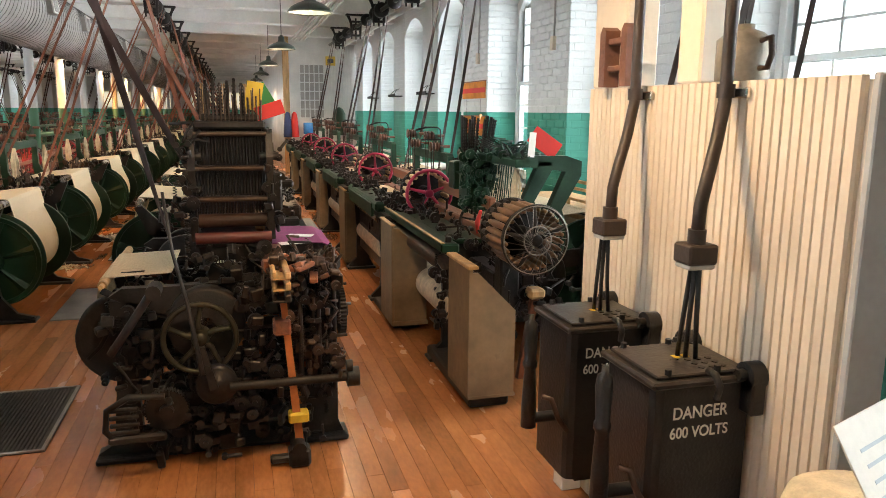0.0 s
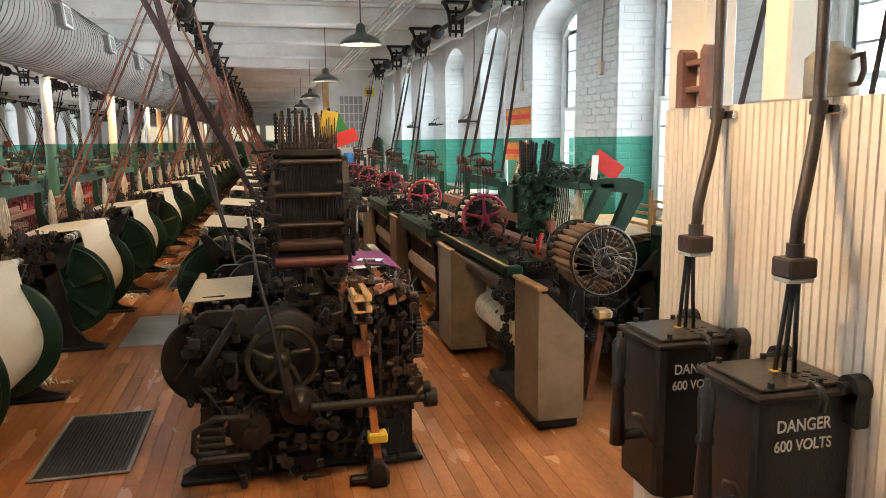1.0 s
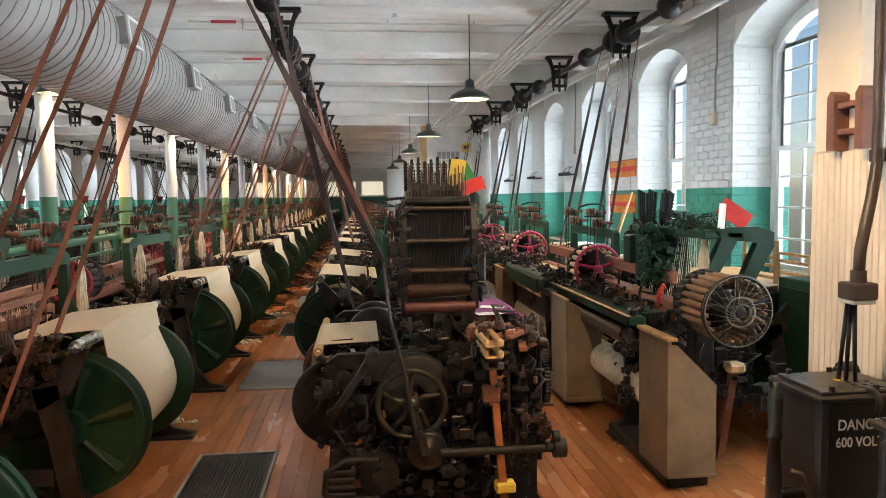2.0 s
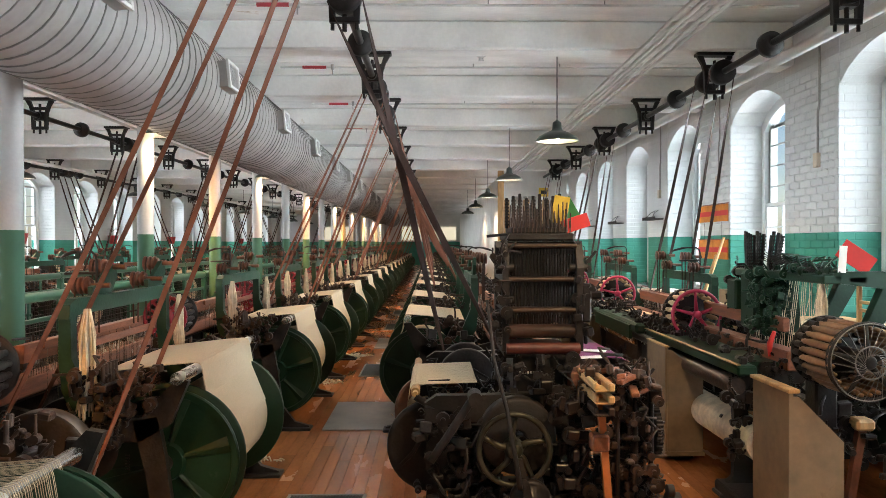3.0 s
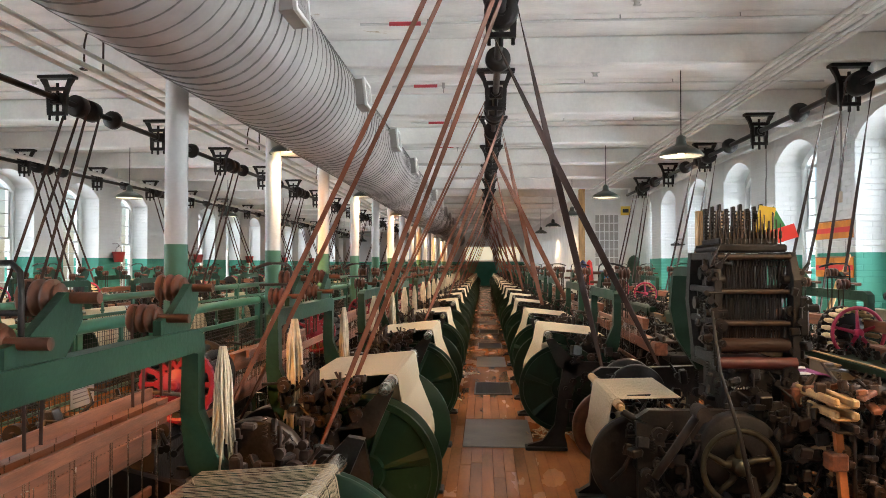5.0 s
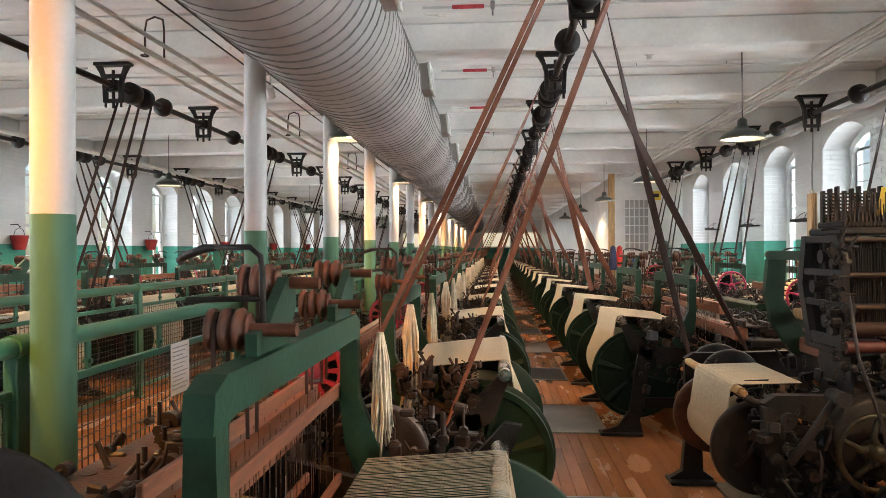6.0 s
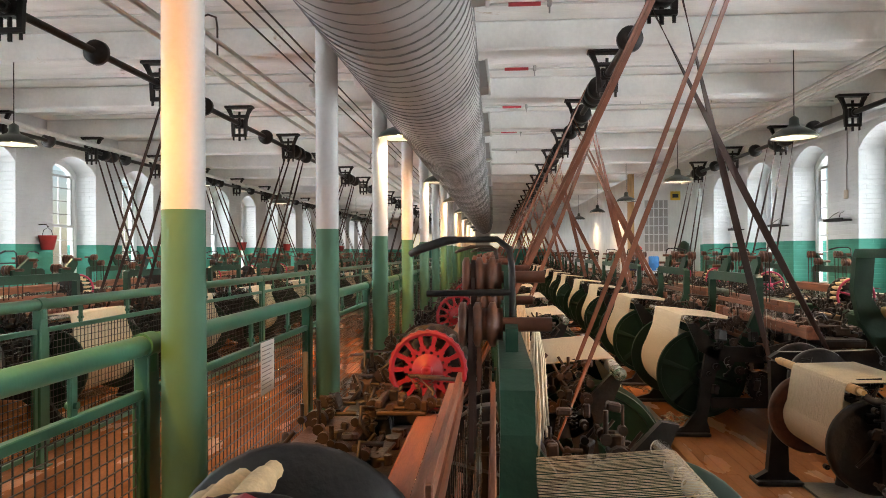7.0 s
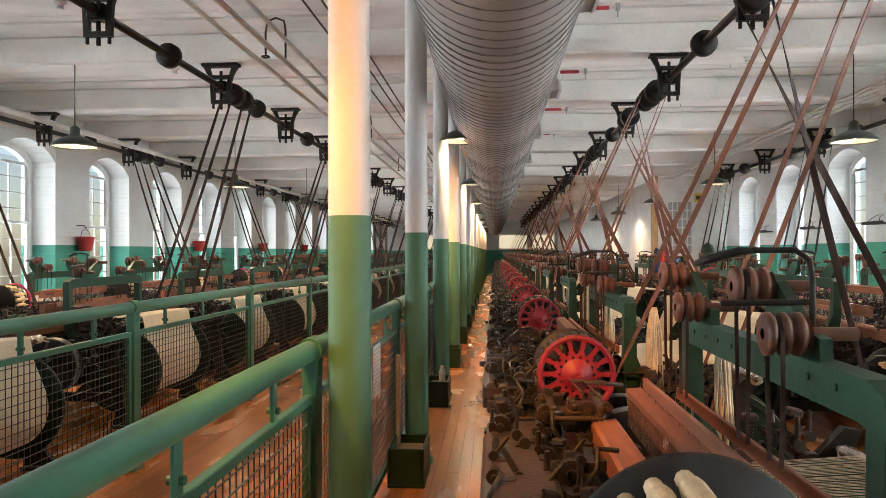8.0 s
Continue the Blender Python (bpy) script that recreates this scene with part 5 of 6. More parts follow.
    tagged(part("wooden_block", wood, WOODR, L), kind="stuff")
    part("rocker_shaft", Shape().cyl((-0.80, 4.02, 0.335), (-0.20, 4.02, 0.335), 0.022, 12).cyl((-0.23, 4.02, 0.335), (-0.17, 4.02, 0.335), 0.05, 16).cyl((-0.235, 4.0, 0.40), (-0.205, 4.0, 0.40), 0.03, 10), IRON, L)
    part("take_up_gear", Shape().gear((-0.225, 4.25, 0.62), (1, 0, 0), 0.13, 0.03, 38).cyl((-0.27, 4.25, 0.62), (-0.19, 4.25, 0.62), 0.03, 12), IRON, L)
    part("breast_beam", Shape().box(-0.30, -0.20, 4.40, 5.90, 0.80, 0.88, 0.02), IRON, L)
    part("cloth_web", Shape().ribbon([(-0.56, 5.05, 0.905), (-0.40, 5.05, 0.905), (-0.26, 5.05, 0.90), (-0.20, 5.05, 0.87)], (0, 1, 0), 0.62, 0.004), MAGENTA, L, "woven magenta cloth")
    for y in (5.66, 5.97):
        part("pulley", Shape().lathe((-1.08, y, 0.62), (0, 1, 0), [(0, 0.03), (0, 0.19), (0.05, 0.20), (0.10, 0.19), (0.10, 0.03)], 36), IRON_OILY, L)
    part("toe_board", Shape().box(-0.95, -0.40, 4.15, 4.30, 0.08, 0.10, 0.004), IRON, L)
    return L


dobby_loom()
for nm, lab, x0, x1, y, z0, z1, mat, tilt in (
        ("colour_card", "yellow paper colour card on the loom head", -0.66, -0.58, 4.84, 1.66, 1.80, YELLOWCARD, 10),
        ("colour_card", "green paper colour card on the loom head", -0.61, -0.53, 4.86, 1.66, 1.79, GREENCARD, -30),
        ("colour_card", "red paper colour card on the loom head", -0.61, -0.47, 4.82, 1.62, 1.69, REDCARD, -18)):
    xc, zc = (x0 + x1) / 2, (z0 + z1) / 2
    tagged(part(nm, Shape().box(x0 - xc, x1 - xc, -0.002, 0.002, z0 - zc, z1 - zc, 0.0008), mat, None, "", pose(-0.055 + 0.932 * xc, 0.0 + 0.932 * (y + 0.01), 0.11 + 0.932 * zc, 0, tilt, 0)), lab, "card", "colour cards")
for x, y, w in ((-0.44, 4.94, 10), (-0.38, 5.17, -20)):
    tagged(part("paper_slip", Shape().box(-0.07, 0.07, -0.04, 0.04, 0, 0.003, 0.0008), PAPER, None, "", pose(x - 0.02, y - 0.36, 0.960, 0, 0, w)), "folded white paper slip lying on magenta cloth", "paper", "paper slips")


# ---- the demonstration loom with the steel battery and its own pattern head ----
def steel_loom():
    rng = random.Random(33)
    L = thing("pattern_loom", "green power loom with large steel bobbin wheel and pattern head", "loom", "", pose(0.90, 4.95, 0))
    for y in (0.30, 1.80):
        s = Shape()
        side_frame(s, y)
        part("side_frame", s, IRON, L)
    part("breast_beam", Shape().box(-0.42, -0.30, 0.05, 1.90, 0.78, 0.84, 0.012).box(-0.30, -0.08, 0.25, 1.9, 0.80, 0.83, 0.006), DGREEN, L, "dark green painted breast beam")
    part("breast_trim", Shape().box(-0.425, -0.40, 0.05, 1.90, 0.842, 0.850, 0.002), WOODP, L)
    part("take_up_roll", Shape().cyl((-0.38, 0.16, 0.70), (-0.38, 1.80, 0.70), 0.055, 22), RUST, L, "worn brown take-up roll")
    part("cloth_roll", Shape().cyl((-0.25, 0.05, 0.38), (-0.25, 1.75, 0.38), 0.115, 26), COTTON, L, "roll of white cloth")
    part("lay_beam", Shape().box(-0.06, 0.06, 0.2, 2.0, 0.78, 0.90, 0.01), WOODR, L)
    part("reed_cap", Shape().box(0.02, 0.07, 0.42, 1.75, 0.99, 1.08, 0.01), WOODR, L, "brown wooden reed cap")
    battery(L, (-0.10, -0.68, 0.98), 0.185, "steel", 24, 1.5)
    part("battery_stand", Shape().box(-0.16, -0.04, -0.32, -0.20, 0.45, 1.02, 0.012).box(-0.16, -0.04, -0.20, 0.32, 0.60, 0.70, 0.012), IRON, L)
    warp_beam(L, 0.45, 1.60, 0.80, 0.55, 0.36, 0.25)
    warp_sheet(L, 0.45, 1.60)
    s = Shape()
    s.prism([(-0.43, 0.80), (-0.40, 0.80), (-0.18, 0.58), (-0.18, 0.10), (-0.43, 0.10)], "y", -0.62, -0.60)
    s.prism([(-0.62, 0.82), (-0.22, 0.82), (-0.22, 0.10), (-0.62, 0.10)], "x", -0.45, -0.43)
    s.box(-0.45, -0.17, -0.62, -0.22, 0.08, 0.10, 0.003)
    part("guard_box", s, GUARD, L, "scuffed bare wooden guard box")
    part("guard_trim", Shape().box(-0.46, -0.40, -0.63, -0.20, 0.82, 0.84, 0.004), WOODP, L)
    part("guard_foot", Shape().box(-0.42, -0.18, -0.55, 0.40, 0, 0.08, 0.012), IRON, L)
    st = part("picker_stick", Shape().prism([(-0.02, 0.62), (0.02, 0.62), (-0.06, 0.12), (-0.10, 0.12)], "y", -0.48, -0.44), SPOOLW, L, "brown picker stick")
    part("leather_loop", Shape().box(-0.05, 0.05, -0.51, -0.41, 0.60, 0.66, 0.015), WOODP, st)
    # pattern head and green arch
    part("head_stand", Shape().prism([(0.35, 0.85), (0.70, 0.85), (0.66, 1.30), (0.40, 1.34)], "y", 1.62, 1.72), LGREEN, L, "green cast stand")
    for y0, y1 in ((0.45, 0.52), (0.95, 1.02)):
        s = Shape()
        s.prism([(0.30, 1.36), (0.36, 1.38), (0.62, 1.38), (0.74, 1.34), (0.74, 1.24), (0.60, 1.0), (0.70, 0.72), (0.60, 0.70), (0.50, 1.0), (0.62, 1.27), (0.36, 1.30)], "y", y0, y1)
        part("arch_arm", s, DGREEN, L, "bent dark green arch arm")
    part("head_block", Shape().box(0.14, 0.34, 1.22, 1.46, 0.92, 1.34, 0.015).box(0.10, 0.30, 1.46, 1.62, 1.05, 1.28, 0.012), DGREEN, L, "dark green pattern head casting")
    part("head_table", Shape().box(0.24, 0.36, 0.45, 1.80, 1.30, 1.36, 0.01).box(0.40, 0.52, 0.45, 1.80, 1.30, 1.35, 0.01), LGREEN, L, "green pattern head rails")
    s = Shape()
    for i in range(14):
        y = 0.80 + 0.045 * i
        s.cyl((0.20 + 0.015 * i, 1.28, 1.44 + 0.012 * (i % 5)), (0.26 + 0.014 * i, 0.62, 1.37), 0.004, 5)
    tagged(part("pattern_lag", s, IRON, L, "fan of dark lever rods"), kind="stuff")
    s = Shape()
    for j in range(12):
        m = pose(0.12 + 0.018 * j + (0.04 if j > 6 else 0), 1.30 + 0.012 * (j % 3), 1.36, 4, -3 + 1.0 * j, 0)
        s.box(-0.005, 0.005, -0.022, 0.022, 0.0, 0.29 - 0.01 * (j % 4), 0.002, m)
        for q in range(10):
            s.box(-0.007, 0.007, -0.030, -0.022, 0.02 + 0.025 * q, 0.032 + 0.025 * q, 0.001, m)
    part("pattern_comb", s, IRON, L, "upright dark comb plates")
    s = Shape()
    for i in range(34):
        y = 0.62 + 1.05 * i / 33
        s.cyl((0.34 + 0.03 * (i % 3), y, 1.30), (0.28 + 0.03 * (i % 4), y, 0.80), 0.0022, 4)
    tagged(part("harness_cord", s, COTTON, L, "pale harness cords"), kind="stuff")
    s = Shape()
    strands(s, rng, (0.30, 0.58, 1.30), 0.50, 46, 0.04)
    tagged(part("cotton_hank", s, COTTON, L, "hank of loose cream cotton"), kind="stuff")
    s = Shape()
    clutter(s, rng, 0.06, 0.36, 1.12, 1.30, 0.88, 1.40, 70, 0.03)
    clutter(s, rng, 0.22, 0.42, 1.50, 1.8, 0.90, 1.38, 30, 0.03)
    clutter(s, rng, -0.38, 0.0, 0.12, 0.42, 0.45, 0.86, 40, 0.035)
    clutter(s, rng, -0.2, 0.28, -0.5, 0.2, 0.35, 0.72, 70, 0.035)
    clutter(s, rng, -0.30, 0.0, 0.40, 1.90, 0.84, 0.89, 26, 0.028)
    clutter(s, rng, -0.36, 0.6, 0.2, 1.8, 0.20, 0.55, 46, 0.05)
    clutter(s, rng, -0.44, -0.38, 0.05, 0.20, 0.30, 0.75, 12, 0.03)
    tagged(part("lever_work", s, IRON_OILY, L, "oily levers, rods and cams"), kind="stuff")
    hd = Shape()
    clutter(hd, rng, 0.08, 0.36, 1.08, 1.24, 0.90, 1.36, 70, 0.028)
    clutter(hd, rng, 0.22, 0.56, 0.45, 1.20, 1.34, 1.40, 30, 0.02)
    tagged(part("head_lever", hd, LGREEN, L, "green cast levers and brackets on the head"), kind="stuff")
    w = Shape()
    spoked_wheel(w, (-0.02, 0.60, 0.90), 0.11, 5, 0.010)
    part("handwheel", w, IRON, L, "small black spoked handwheel")
    part("starting_handle", Shape().tube([(-0.06, 0.42, 0.84), (-0.07, 0.40, 0.92), (-0.06, 0.36, 1.00)], [0.012, 0.018, 0.012], 8), REDCARD, L, "bright red starting handle")
    for y in (0.20, 0.50):
        pulley_drum(L, y)
    for o in L.children:
        if o.name.split(".")[0] in ("head_stand", "arch_arm", "head_block", "head_table", "pattern_lag", "pattern_comb", "harness_cord", "cotton_hank", "head_lever"):
            o.matrix_basis = pose(-0.21, -0.49, 0.17) @ Matrix.Diagonal((0.885, 0.885, 0.885, 1))
    return L


steel_loom()
tagged(part("red_sign_card", Shape().box(-0.10, 0.10, -0.003, 0.003, -0.055, 0.055, 0.001), REDCARD, None, "", pose(1.10, 4.88, 1.47, 0, 35, -8)), "red card clipped on top of the loom arch", "card")
tagged(part("price_tag", Shape().box(-0.022, 0.022, -0.002, 0.002, -0.075, 0.075, 0.001), PAPER, None, "", pose(1.00, 4.84, 1.46, 0, 4, 0)), "white paper tag hanging on the loom", "tag")


# ---- beadboard partition with switch boxes ----
PX = 0.70
part_wall = thing("partition", "cream-painted beadboard partition, chest high", "partition", kind="structure")
bead_me = Shape().prism([(0.0, 0.009), (0.005, 0.0), (0.034, 0.0), (0.0365, 0.006), (0.0415, 0.006), (0.044, 0.0), (0.071, 0.0), (0.0765, 0.009), (0.0765, 0.02), (0.0, 0.02)], "z", 0.0, 1.75)
# boards stand on edge along y, their faces toward the looms
bm_ = Shape()
for p, fcs in ((bead_me.v, bead_me.f),):
    bm_.add([(q[1], q[0], q[2]) for q in p], [f[::-1] for f in fcs])
bead = bm_.mesh("bead_board")
bead.materials.append(CREAMP)
nb = 19
for i in range(nb):
    share("bead_board", bead, part_wall, pose(PX, 2.115 + 0.0735 * i, 0) @ Matrix.Diagonal((1, 0.96, 1, 1)))
part("partition_core", Shape().box(PX + 0.021, PX + 0.11, 2.085, 3.50, 0, 1.74, 0.004), CREAMP, part_wall)
part("end_board", Shape().box(PX - 0.004, PX + 0.114, 2.06, 2.083, 0, 1.753, 0.004), GREYP, part_wall, "grey painted end board")
part("foot_post", Shape().box(PX - 0.10, PX - 0.005, 3.42, 3.51, 0, 0.42, 0.005), WHITEP, part_wall)
for y, w in ((3.27, 0.26), (2.79, 0.13)):
    tagged(part("timber_post", Shape().box(PX + 0.02, PX + 0.16, y, y + w, 1.752, ZB - 0.001, 0.008), CREAMP), "cream-painted square timber post above the partition", "post", "partition posts", "structure")
tagged(part("timber_post", Shape().box(PX + 0.13, PX + 0.33, 1.83, 2.07, 0, ZD - 0.002, 0.008), GREYP), "grey-painted square timber post at the partition end", "post", "partition posts", "structure")


def switch_box(y0):
    B = thing("switch_box", "black iron 600 volt switch box on the partition", "switch box", "switch boxes")
    x0, x1, y1, zt, zb = 0.37, PX - 0.02, y0 + 0.29, 0.895, 0.32
    s = Shape()
    r = 0.03
    s.prism([(x0 + r, y0), (x1, y0), (x1, y1), (x0 + r, y1), (x0 + 0.009, y1 - 0.009), (x0, y1 - r), (x0, y0 + r), (x0 + 0.009, y0 + 0.009)], "z", zb + 0.02, zt)
    s.prism([(x0 + r + 0.02, y0 + 0.02), (x1, y0 + 0.02), (x1, y1 - 0.02), (x0 + 0.05, y1 - 0.02)], "z", zb, zb + 0.02)
    body = part("case", s, BOXBLK, B)
    lid = Shape()
    lid.box(x0 - 0.014, x1, y0 - 0.014, y1 + 0.014, zt, zt + 0.022, 0.010)
    lid.box(x0 + 0.01, x1, y0 + 0.01, y1 - 0.01, zt + 0.022, zt + 0.034, 0.008)
    lid_ob = part("lid", lid, material("worn_lid_paint", (0.035, 0.028, 0.024), 0.32, 0.25, 0.4, 9, 0.2, 70, (0.09, 0.07, 0.055)), B, "black lid worn to bare metal")
    for xx, yy in ((x0 + 0.05, y0 + 0.02), (x1 - 0.10, y0 + 0.02), (x0 + 0.05, y1 - 0.02), (x1 - 0.10, y1 - 0.02)):
        part("bolt", Shape().cyl((xx, yy, zt + 0.03), (xx, yy, zt + 0.05), 0.011, 6), BOXBLK, lid_ob)
    part("catch", Shape().tube([(x1 - 0.14, y0 + 0.005, zt + 0.04), (x1 - 0.14, y0 - 0.03, zt + 0.04), (x1 - 0.135, y0 - 0.045, zt + 0.01), (x1 - 0.13, y0 - 0.03, zt - 0.03)], 0.011, 8), BOXBLK, lid_ob)
    mk = Shape()
    for j in range(2):
        mk.box(x0 + 0.15 + 0.03 * j, x0 + 0.17 + 0.03 * j, y0 + 0.14, y0 + 0.165, zt + 0.0345, zt + 0.0355, 0)
    part("painted_mark", mk, YELLOWCARD, lid_ob, "small yellow painted mark")
    for yy in (y0 - 0.012, y1 + 0.012):
        part("mounting_ear", Shape().cyl((x1 - 0.03, yy, zt + 0.02), (PX - 0.001, yy, zt + 0.02), 0.042, 18).box(x1 - 0.03, PX - 0.002, yy - 0.04, yy + 0.04, zt - 0.09, zt + 0.02, 0.006).cyl((x1 - 0.055, yy, zt + 0.025), (x1 - 0.03, yy, zt + 0.025), 0.018, 6), BOXBLK, B)
    for j in range(9):
        a, b = j % 3, j // 3
        part("cable_hole", Shape().cyl((x1 - 0.06 - 0.035 * a, y0 + 0.05 + 0.035 * b, zt + 0.030), (x1 - 0.06 - 0.035 * a, y0 + 0.05 + 0.035 * b, zt + 0.0365), 0.011, 10), IRON_OILY, lid_ob)
    lever = part("switch_lever", Shape().lathe((x0 - 0.115, y0 + 0.08, 0.53), (0, 0, 1), [(0, 0.001), (0, 0.028), (0.10, 0.026), (0.22, 0.020), (0.23, 0.026), (0.245, 0.026), (0.255, 0.021), (0.36, 0.026), (0.39, 0.022), (0.40, 0.010), (0.42, 0.010), (0.42, 0.001)], 16), BOXBLK, B, "upright black switch handle")
    part("lever_arm", Shape().cyl((x0 - 0.115, y0 + 0.08, 0.56), (x0 + 0.01, y0 + 0.08, 0.56), 0.020, 12), BOXBLK, lever)
    part("catch_hook", Shape().tube([(x0 - 0.085, y0 + 0.03, 0.66), (x0 - 0.055, y0 + 0.02, 0.65), (x0 - 0.03, y0 + 0.01, 0.58), (x0 + 0.005, y0 + 0.01, 0.53)], 0.010, 8), RUST, lever)
    cb = Shape()
    yc = y0 + 0.16
    for dx, dy in ((-0.10, 0.0), (-0.085, -0.02), (-0.06, -0.035)):
        cb.tube([(x1 + dx - 0.04, yc + dy, zt + 0.03), (x1 + dx * 0.7 - 0.08, yc - 0.03 + dy * 0.8, zt + 0.15), (x1 + dx * 0.35 - 0.115, yc - 0.055 + dy * 0.5, zt + 0.325)], 0.0075, 8)
    part("cable", cb, BOXBLK, B, "three black cables")
    for word, zz, size in (("DANGER", 0.800, 0.052), ("600 VOLTS", 0.742, 0.047)):
        cu = bpy.data.curves.new("lettering", "FONT")
        cu.body, cu.size, cu.align_x, cu.extrude, cu.offset = word, size, "CENTER", 0.0008, 0.0006
        cu.materials.append(LETTER)
        o = new("lettering", cu)
        o.parent = B
        o.matrix_basis = pose(x0 + 0.150, y0 - 0.0015, zz, 90, 0, 0) @ Matrix.Diagonal((0.86, 1, 1, 1))
    return B


for y0 in (2.38, 2.925):
    switch_box(y0)


def conduit(y):
    C = thing("conduit", "brown-painted steel conduit with end fitting on the partition", "conduit", "switch conduits")
    part("pipe", Shape().tube([(PX - 0.045, y + 0.09, 3.5), (PX - 0.045, y + 0.09, 2.3), (PX - 0.045, y + 0.09, 1.76), (PX - 0.05, y + 0.085, 1.69), (PX - 0.09, y + 0.055, 1.57), (PX - 0.14, y + 0.015, 1.47), (PX - 0.165, y, 1.40), (PX - 0.17, y, 1.29)], 0.019, 14), CONDUIT, C)
    part("coupling", Shape().cyl((PX - 0.045, y + 0.09, 1.70), (PX - 0.045, y + 0.09, 1.74), 0.026, 14), CONDUIT, C)
    part("collar", Shape().cyl((PX - 0.17, y, 1.29), (PX - 0.17, y, 1.33), 0.026, 14), CONDUIT, C)
    part("end_fitting", Shape().box(PX - 0.217, PX - 0.123, y - 0.043, y + 0.043, 1.232, 1.29, 0.006), CONDUIT, C)
    part("insulating_pad", Shape().box(PX - 0.212, PX - 0.128, y - 0.038, y + 0.038, 1.218, 1.232, 0.004), GREYP, C, "pale insulating pad")
    part("strap", Shape().box(PX - 0.02, PX - 0.001, y + 0.03, y + 0.15, 1.70, 1.73, 0.004), STEEL, C)


for y in (2.47, 2.98):
    conduit(y)
oil = thing("oil_can", "old grey metal can with handle standing on the partition", "can", "", pose(PX + 0.08, 2.66, 1.7535) @ Matrix.Diagonal((0.80, 0.80, 0.72, 1)))
part("body", Shape().lathe((0, 0, 0), (0, 0, 1), [(0, 0.001), (0, 0.098), (0.01, 0.10), (0.17, 0.10), (0.20, 0.07), (0.215, 0.035), (0.235, 0.035), (0.235, 0.001)], 30), material("old_tin", (0.22, 0.19, 0.15), 0.5, 0.4, 0.35, 7, 0.2, 50, (0.20, 0.10, 0.05)), oil)
part("handle", Shape().tube([(0.0, -0.095, 0.16), (0.0, -0.15, 0.17), (0.0, -0.16, 0.10), (0.0, -0.14, 0.05), (0.0, -0.098, 0.05)], 0.012, 8), RUST, oil)
br = thing("wall_bracket", "dark red cast-iron bracket on the timber post", "bracket", "", pose(PX + 0.005, 3.15, 1.753) @ Matrix.Diagonal((1, 1.25, 0.92, 1)))
for dy in (0.0, 0.13):
    part("side_plate", Shape().prism([(dy, 0.0), (dy + 0.035, 0.0), (dy + 0.035, 0.22), (dy + 0.02, 0.245), (dy, 0.23)], "x", -0.05, 0.013), REDIRON, br)
for z in (0.06, 0.17):
    part("cross_bar", Shape().box(-0.04, 0.005, 0.036, 0.129, z, z + 0.025, 0.004), REDIRON, br)


# ---- placard on a draped stand ----
stand = thing("draped_stand", "small stand draped with cream cotton cloth", "stand", "", pose(0.50, 1.80, 0) @ Matrix.Diagonal((1, 1, 0.93, 1)))
part("pedestal", Shape().box(-0.10, 0.10, -0.10, 0.10, 0, 0.90, 0.01), GREYP, stand)
part("drape", Shape().lathe((0, 0, 0.0), (0, 0, 1), [(0.60, 0.165), (0.75, 0.155), (0.85, 0.16), (0.92, 0.14), (0.945, 0.10), (0.95, 0.001)], 22), COTTON, stand, "cream cotton drape")
card = thing("information_card", "laminated cream information card leaning on the stand", "card", "", pose(0.50, 1.73, 0.985, 58, 0, 22))
part("board", Shape().box(-0.16, 0.16, -0.11, 0.11, -0.002, 0.002, 0.001), CREAMP, card)
pr = Shape()
pr.box(-0.11, 0.08, -0.085, -0.068, 0.0022, 0.0028, 0)
for j in range(4):
    pr.box(-0.11, 0.11 - 0.03 * (j % 2), -0.045 + 0.03 * j, -0.038 + 0.03 * j, 0.0022, 0.0028, 0)
part("print_bar", pr, GREYP, card, "plain bars of dark print")


# ---- floor plates, gratings and the mat in the aisle ----
def floor_plate(x0, x1, y0, y1, kind):
    if kind == "plate":
        tagged(part("floor_plate", Shape().box(x0, x1, y0, y1, 0.001, 0.010, 0.003), PLATE), "worn grey steel plate lying on the floor", "floor plate", "aisle floor plates")
        return
    g = thing("floor_grating", "dark ribbed floor grating with metal rim", "grating", "aisle gratings")
    part("backing", Shape().box(x0, x1, y0, y1, 0.001, 0.005, 0), GRATE, g)
    f = Shape()
    f.box(x0, x0 + 0.02, y0, y1, 0.005, 0.014).box(x1 - 0.02, x1, y0, y1, 0.005, 0.014)
    f.box(x0 + 0.02, x1 - 0.02, y0, y0 + 0.02, 0.005, 0.014).box(x0 + 0.02, x1 - 0.02, y1 - 0.02, y1, 0.005, 0.014)
    part("rim", f, PLATE, g)
    rib = Shape().box(-0.005, 0.005, y0 + 0.022, y1 - 0.022, 0.005, 0.012, 0.001).mesh("rib")
    rib.materials.append(GRATE)
    n = int((x1 - x0 - 0.05) / 0.02)
    for i in range(n):
        share("rib", rib, g, pose(x0 + 0.03 + 0.02 * i, 0, 0))


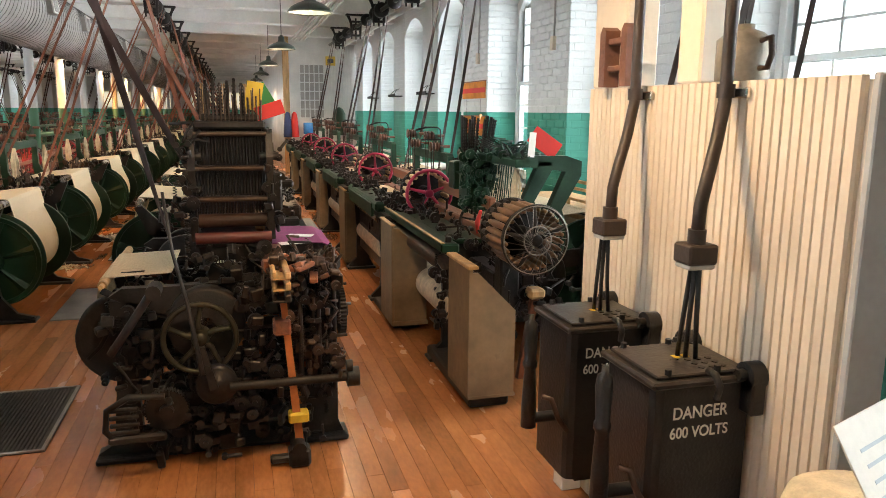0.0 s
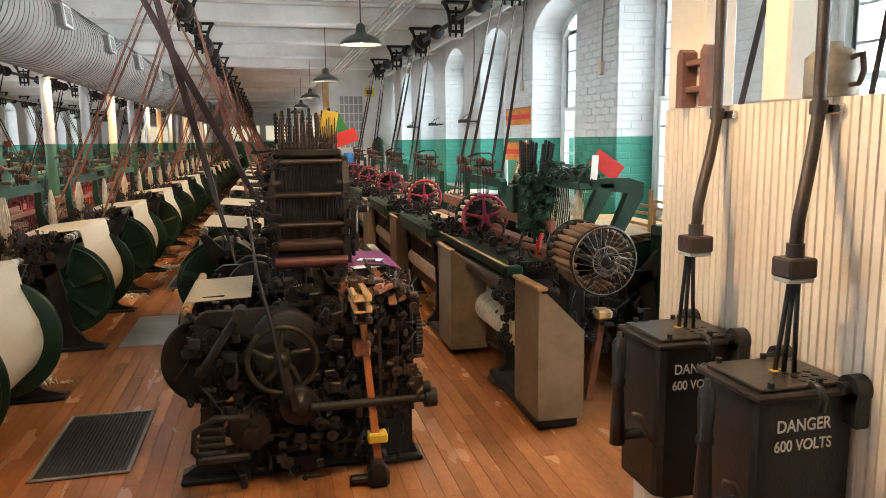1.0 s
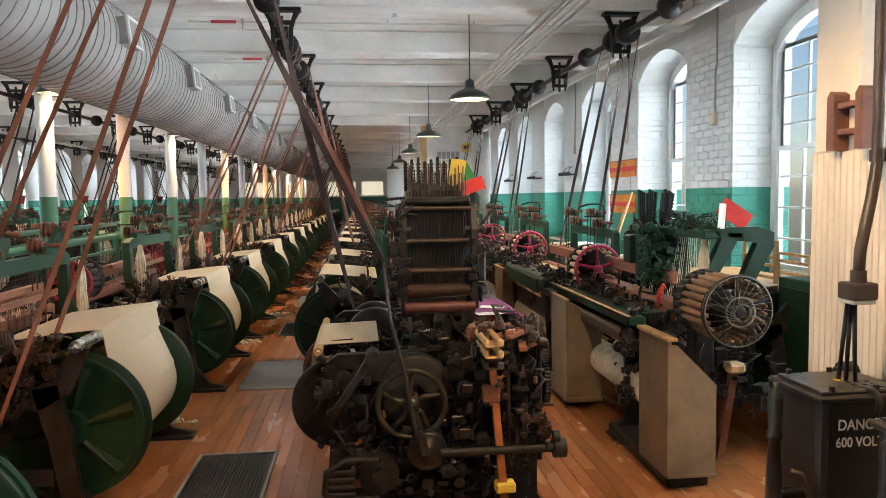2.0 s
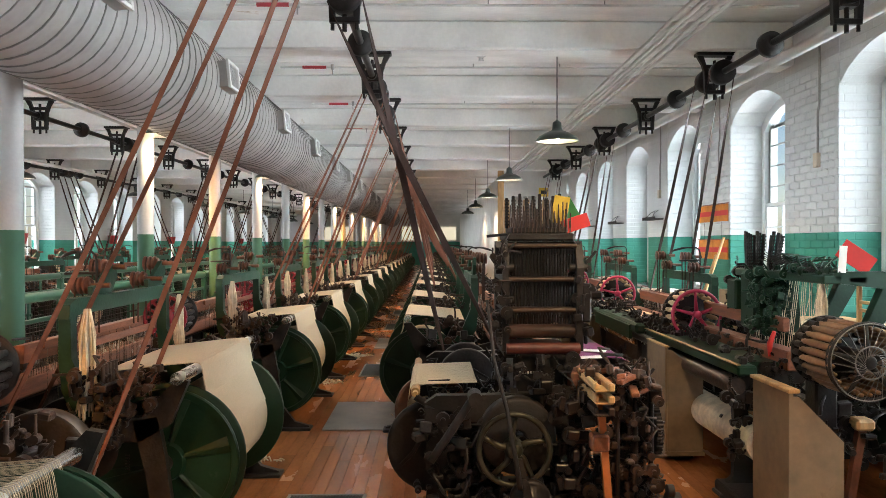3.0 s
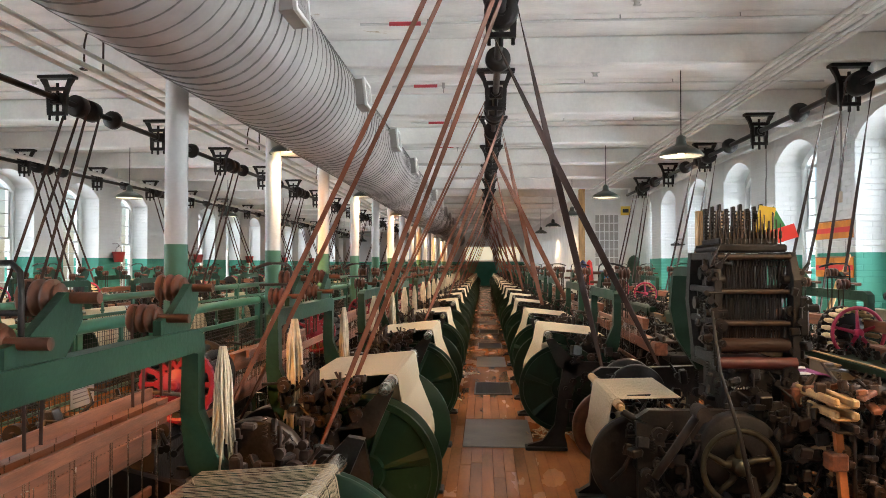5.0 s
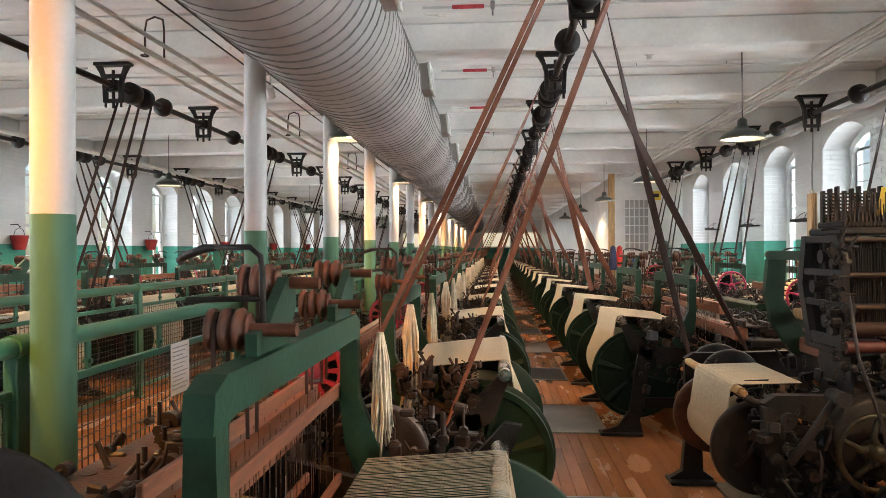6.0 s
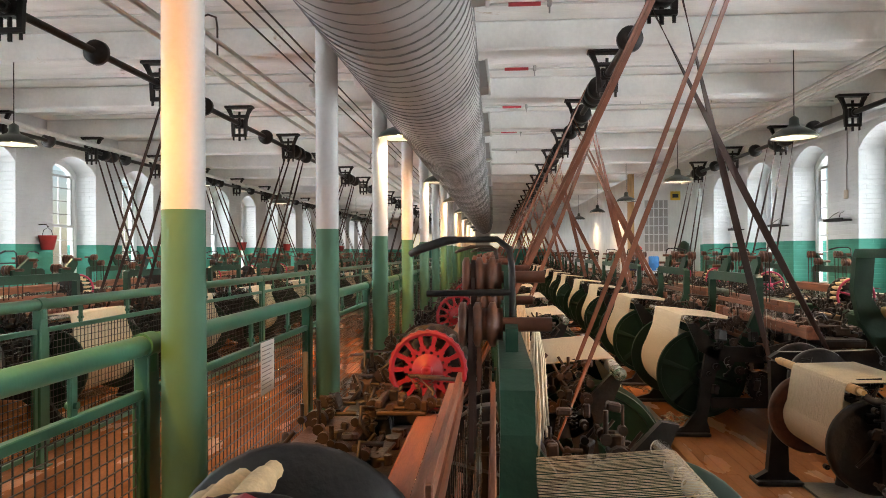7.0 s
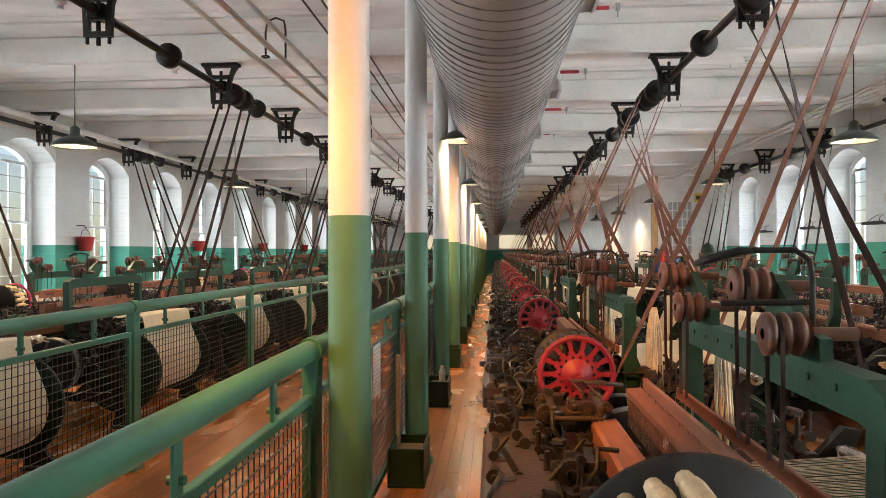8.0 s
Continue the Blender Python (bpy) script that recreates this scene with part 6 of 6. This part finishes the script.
floor_plate(-2.17, -1.69, 4.41, 5.30, "grate")
floor_plate(-2.20, -1.61, 6.87, 7.93, "plate")
for y0, y1, kd in ((9.30, 10.15, "grate"), (11.57, 12.70, "plate"), (13.9, 14.8, "grate"), (16.7, 17.6, "grate"), (19.0, 20.0, "plate"), (22, 23, "grate")):
    floor_plate(-2.14, -1.70, y0, y1, kd)
rng = random.Random(8)
for cx, cy, n, sp in ((-2.38, 10.86, 90, 0.20), (-2.45, 9.0, 40, 0.16), (-1.45, 7.4, 24, 0.2), (-2.5, 6.0, 22, 0.2)):
    s = Shape()
    for _ in range(n):
        x, y, a = cx + rng.gauss(0, sp * 0.5), cy + rng.gauss(0, sp * 0.35), rng.uniform(0, math.tau)
        l = rng.uniform(0.02, 0.06)
        s.tube([(x, y, 0.006), (x + l * math.cos(a), y + l * math.sin(a), 0.012 + 0.02 * rng.random()), (x + l * 1.6 * math.cos(a + 0.7), y + l * 1.6 * math.sin(a + 0.7), 0.005)], 0.006, 5)
    tagged(part("cotton_lint", s, COTTON), "loose tuft of cotton lint on the floor", "lint", "floor lint", "stuff")

# ---- crates at the column feet, notice on the railing ----
for k in range(1, 9):
    b = thing("supply_box", "dark green open box at a column foot", "box", "boxes by the columns", pose(XC - 0.01, Y0 + BAY * k - 0.40, 0))
    s = Shape()
    s.box(-0.12, 0.12, -0.20, 0.20, 0.0, 0.02)
    for a in (-0.12, 0.10):
        s.box(a, a + 0.02, -0.20, 0.20, 0.021, 0.25)
    for a in (-0.20, 0.18):
        s.box(-0.0995, 0.0995, a, a + 0.02, 0.021, 0.25)
    part("case", s, DGREEN, b)
    part("filling", Shape().box(-0.09, 0.09, -0.17, 0.17, 0.02, 0.20, 0.02), GUARD if k % 2 else COTTON, b)
note = thing("notice_sheet", "white printed notice sheet hung on the wire mesh", "notice", "", pose(XC - 0.128, 5.03, 0.82))
part("sheet", Shape().box(-0.001, 0.001, -0.125, 0.125, -0.15, 0.15, 0), PAPER, note)
ln = Shape()
for j in range(11):
    ln.box(0.0011, 0.0016, -0.105, 0.10 - 0.03 * (j % 3), 0.12 - 0.024 * j, 0.126 - 0.024 * j, 0)
part("text_line", ln, GREYP, note, "grey bars of small print")
tagged(part("wooden_batten", Shape().box(XC - 0.12, XC - 0.09, 5.78, 5.82, 0.02, 0.80, 0.004), WOODP), "thin pale wooden batten leaning beside the rail", "batten")
tagged(part("wooden_batten", Shape().box(XC - 0.15 - 0.03, XC - 0.15 + 0.03, 2.52, 2.60, 0.05, 0.80, 0.004, pose(0.06, 0, 0)), WOODP), "pale wooden board standing behind the wire mesh", "board")
tagged(part("spray_bottle", Shape().lathe((XC + 0.03, Y0 + BAY * 2 - 0.30, 0.201), (0, 0, 1), [(0, 0.001), (0, 0.03), (0.10, 0.032), (0.13, 0.018), (0.16, 0.018), (0.165, 0.001)], 16), GREYP), "grey plastic bottle standing in a box", "bottle")

# ---- fire buckets on the west piers ----
def bucket_proto():
    b = thing("fire_bucket", "red-painted metal fire bucket hanging on a wall hook", "bucket", "fire buckets")
    part("pail", Shape().lathe((0, 0, -0.25), (0, 0, 1), [(0.004, 0.001), (0, 0.095), (0.005, 0.10), (0.235, 0.148), (0.245, 0.155), (0.25, 0.148), (0.235, 0.142), (0.02, 0.094), (0.02, 0.001)], 26), BUCKET, b)
    part("bail", Shape().tube([(0, -0.148, 0), (0, -0.11, 0.09), (0, 0, 0.135), (0, 0.11, 0.09), (0, 0.148, 0)], 0.005, 6), IRON, b)
    part("hook", Shape().tube([(-0.16, 0.0, 0.19), (-0.02, 0, 0.19), (0.0, 0.0, 0.15), (0.015, 0, 0.145), (0.02, 0, 0.16)], 0.008, 6), RUST, b)
    return b


bk = bucket_proto()
bk.matrix_basis = pose(XL + 0.16, Y0 + BAY * 2 + WOFF + 0.1, 1.80)
for k in (4, 6, 8, 10, 12, 14):
    copy_thing(bk, pose(XL + 0.16, Y0 + BAY * k + WOFF + 0.1, 1.80))

# ---- banners and racks on the east piers ----
ban = thing("woven_sample", "orange and red woven cloth samples hung on the brick pier", "textile", "", pose(XR - 0.012, 10.46, 0))
for z0, z1 in ((1.83, 2.05), (1.34, 1.59)):
    for y0, y1 in ((-0.5, -0.004), (0.004, 0.5)):
        c = part("cloth_panel", Shape().box(-0.006, 0.006, y0, y1, z0, z1, 0.002), ORANGE, ban)
        part("red_stripe", Shape().box(-0.0085, -0.0062, y0, y1, (z0 + z1) / 2 - 0.035, (z0 + z1) / 2 + 0.03, 0.001), REDCARD, c)
    part("hanging_rod", Shape().cyl((0, -0.52, z1 + 0.008), (0, 0.52, z1 + 0.008), 0.007, 8), WOODR, ban)
for y in (-0.3, 0.3):
    part("cord", Shape().cyl((0, y, 1.59), (0, y, 1.82), 0.002, 5), IRON, ban)
for k in (4, 5, 6):
    r = thing("tool_rack", "small black iron tool rack on the wall pier", "rack", "wall racks", pose(XR, Y0 + BAY * k + WOFF, 1.93))
    part("tray", Shape().box(-0.16, -0.002, -0.33, 0.33, 0, 0.02, 0.004).box(-0.16, -0.145, -0.33, 0.33, 0.0201, 0.05, 0.004), IRON, r)
    for sg in (-1, 1):
        part("wire_stay", Shape().tube([(-0.15, 0.2 * sg, 0.03), (-0.08, 0.1 * sg, 0.12), (-0.01, 0.08 * sg, 0.16)], 0.005, 6), IRON, r)
for k in (2, 3, 4):
    w = thing("switch_conduit", "thin grey conduit with small switch on the wall", "conduit", "wall conduits", pose(XR - 0.012, Y0 + BAY * k + WOFF - 0.2, 0))
    part("pipe", Shape().tube([(0, 0, ZB), (0, 0, 2.9), (0, 0.03, 2.8), (0, 0.03, 2.42)], 0.011, 8), GREYP, w)
    part("switch", Shape().box(-0.03, 0.011, -0.01, 0.07, 2.28, 2.42, 0.006), CREAMP, w)

# ---- bench, chair and broom by the east windows ----
bench = thing("work_bench", "dark green painted work bench under the window", "bench", "", pose(2.05, 6.35, 0))
part("top", Shape().box(-0.32, 0.33, -0.9, 0.9, 0.86, 0.90, 0.008), WOODP, bench)
for y in (-0.82, 0.0, 0.82):
    part("side_panel", Shape().box(-0.28, 0.30, y - 0.02, y + 0.02, 0.0, 0.86, 0.006), LGREEN, bench)
part("shelf", Shape().box(-0.26, 0.28, -0.80, 0.80, 0.30, 0.33, 0.004), LGREEN, bench)
part("back_panel", Shape().box(0.28, 0.30, -0.80, 0.80, 0.02, 0.86, 0.003), DGREEN, bench)
cab = thing("cabinet", "plain dark green painted cabinet beside the bench", "cabinet", "", pose(1.95, 5.05, 0))
part("body", Shape().box(-0.25, 0.25, -0.35, 0.35, 0, 1.02, 0.01), LGREEN, cab)
part("door", Shape().box(-0.262, -0.251, -0.31, 0.31, 0.06, 0.96, 0.005), DGREEN, cab)
rackw = thing("warping_frame", "small pale wooden frame standing on the bench", "wooden frame", "", pose(2.05, 6.0, 0.90))
for x in (-0.14, 0.14):
    for y in (-0.22, 0.22):
        part("upright", Shape().box(x - 0.015, x + 0.015, y - 0.015, y + 0.015, 0, 0.34 if x < 0 else 0.22, 0.003), WOODP, rackw)
for x in (-0.14, 0.14):
    for z in (0.06, 0.15, 0.21):
        part("rail", Shape().box(x - 0.01, x + 0.01, -0.205, 0.205, z - 0.012, z + 0.012, 0.003), WOODP, rackw)
broom = thing("broom", "broom with blue grip leaning on the wall", "broom", "", pose(2.36, 5.85, 0.0))
part("stick", Shape().cyl((-0.20, 0, 0.0), (0.0, 0.1, 1.30), 0.012, 8), GREYP, broom)
part("grip", Shape().cyl((0.0, 0.1, 1.30), (0.028, 0.114, 1.48), 0.019, 10), material("blue_plastic", (0.02, 0.16, 0.50), 0.4), broom, "bright blue plastic grip")
for y in (8.7, 11.2):
    t = thing("side_table", "white-topped table under the window", "table", "window tables", pose(2.06, y, 0))
    part("top", Shape().box(-0.28, 0.30, -0.55, 0.55, 0.84, 0.87, 0.006), WHITEP, t)
    for x in (-0.24, 0.26):
        for yy in (-0.5, 0.5):
            part("leg", Shape().box(x - 0.02, x + 0.02, yy - 0.02, yy + 0.02, 0, 0.84, 0.004), WOODP, t)
tagged(part("cardboard_box", Shape().box(-0.12, 0.12, -0.16, 0.16, 0, 0.16, 0.004), GUARD, None, "", pose(2.1, 8.9, 0.871)), "small brown cardboard box on the table", "box")
for i, (y, h) in enumerate(((9.75, 1.62), (9.85, 1.50), (10.0, 1.4))):
    tagged(part("wooden_pole", Shape().cyl((1.75 + 0.05 * i, y, 0.0), (2.36, y + 0.12, h), 0.016, 8), WOODP), "thin pale wooden pole leaning against the wall", "pole", "leaning poles")

# ---- far room: boarded partition with a sash window ----
YP = 20.9
room = thing("wall_inner", "white boarded inner room with a glazed sash", "wall", kind="structure")
part("front_boarding", Shape().box(0.72, 0.98, YP, YP + 0.08, 0, ZB - 0.005, 0).box(1.62, XR - 0.005, YP, YP + 0.08, 0, ZB - 0.005, 0).box(0.98, 1.62, YP, YP + 0.08, 0, 1.45, 0).box(0.98, 1.62, YP, YP + 0.08, 2.85, ZB - 0.005, 0), WHITEP, room)
bs = Shape()
x = 1.66
while x < XR - 0.03:
    bs.box(x, x + 0.012, YP - 0.006, YP - 0.0005, 0, ZB - 0.01, 0.002)
    x += 0.075
part("cover_strip", bs, WHITEP, room)
part("side_boarding", Shape().box(0.72, 0.80, YP + 0.081, YF - 0.01, 0, ZB - 0.005, 0), WHITEP, room)
sg = Shape()
for j in range(6):
    sg.box(0.98 + 0.64 * j / 5 - 0.012, 0.98 + 0.64 * j / 5 + 0.012, YP + 0.01, YP + 0.05, 1.45, 2.85, 0.002)
for j in range(7):
    sg.box(0.98, 1.62, YP + 0.015, YP + 0.045, 1.45 + 1.4 * j / 6 - 0.012, 1.45 + 1.4 * j / 6 + 0.012, 0.002)
part("sash_grid", sg, FRAMEW, room)
part("sash_glass", Shape().box(0.98, 1.62, YP + 0.028, YP + 0.032, 1.45, 2.85, 0), GREYP, room)
tagged(part("timber_post", Shape().box(0.54, 0.70, YP - 0.10, YP + 0.06, 0, ZB - 0.002, 0.008), WOODP), "pale timber post at the corner of the inner room", "post", "inner room posts", "structure")
sign = thing("sign_board", "small square yellow sign with dark mark high on the wall", "sign", "", pose(1.80, YP - 0.03, 2.95))
part("board", Shape().box(-0.13, 0.13, -0.006, 0.006, -0.12, 0.12, 0.002), YELLOWCARD, sign)
part("mark", Shape().box(-0.08, 0.08, -0.009, -0.0065, -0.05, 0.05, 0.001), BOXBLK, sign, "plain dark bar")
coat = thing("work_coat", "dark green work coat hanging on the boarded wall", "coat", "", pose(2.0, YP - 0.10, 1.0))
part("cloth", Shape().lathe((0, 0, 0), (0, 0, 1), [(0.0, 0.20), (0.25, 0.19), (0.55, 0.17), (0.66, 0.13), (0.72, 0.06), (0.74, 0.02)], 14), material("dark_green_cloth", (0.03, 0.06, 0.035), 0.9, 0, 0.3, 6, 0.4, 60), coat)
jug = thing("water_bottle_stand", "blue water bottle on a white stand by the wall", "water bottle", "", pose(1.15, YP - 0.35, 0))
part("stand", Shape().box(-0.16, 0.16, -0.16, 0.16, 0, 0.95, 0.01), WHITEP, jug)
part("bottle", Shape().lathe((0, 0, 0.951), (0, 0, 1), [(0, 0.05), (0.05, 0.06), (0.10, 0.135), (0.36, 0.135), (0.38, 0.12), (0.38, 0.001)], 20), material("blue_bottle", (0.05, 0.22, 0.55), 0.2), jug)
for nm, x, y, mat, lab in (("hanging_cloth", 0.62, YP - 0.24, material("navy_cloth", (0.03, 0.04, 0.10), 0.9, 0, 0.3, 6, 0.4, 60), "dark blue cloth hanging on the corner post"), ("hanging_cloth", 0.80, YP - 0.2, REDCARD, "red cloth hanging beside the corner post")):
    tagged(part(nm, Shape().lathe((x, y, 0.95), (0, 0, 1), [(0, 0.12), (0.3, 0.10), (0.6, 0.07), (0.66, 0.02)], 10), mat), lab, "cloth", "hanging cloths")
# north wall sash band; its panes glow by themselves in place of daylight
for x0, x1 in ((-3.4, -1.4), (-1.1, 0.5), (-6.2, -4.6), (-9.0, -7.0)):
    w = thing("window_north", "low pale window band in the end wall", "window", "end wall windows", pose(0, YF - 0.02, 0), "structure")
    part("window_frame", Shape().box(x0, x1, -0.03, 0.0, 1.70, 1.76).box(x0, x1, -0.03, 0, 2.70, 2.76).box(x0, x0 + 0.06, -0.03, 0, 1.761, 2.70).box(x1 - 0.06, x1, -0.03, 0, 1.761, 2.70), FRAMEW, w)
    part("pane", Shape().box(x0 + 0.06, x1 - 0.06, -0.012, -0.004, 1.76, 2.70, 0), PANEGLOW, w, "pane glowing pale yellow in place of light behind")

# ---- ceiling services ----
for i, (x, z, r) in enumerate(((0.78, 3.47, 0.016), (0.86, 3.46, 0.018), (0.93, 3.47, 0.014), (1.01, 3.46, 0.018), (1.11, 3.47, 0.020))):
    tagged(part("ceiling_pipe", Shape().cyl((x, YN + 0.1, z), (x, YP - 0.02, z), r, 10), PIPEW), "white-painted pipe running along under the ceiling", "pipe", "ceiling pipes", "structure")
for x, z, r, y1 in ((2.00, 3.28, 0.050, YP - 0.02), (-5.50, 3.36, 0.020, 48), (-5.68, 3.33, 0.026, 48), (-5.95, 3.36, 0.022, 48), (-9.75, 3.30, 0.040, 50), (-10.5, 3.34, 0.030, 50)):
    tagged(part("ceiling_pipe", Shape().cyl((x, YN + 0.1, z), (x, y1, z), r, 12), PIPEW), "white-painted pipe running along under the ceiling", "pipe", "ceiling pipes", "structure")
for x in (-4.95, -5.05, -5.20):
    tagged(part("ceiling_conduit", Shape().cyl((x, YN + 0.1, 3.50), (x, 48, 3.50), 0.009, 8), RUST), "thin dark conduit running under the beams", "conduit", "ceiling conduits", "structure")
for k in range(-1, 18):
    y = Y0 + BAY * k + 1.67
    p = thing("sprinkler_line", "thin white sprinkler pipe with red band across the ceiling", "pipe", "sprinkler lines")
    part("pipe", Shape().cyl((-3.2, y, 3.79), (2.2, y, 3.79), 0.013, 8).cyl((-10.4, y, 3.79), (-4.9, y, 3.79), 0.013, 8), PIPEW, p)
    part("red_band", Shape().cyl((-2.92, y, 3.79), (-2.62, y, 3.79), 0.020, 10), REDLABEL, p, "red marker band")
    for x in (-0.68, -7.7):
        part("head", Shape().lathe((x, y - 0.42, 3.838), (0, 0, -1), [(0, 0.055), (0.015, 0.055), (0.025, 0.03), (0.05, 0.025), (0.06, 0.038), (0.066, 0.001)], 16), PIPEW, p)
    part("valve", Shape().box(-2.56, -2.52, y - 0.02, y + 0.02, 3.76, 3.83, 0.006).cyl((-2.54, y, 3.80), (-2.54, y, 3.70), 0.008, 6), GREYP, p)
    for x in (-0.75, 0.35):
        part("clamp", Shape().cyl((x, y, 3.79), (x, y, 3.838), 0.006, 6), GREYP, p)
for k in (1, 3, 5):
    g = thing("gooseneck_pipe", "thin bent pipe with valve under the ceiling", "pipe", "gooseneck pipes", pose(-5.68, Y0 + BAY * k + 1.6, 3.33))
    part("bent_tube", Shape().tube([(0, 0, 0.02), (0, 0, 0.30), (-0.02, 0.02, 0.40), (-0.10, 0.02, 0.43), (-0.18, 0.02, 0.40), (-0.20, 0.02, 0.30), (-0.20, 0.02, 0.08)], 0.010, 8), RUST, g)
    part("valve_wheel", Shape().ring((-0.20, 0.02, 0.06), (0, 0, 1), 0.035, 0.008, 14, 6), RUST, g)

# ---- warm spotlights over the walkway ----
for k in (-1, 2, 5, 8, 11, 14):
    y = Y0 + BAY * k + 0.95
    f = thing("track_spotlight", "small white ceiling spotlight with warm lamp", "spotlight", "walkway spotlights", pose(-5.2, y, 0))
    part("stem", Shape().cyl((0, 0, 3.45), (0, 0, ZD - 0.001), 0.010, 8), PIPEW, f)
    part("housing", Shape().cyl((0, -0.05, 3.46), (0, 0.06, 3.36), 0.045, 16), PIPEW, f)
    d = bpy.data.lights.new("spot_light", "SPOT")
    d.energy, d.color, d.shadow_soft_size, d.spot_size, d.spot_blend = 560, (1.0, 0.46, 0.11), 0.04, radians(58), 0.7
    o = new("spot_light", d)
    o.matrix_world = look((-5.2, y + 0.09, 3.33), (XC - 0.2, y + 1.3, 0.80))
    d = bpy.data.lights.new("column_light", "SPOT")
    d.energy, d.color, d.shadow_soft_size, d.spot_size, d.spot_blend = 380, (1.0, 0.40, 0.05), 0.05, radians(62), 0.8
    o = new("column_light", d)
    yc = Y0 + BAY * (k + 1)
    o.matrix_world = look((XC - 0.30, yc - 2.00, 3.30), (XC, yc, 1.35))
    f = thing("track_spotlight", "small white ceiling spotlight aimed at a column", "spotlight", "column spotlights", pose(XC - 0.30, yc - 2.06, 0))
    part("stem", Shape().cyl((0, 0, 3.42), (0, 0, ZD - 0.001), 0.010, 8), PIPEW, f)
    part("housing", Shape().cyl((0, -0.05, 3.44), (0, 0.04, 3.33), 0.042, 16), PIPEW, f)


# ---- floor: maple boards, the ones by the open floor single, the rest joined ----
rng = random.Random(5)
s_floor = Shape()
floor = thing("floor", "worn orange-brown maple strip floor", "floor", kind="structure")
PW = 0.083
board_meshes = {}
count = 0
xi = XL
while xi < XR:
    y = YN + rng.uniform(-2.0, 0)
    while y < YF:
        ln = rng.choice((1.5, 1.8, 2.1, 2.4, 2.8))
        y1 = min(y + ln, YF)
        y0 = max(y, YN)
        mid = (y0 + y1) / 2
        if y1 - y0 > 0.1:
            if count < 300 and y1 == y + ln and y0 == y and ((-0.35 < xi < 0.45 and 2.0 < mid < 9.5) or (-2.45 < xi < -1.70 and 2.0 < mid < 10)):
                if ln not in board_meshes:
                    me = Shape().box(0.0006, PW - 0.0006, 0.001, ln - 0.001, -0.03, 0, 0.0012).mesh("floorboard")
                    me.materials.append(FLOORW)
                    board_meshes[ln] = me
                share("floorboard", board_meshes[ln], floor, pose(xi, y0, rng.uniform(-0.0006, 0.0006)))
                count += 1
            else:
                x1, zz = xi + PW - 0.0012, rng.uniform(-0.0006, 0.0006)
                s_floor.add([(xi, y0, zz), (x1, y0, zz), (x1, y1 - 0.002, zz), (xi, y1 - 0.002, zz), (xi, y0, -0.03), (x1, y0, -0.03), (x1, y1 - 0.002, -0.03), (xi, y1 - 0.002, -0.03)],
                            [(0, 1, 2, 3), (0, 4, 5, 1), (1, 5, 6, 2), (2, 6, 7, 3), (3, 7, 4, 0)])
        y += ln
    xi += PW
tagged(part("floorboards_joined", s_floor, FLOORW, floor), kind="stuff")
part("subfloor", Shape().box(XL - 0.6, XR + 0.6, YN - 0.3, YF + 0.3, -0.12, -0.031, 0), IRON, floor)

# ---- painted bricks standing proud on the two nearest east piers ----
brick_wall = bpy.data.objects["wall_east"]
BW, BH, joint = 0.215, 0.075, 0.008
brick_meshes = {}
made = 0
for k in (2, 3):
    y_lo, y_hi = Y0 + BAY * k + WOFF - BAY / 2 + 0.71 + 0.008, Y0 + BAY * k + WOFF + BAY / 2 - 0.71 - 0.008
    for rr in range(13 if k == 2 else 20, 43):
        off = BW / 2 if rr % 2 == 0 else 0.0
        n0 = math.floor((XR + y_lo + off) / BW)
        for n in range(n0, n0 + 9):
            a = max(n * BW - off - XR + joint / 2, y_lo)
            b = min((n + 1) * BW - off - XR - joint / 2, y_hi)
            if b - a < 0.04 or made >= 300:
                continue
            ln = round(b - a, 3)
            if ln not in brick_meshes:
                me = Shape().box(-0.005, 0.004, 0, ln, 0, BH - joint, 0.0035).mesh("brick")
                me.materials.append(WALLM)
                brick_meshes[ln] = me
            share("brick", brick_meshes[ln], brick_wall, pose(XR + rng.uniform(-0.0012, 0.0012), a, rr * BH + joint / 2, rng.uniform(-0.3, 0.3), 0, 0))
            made += 1
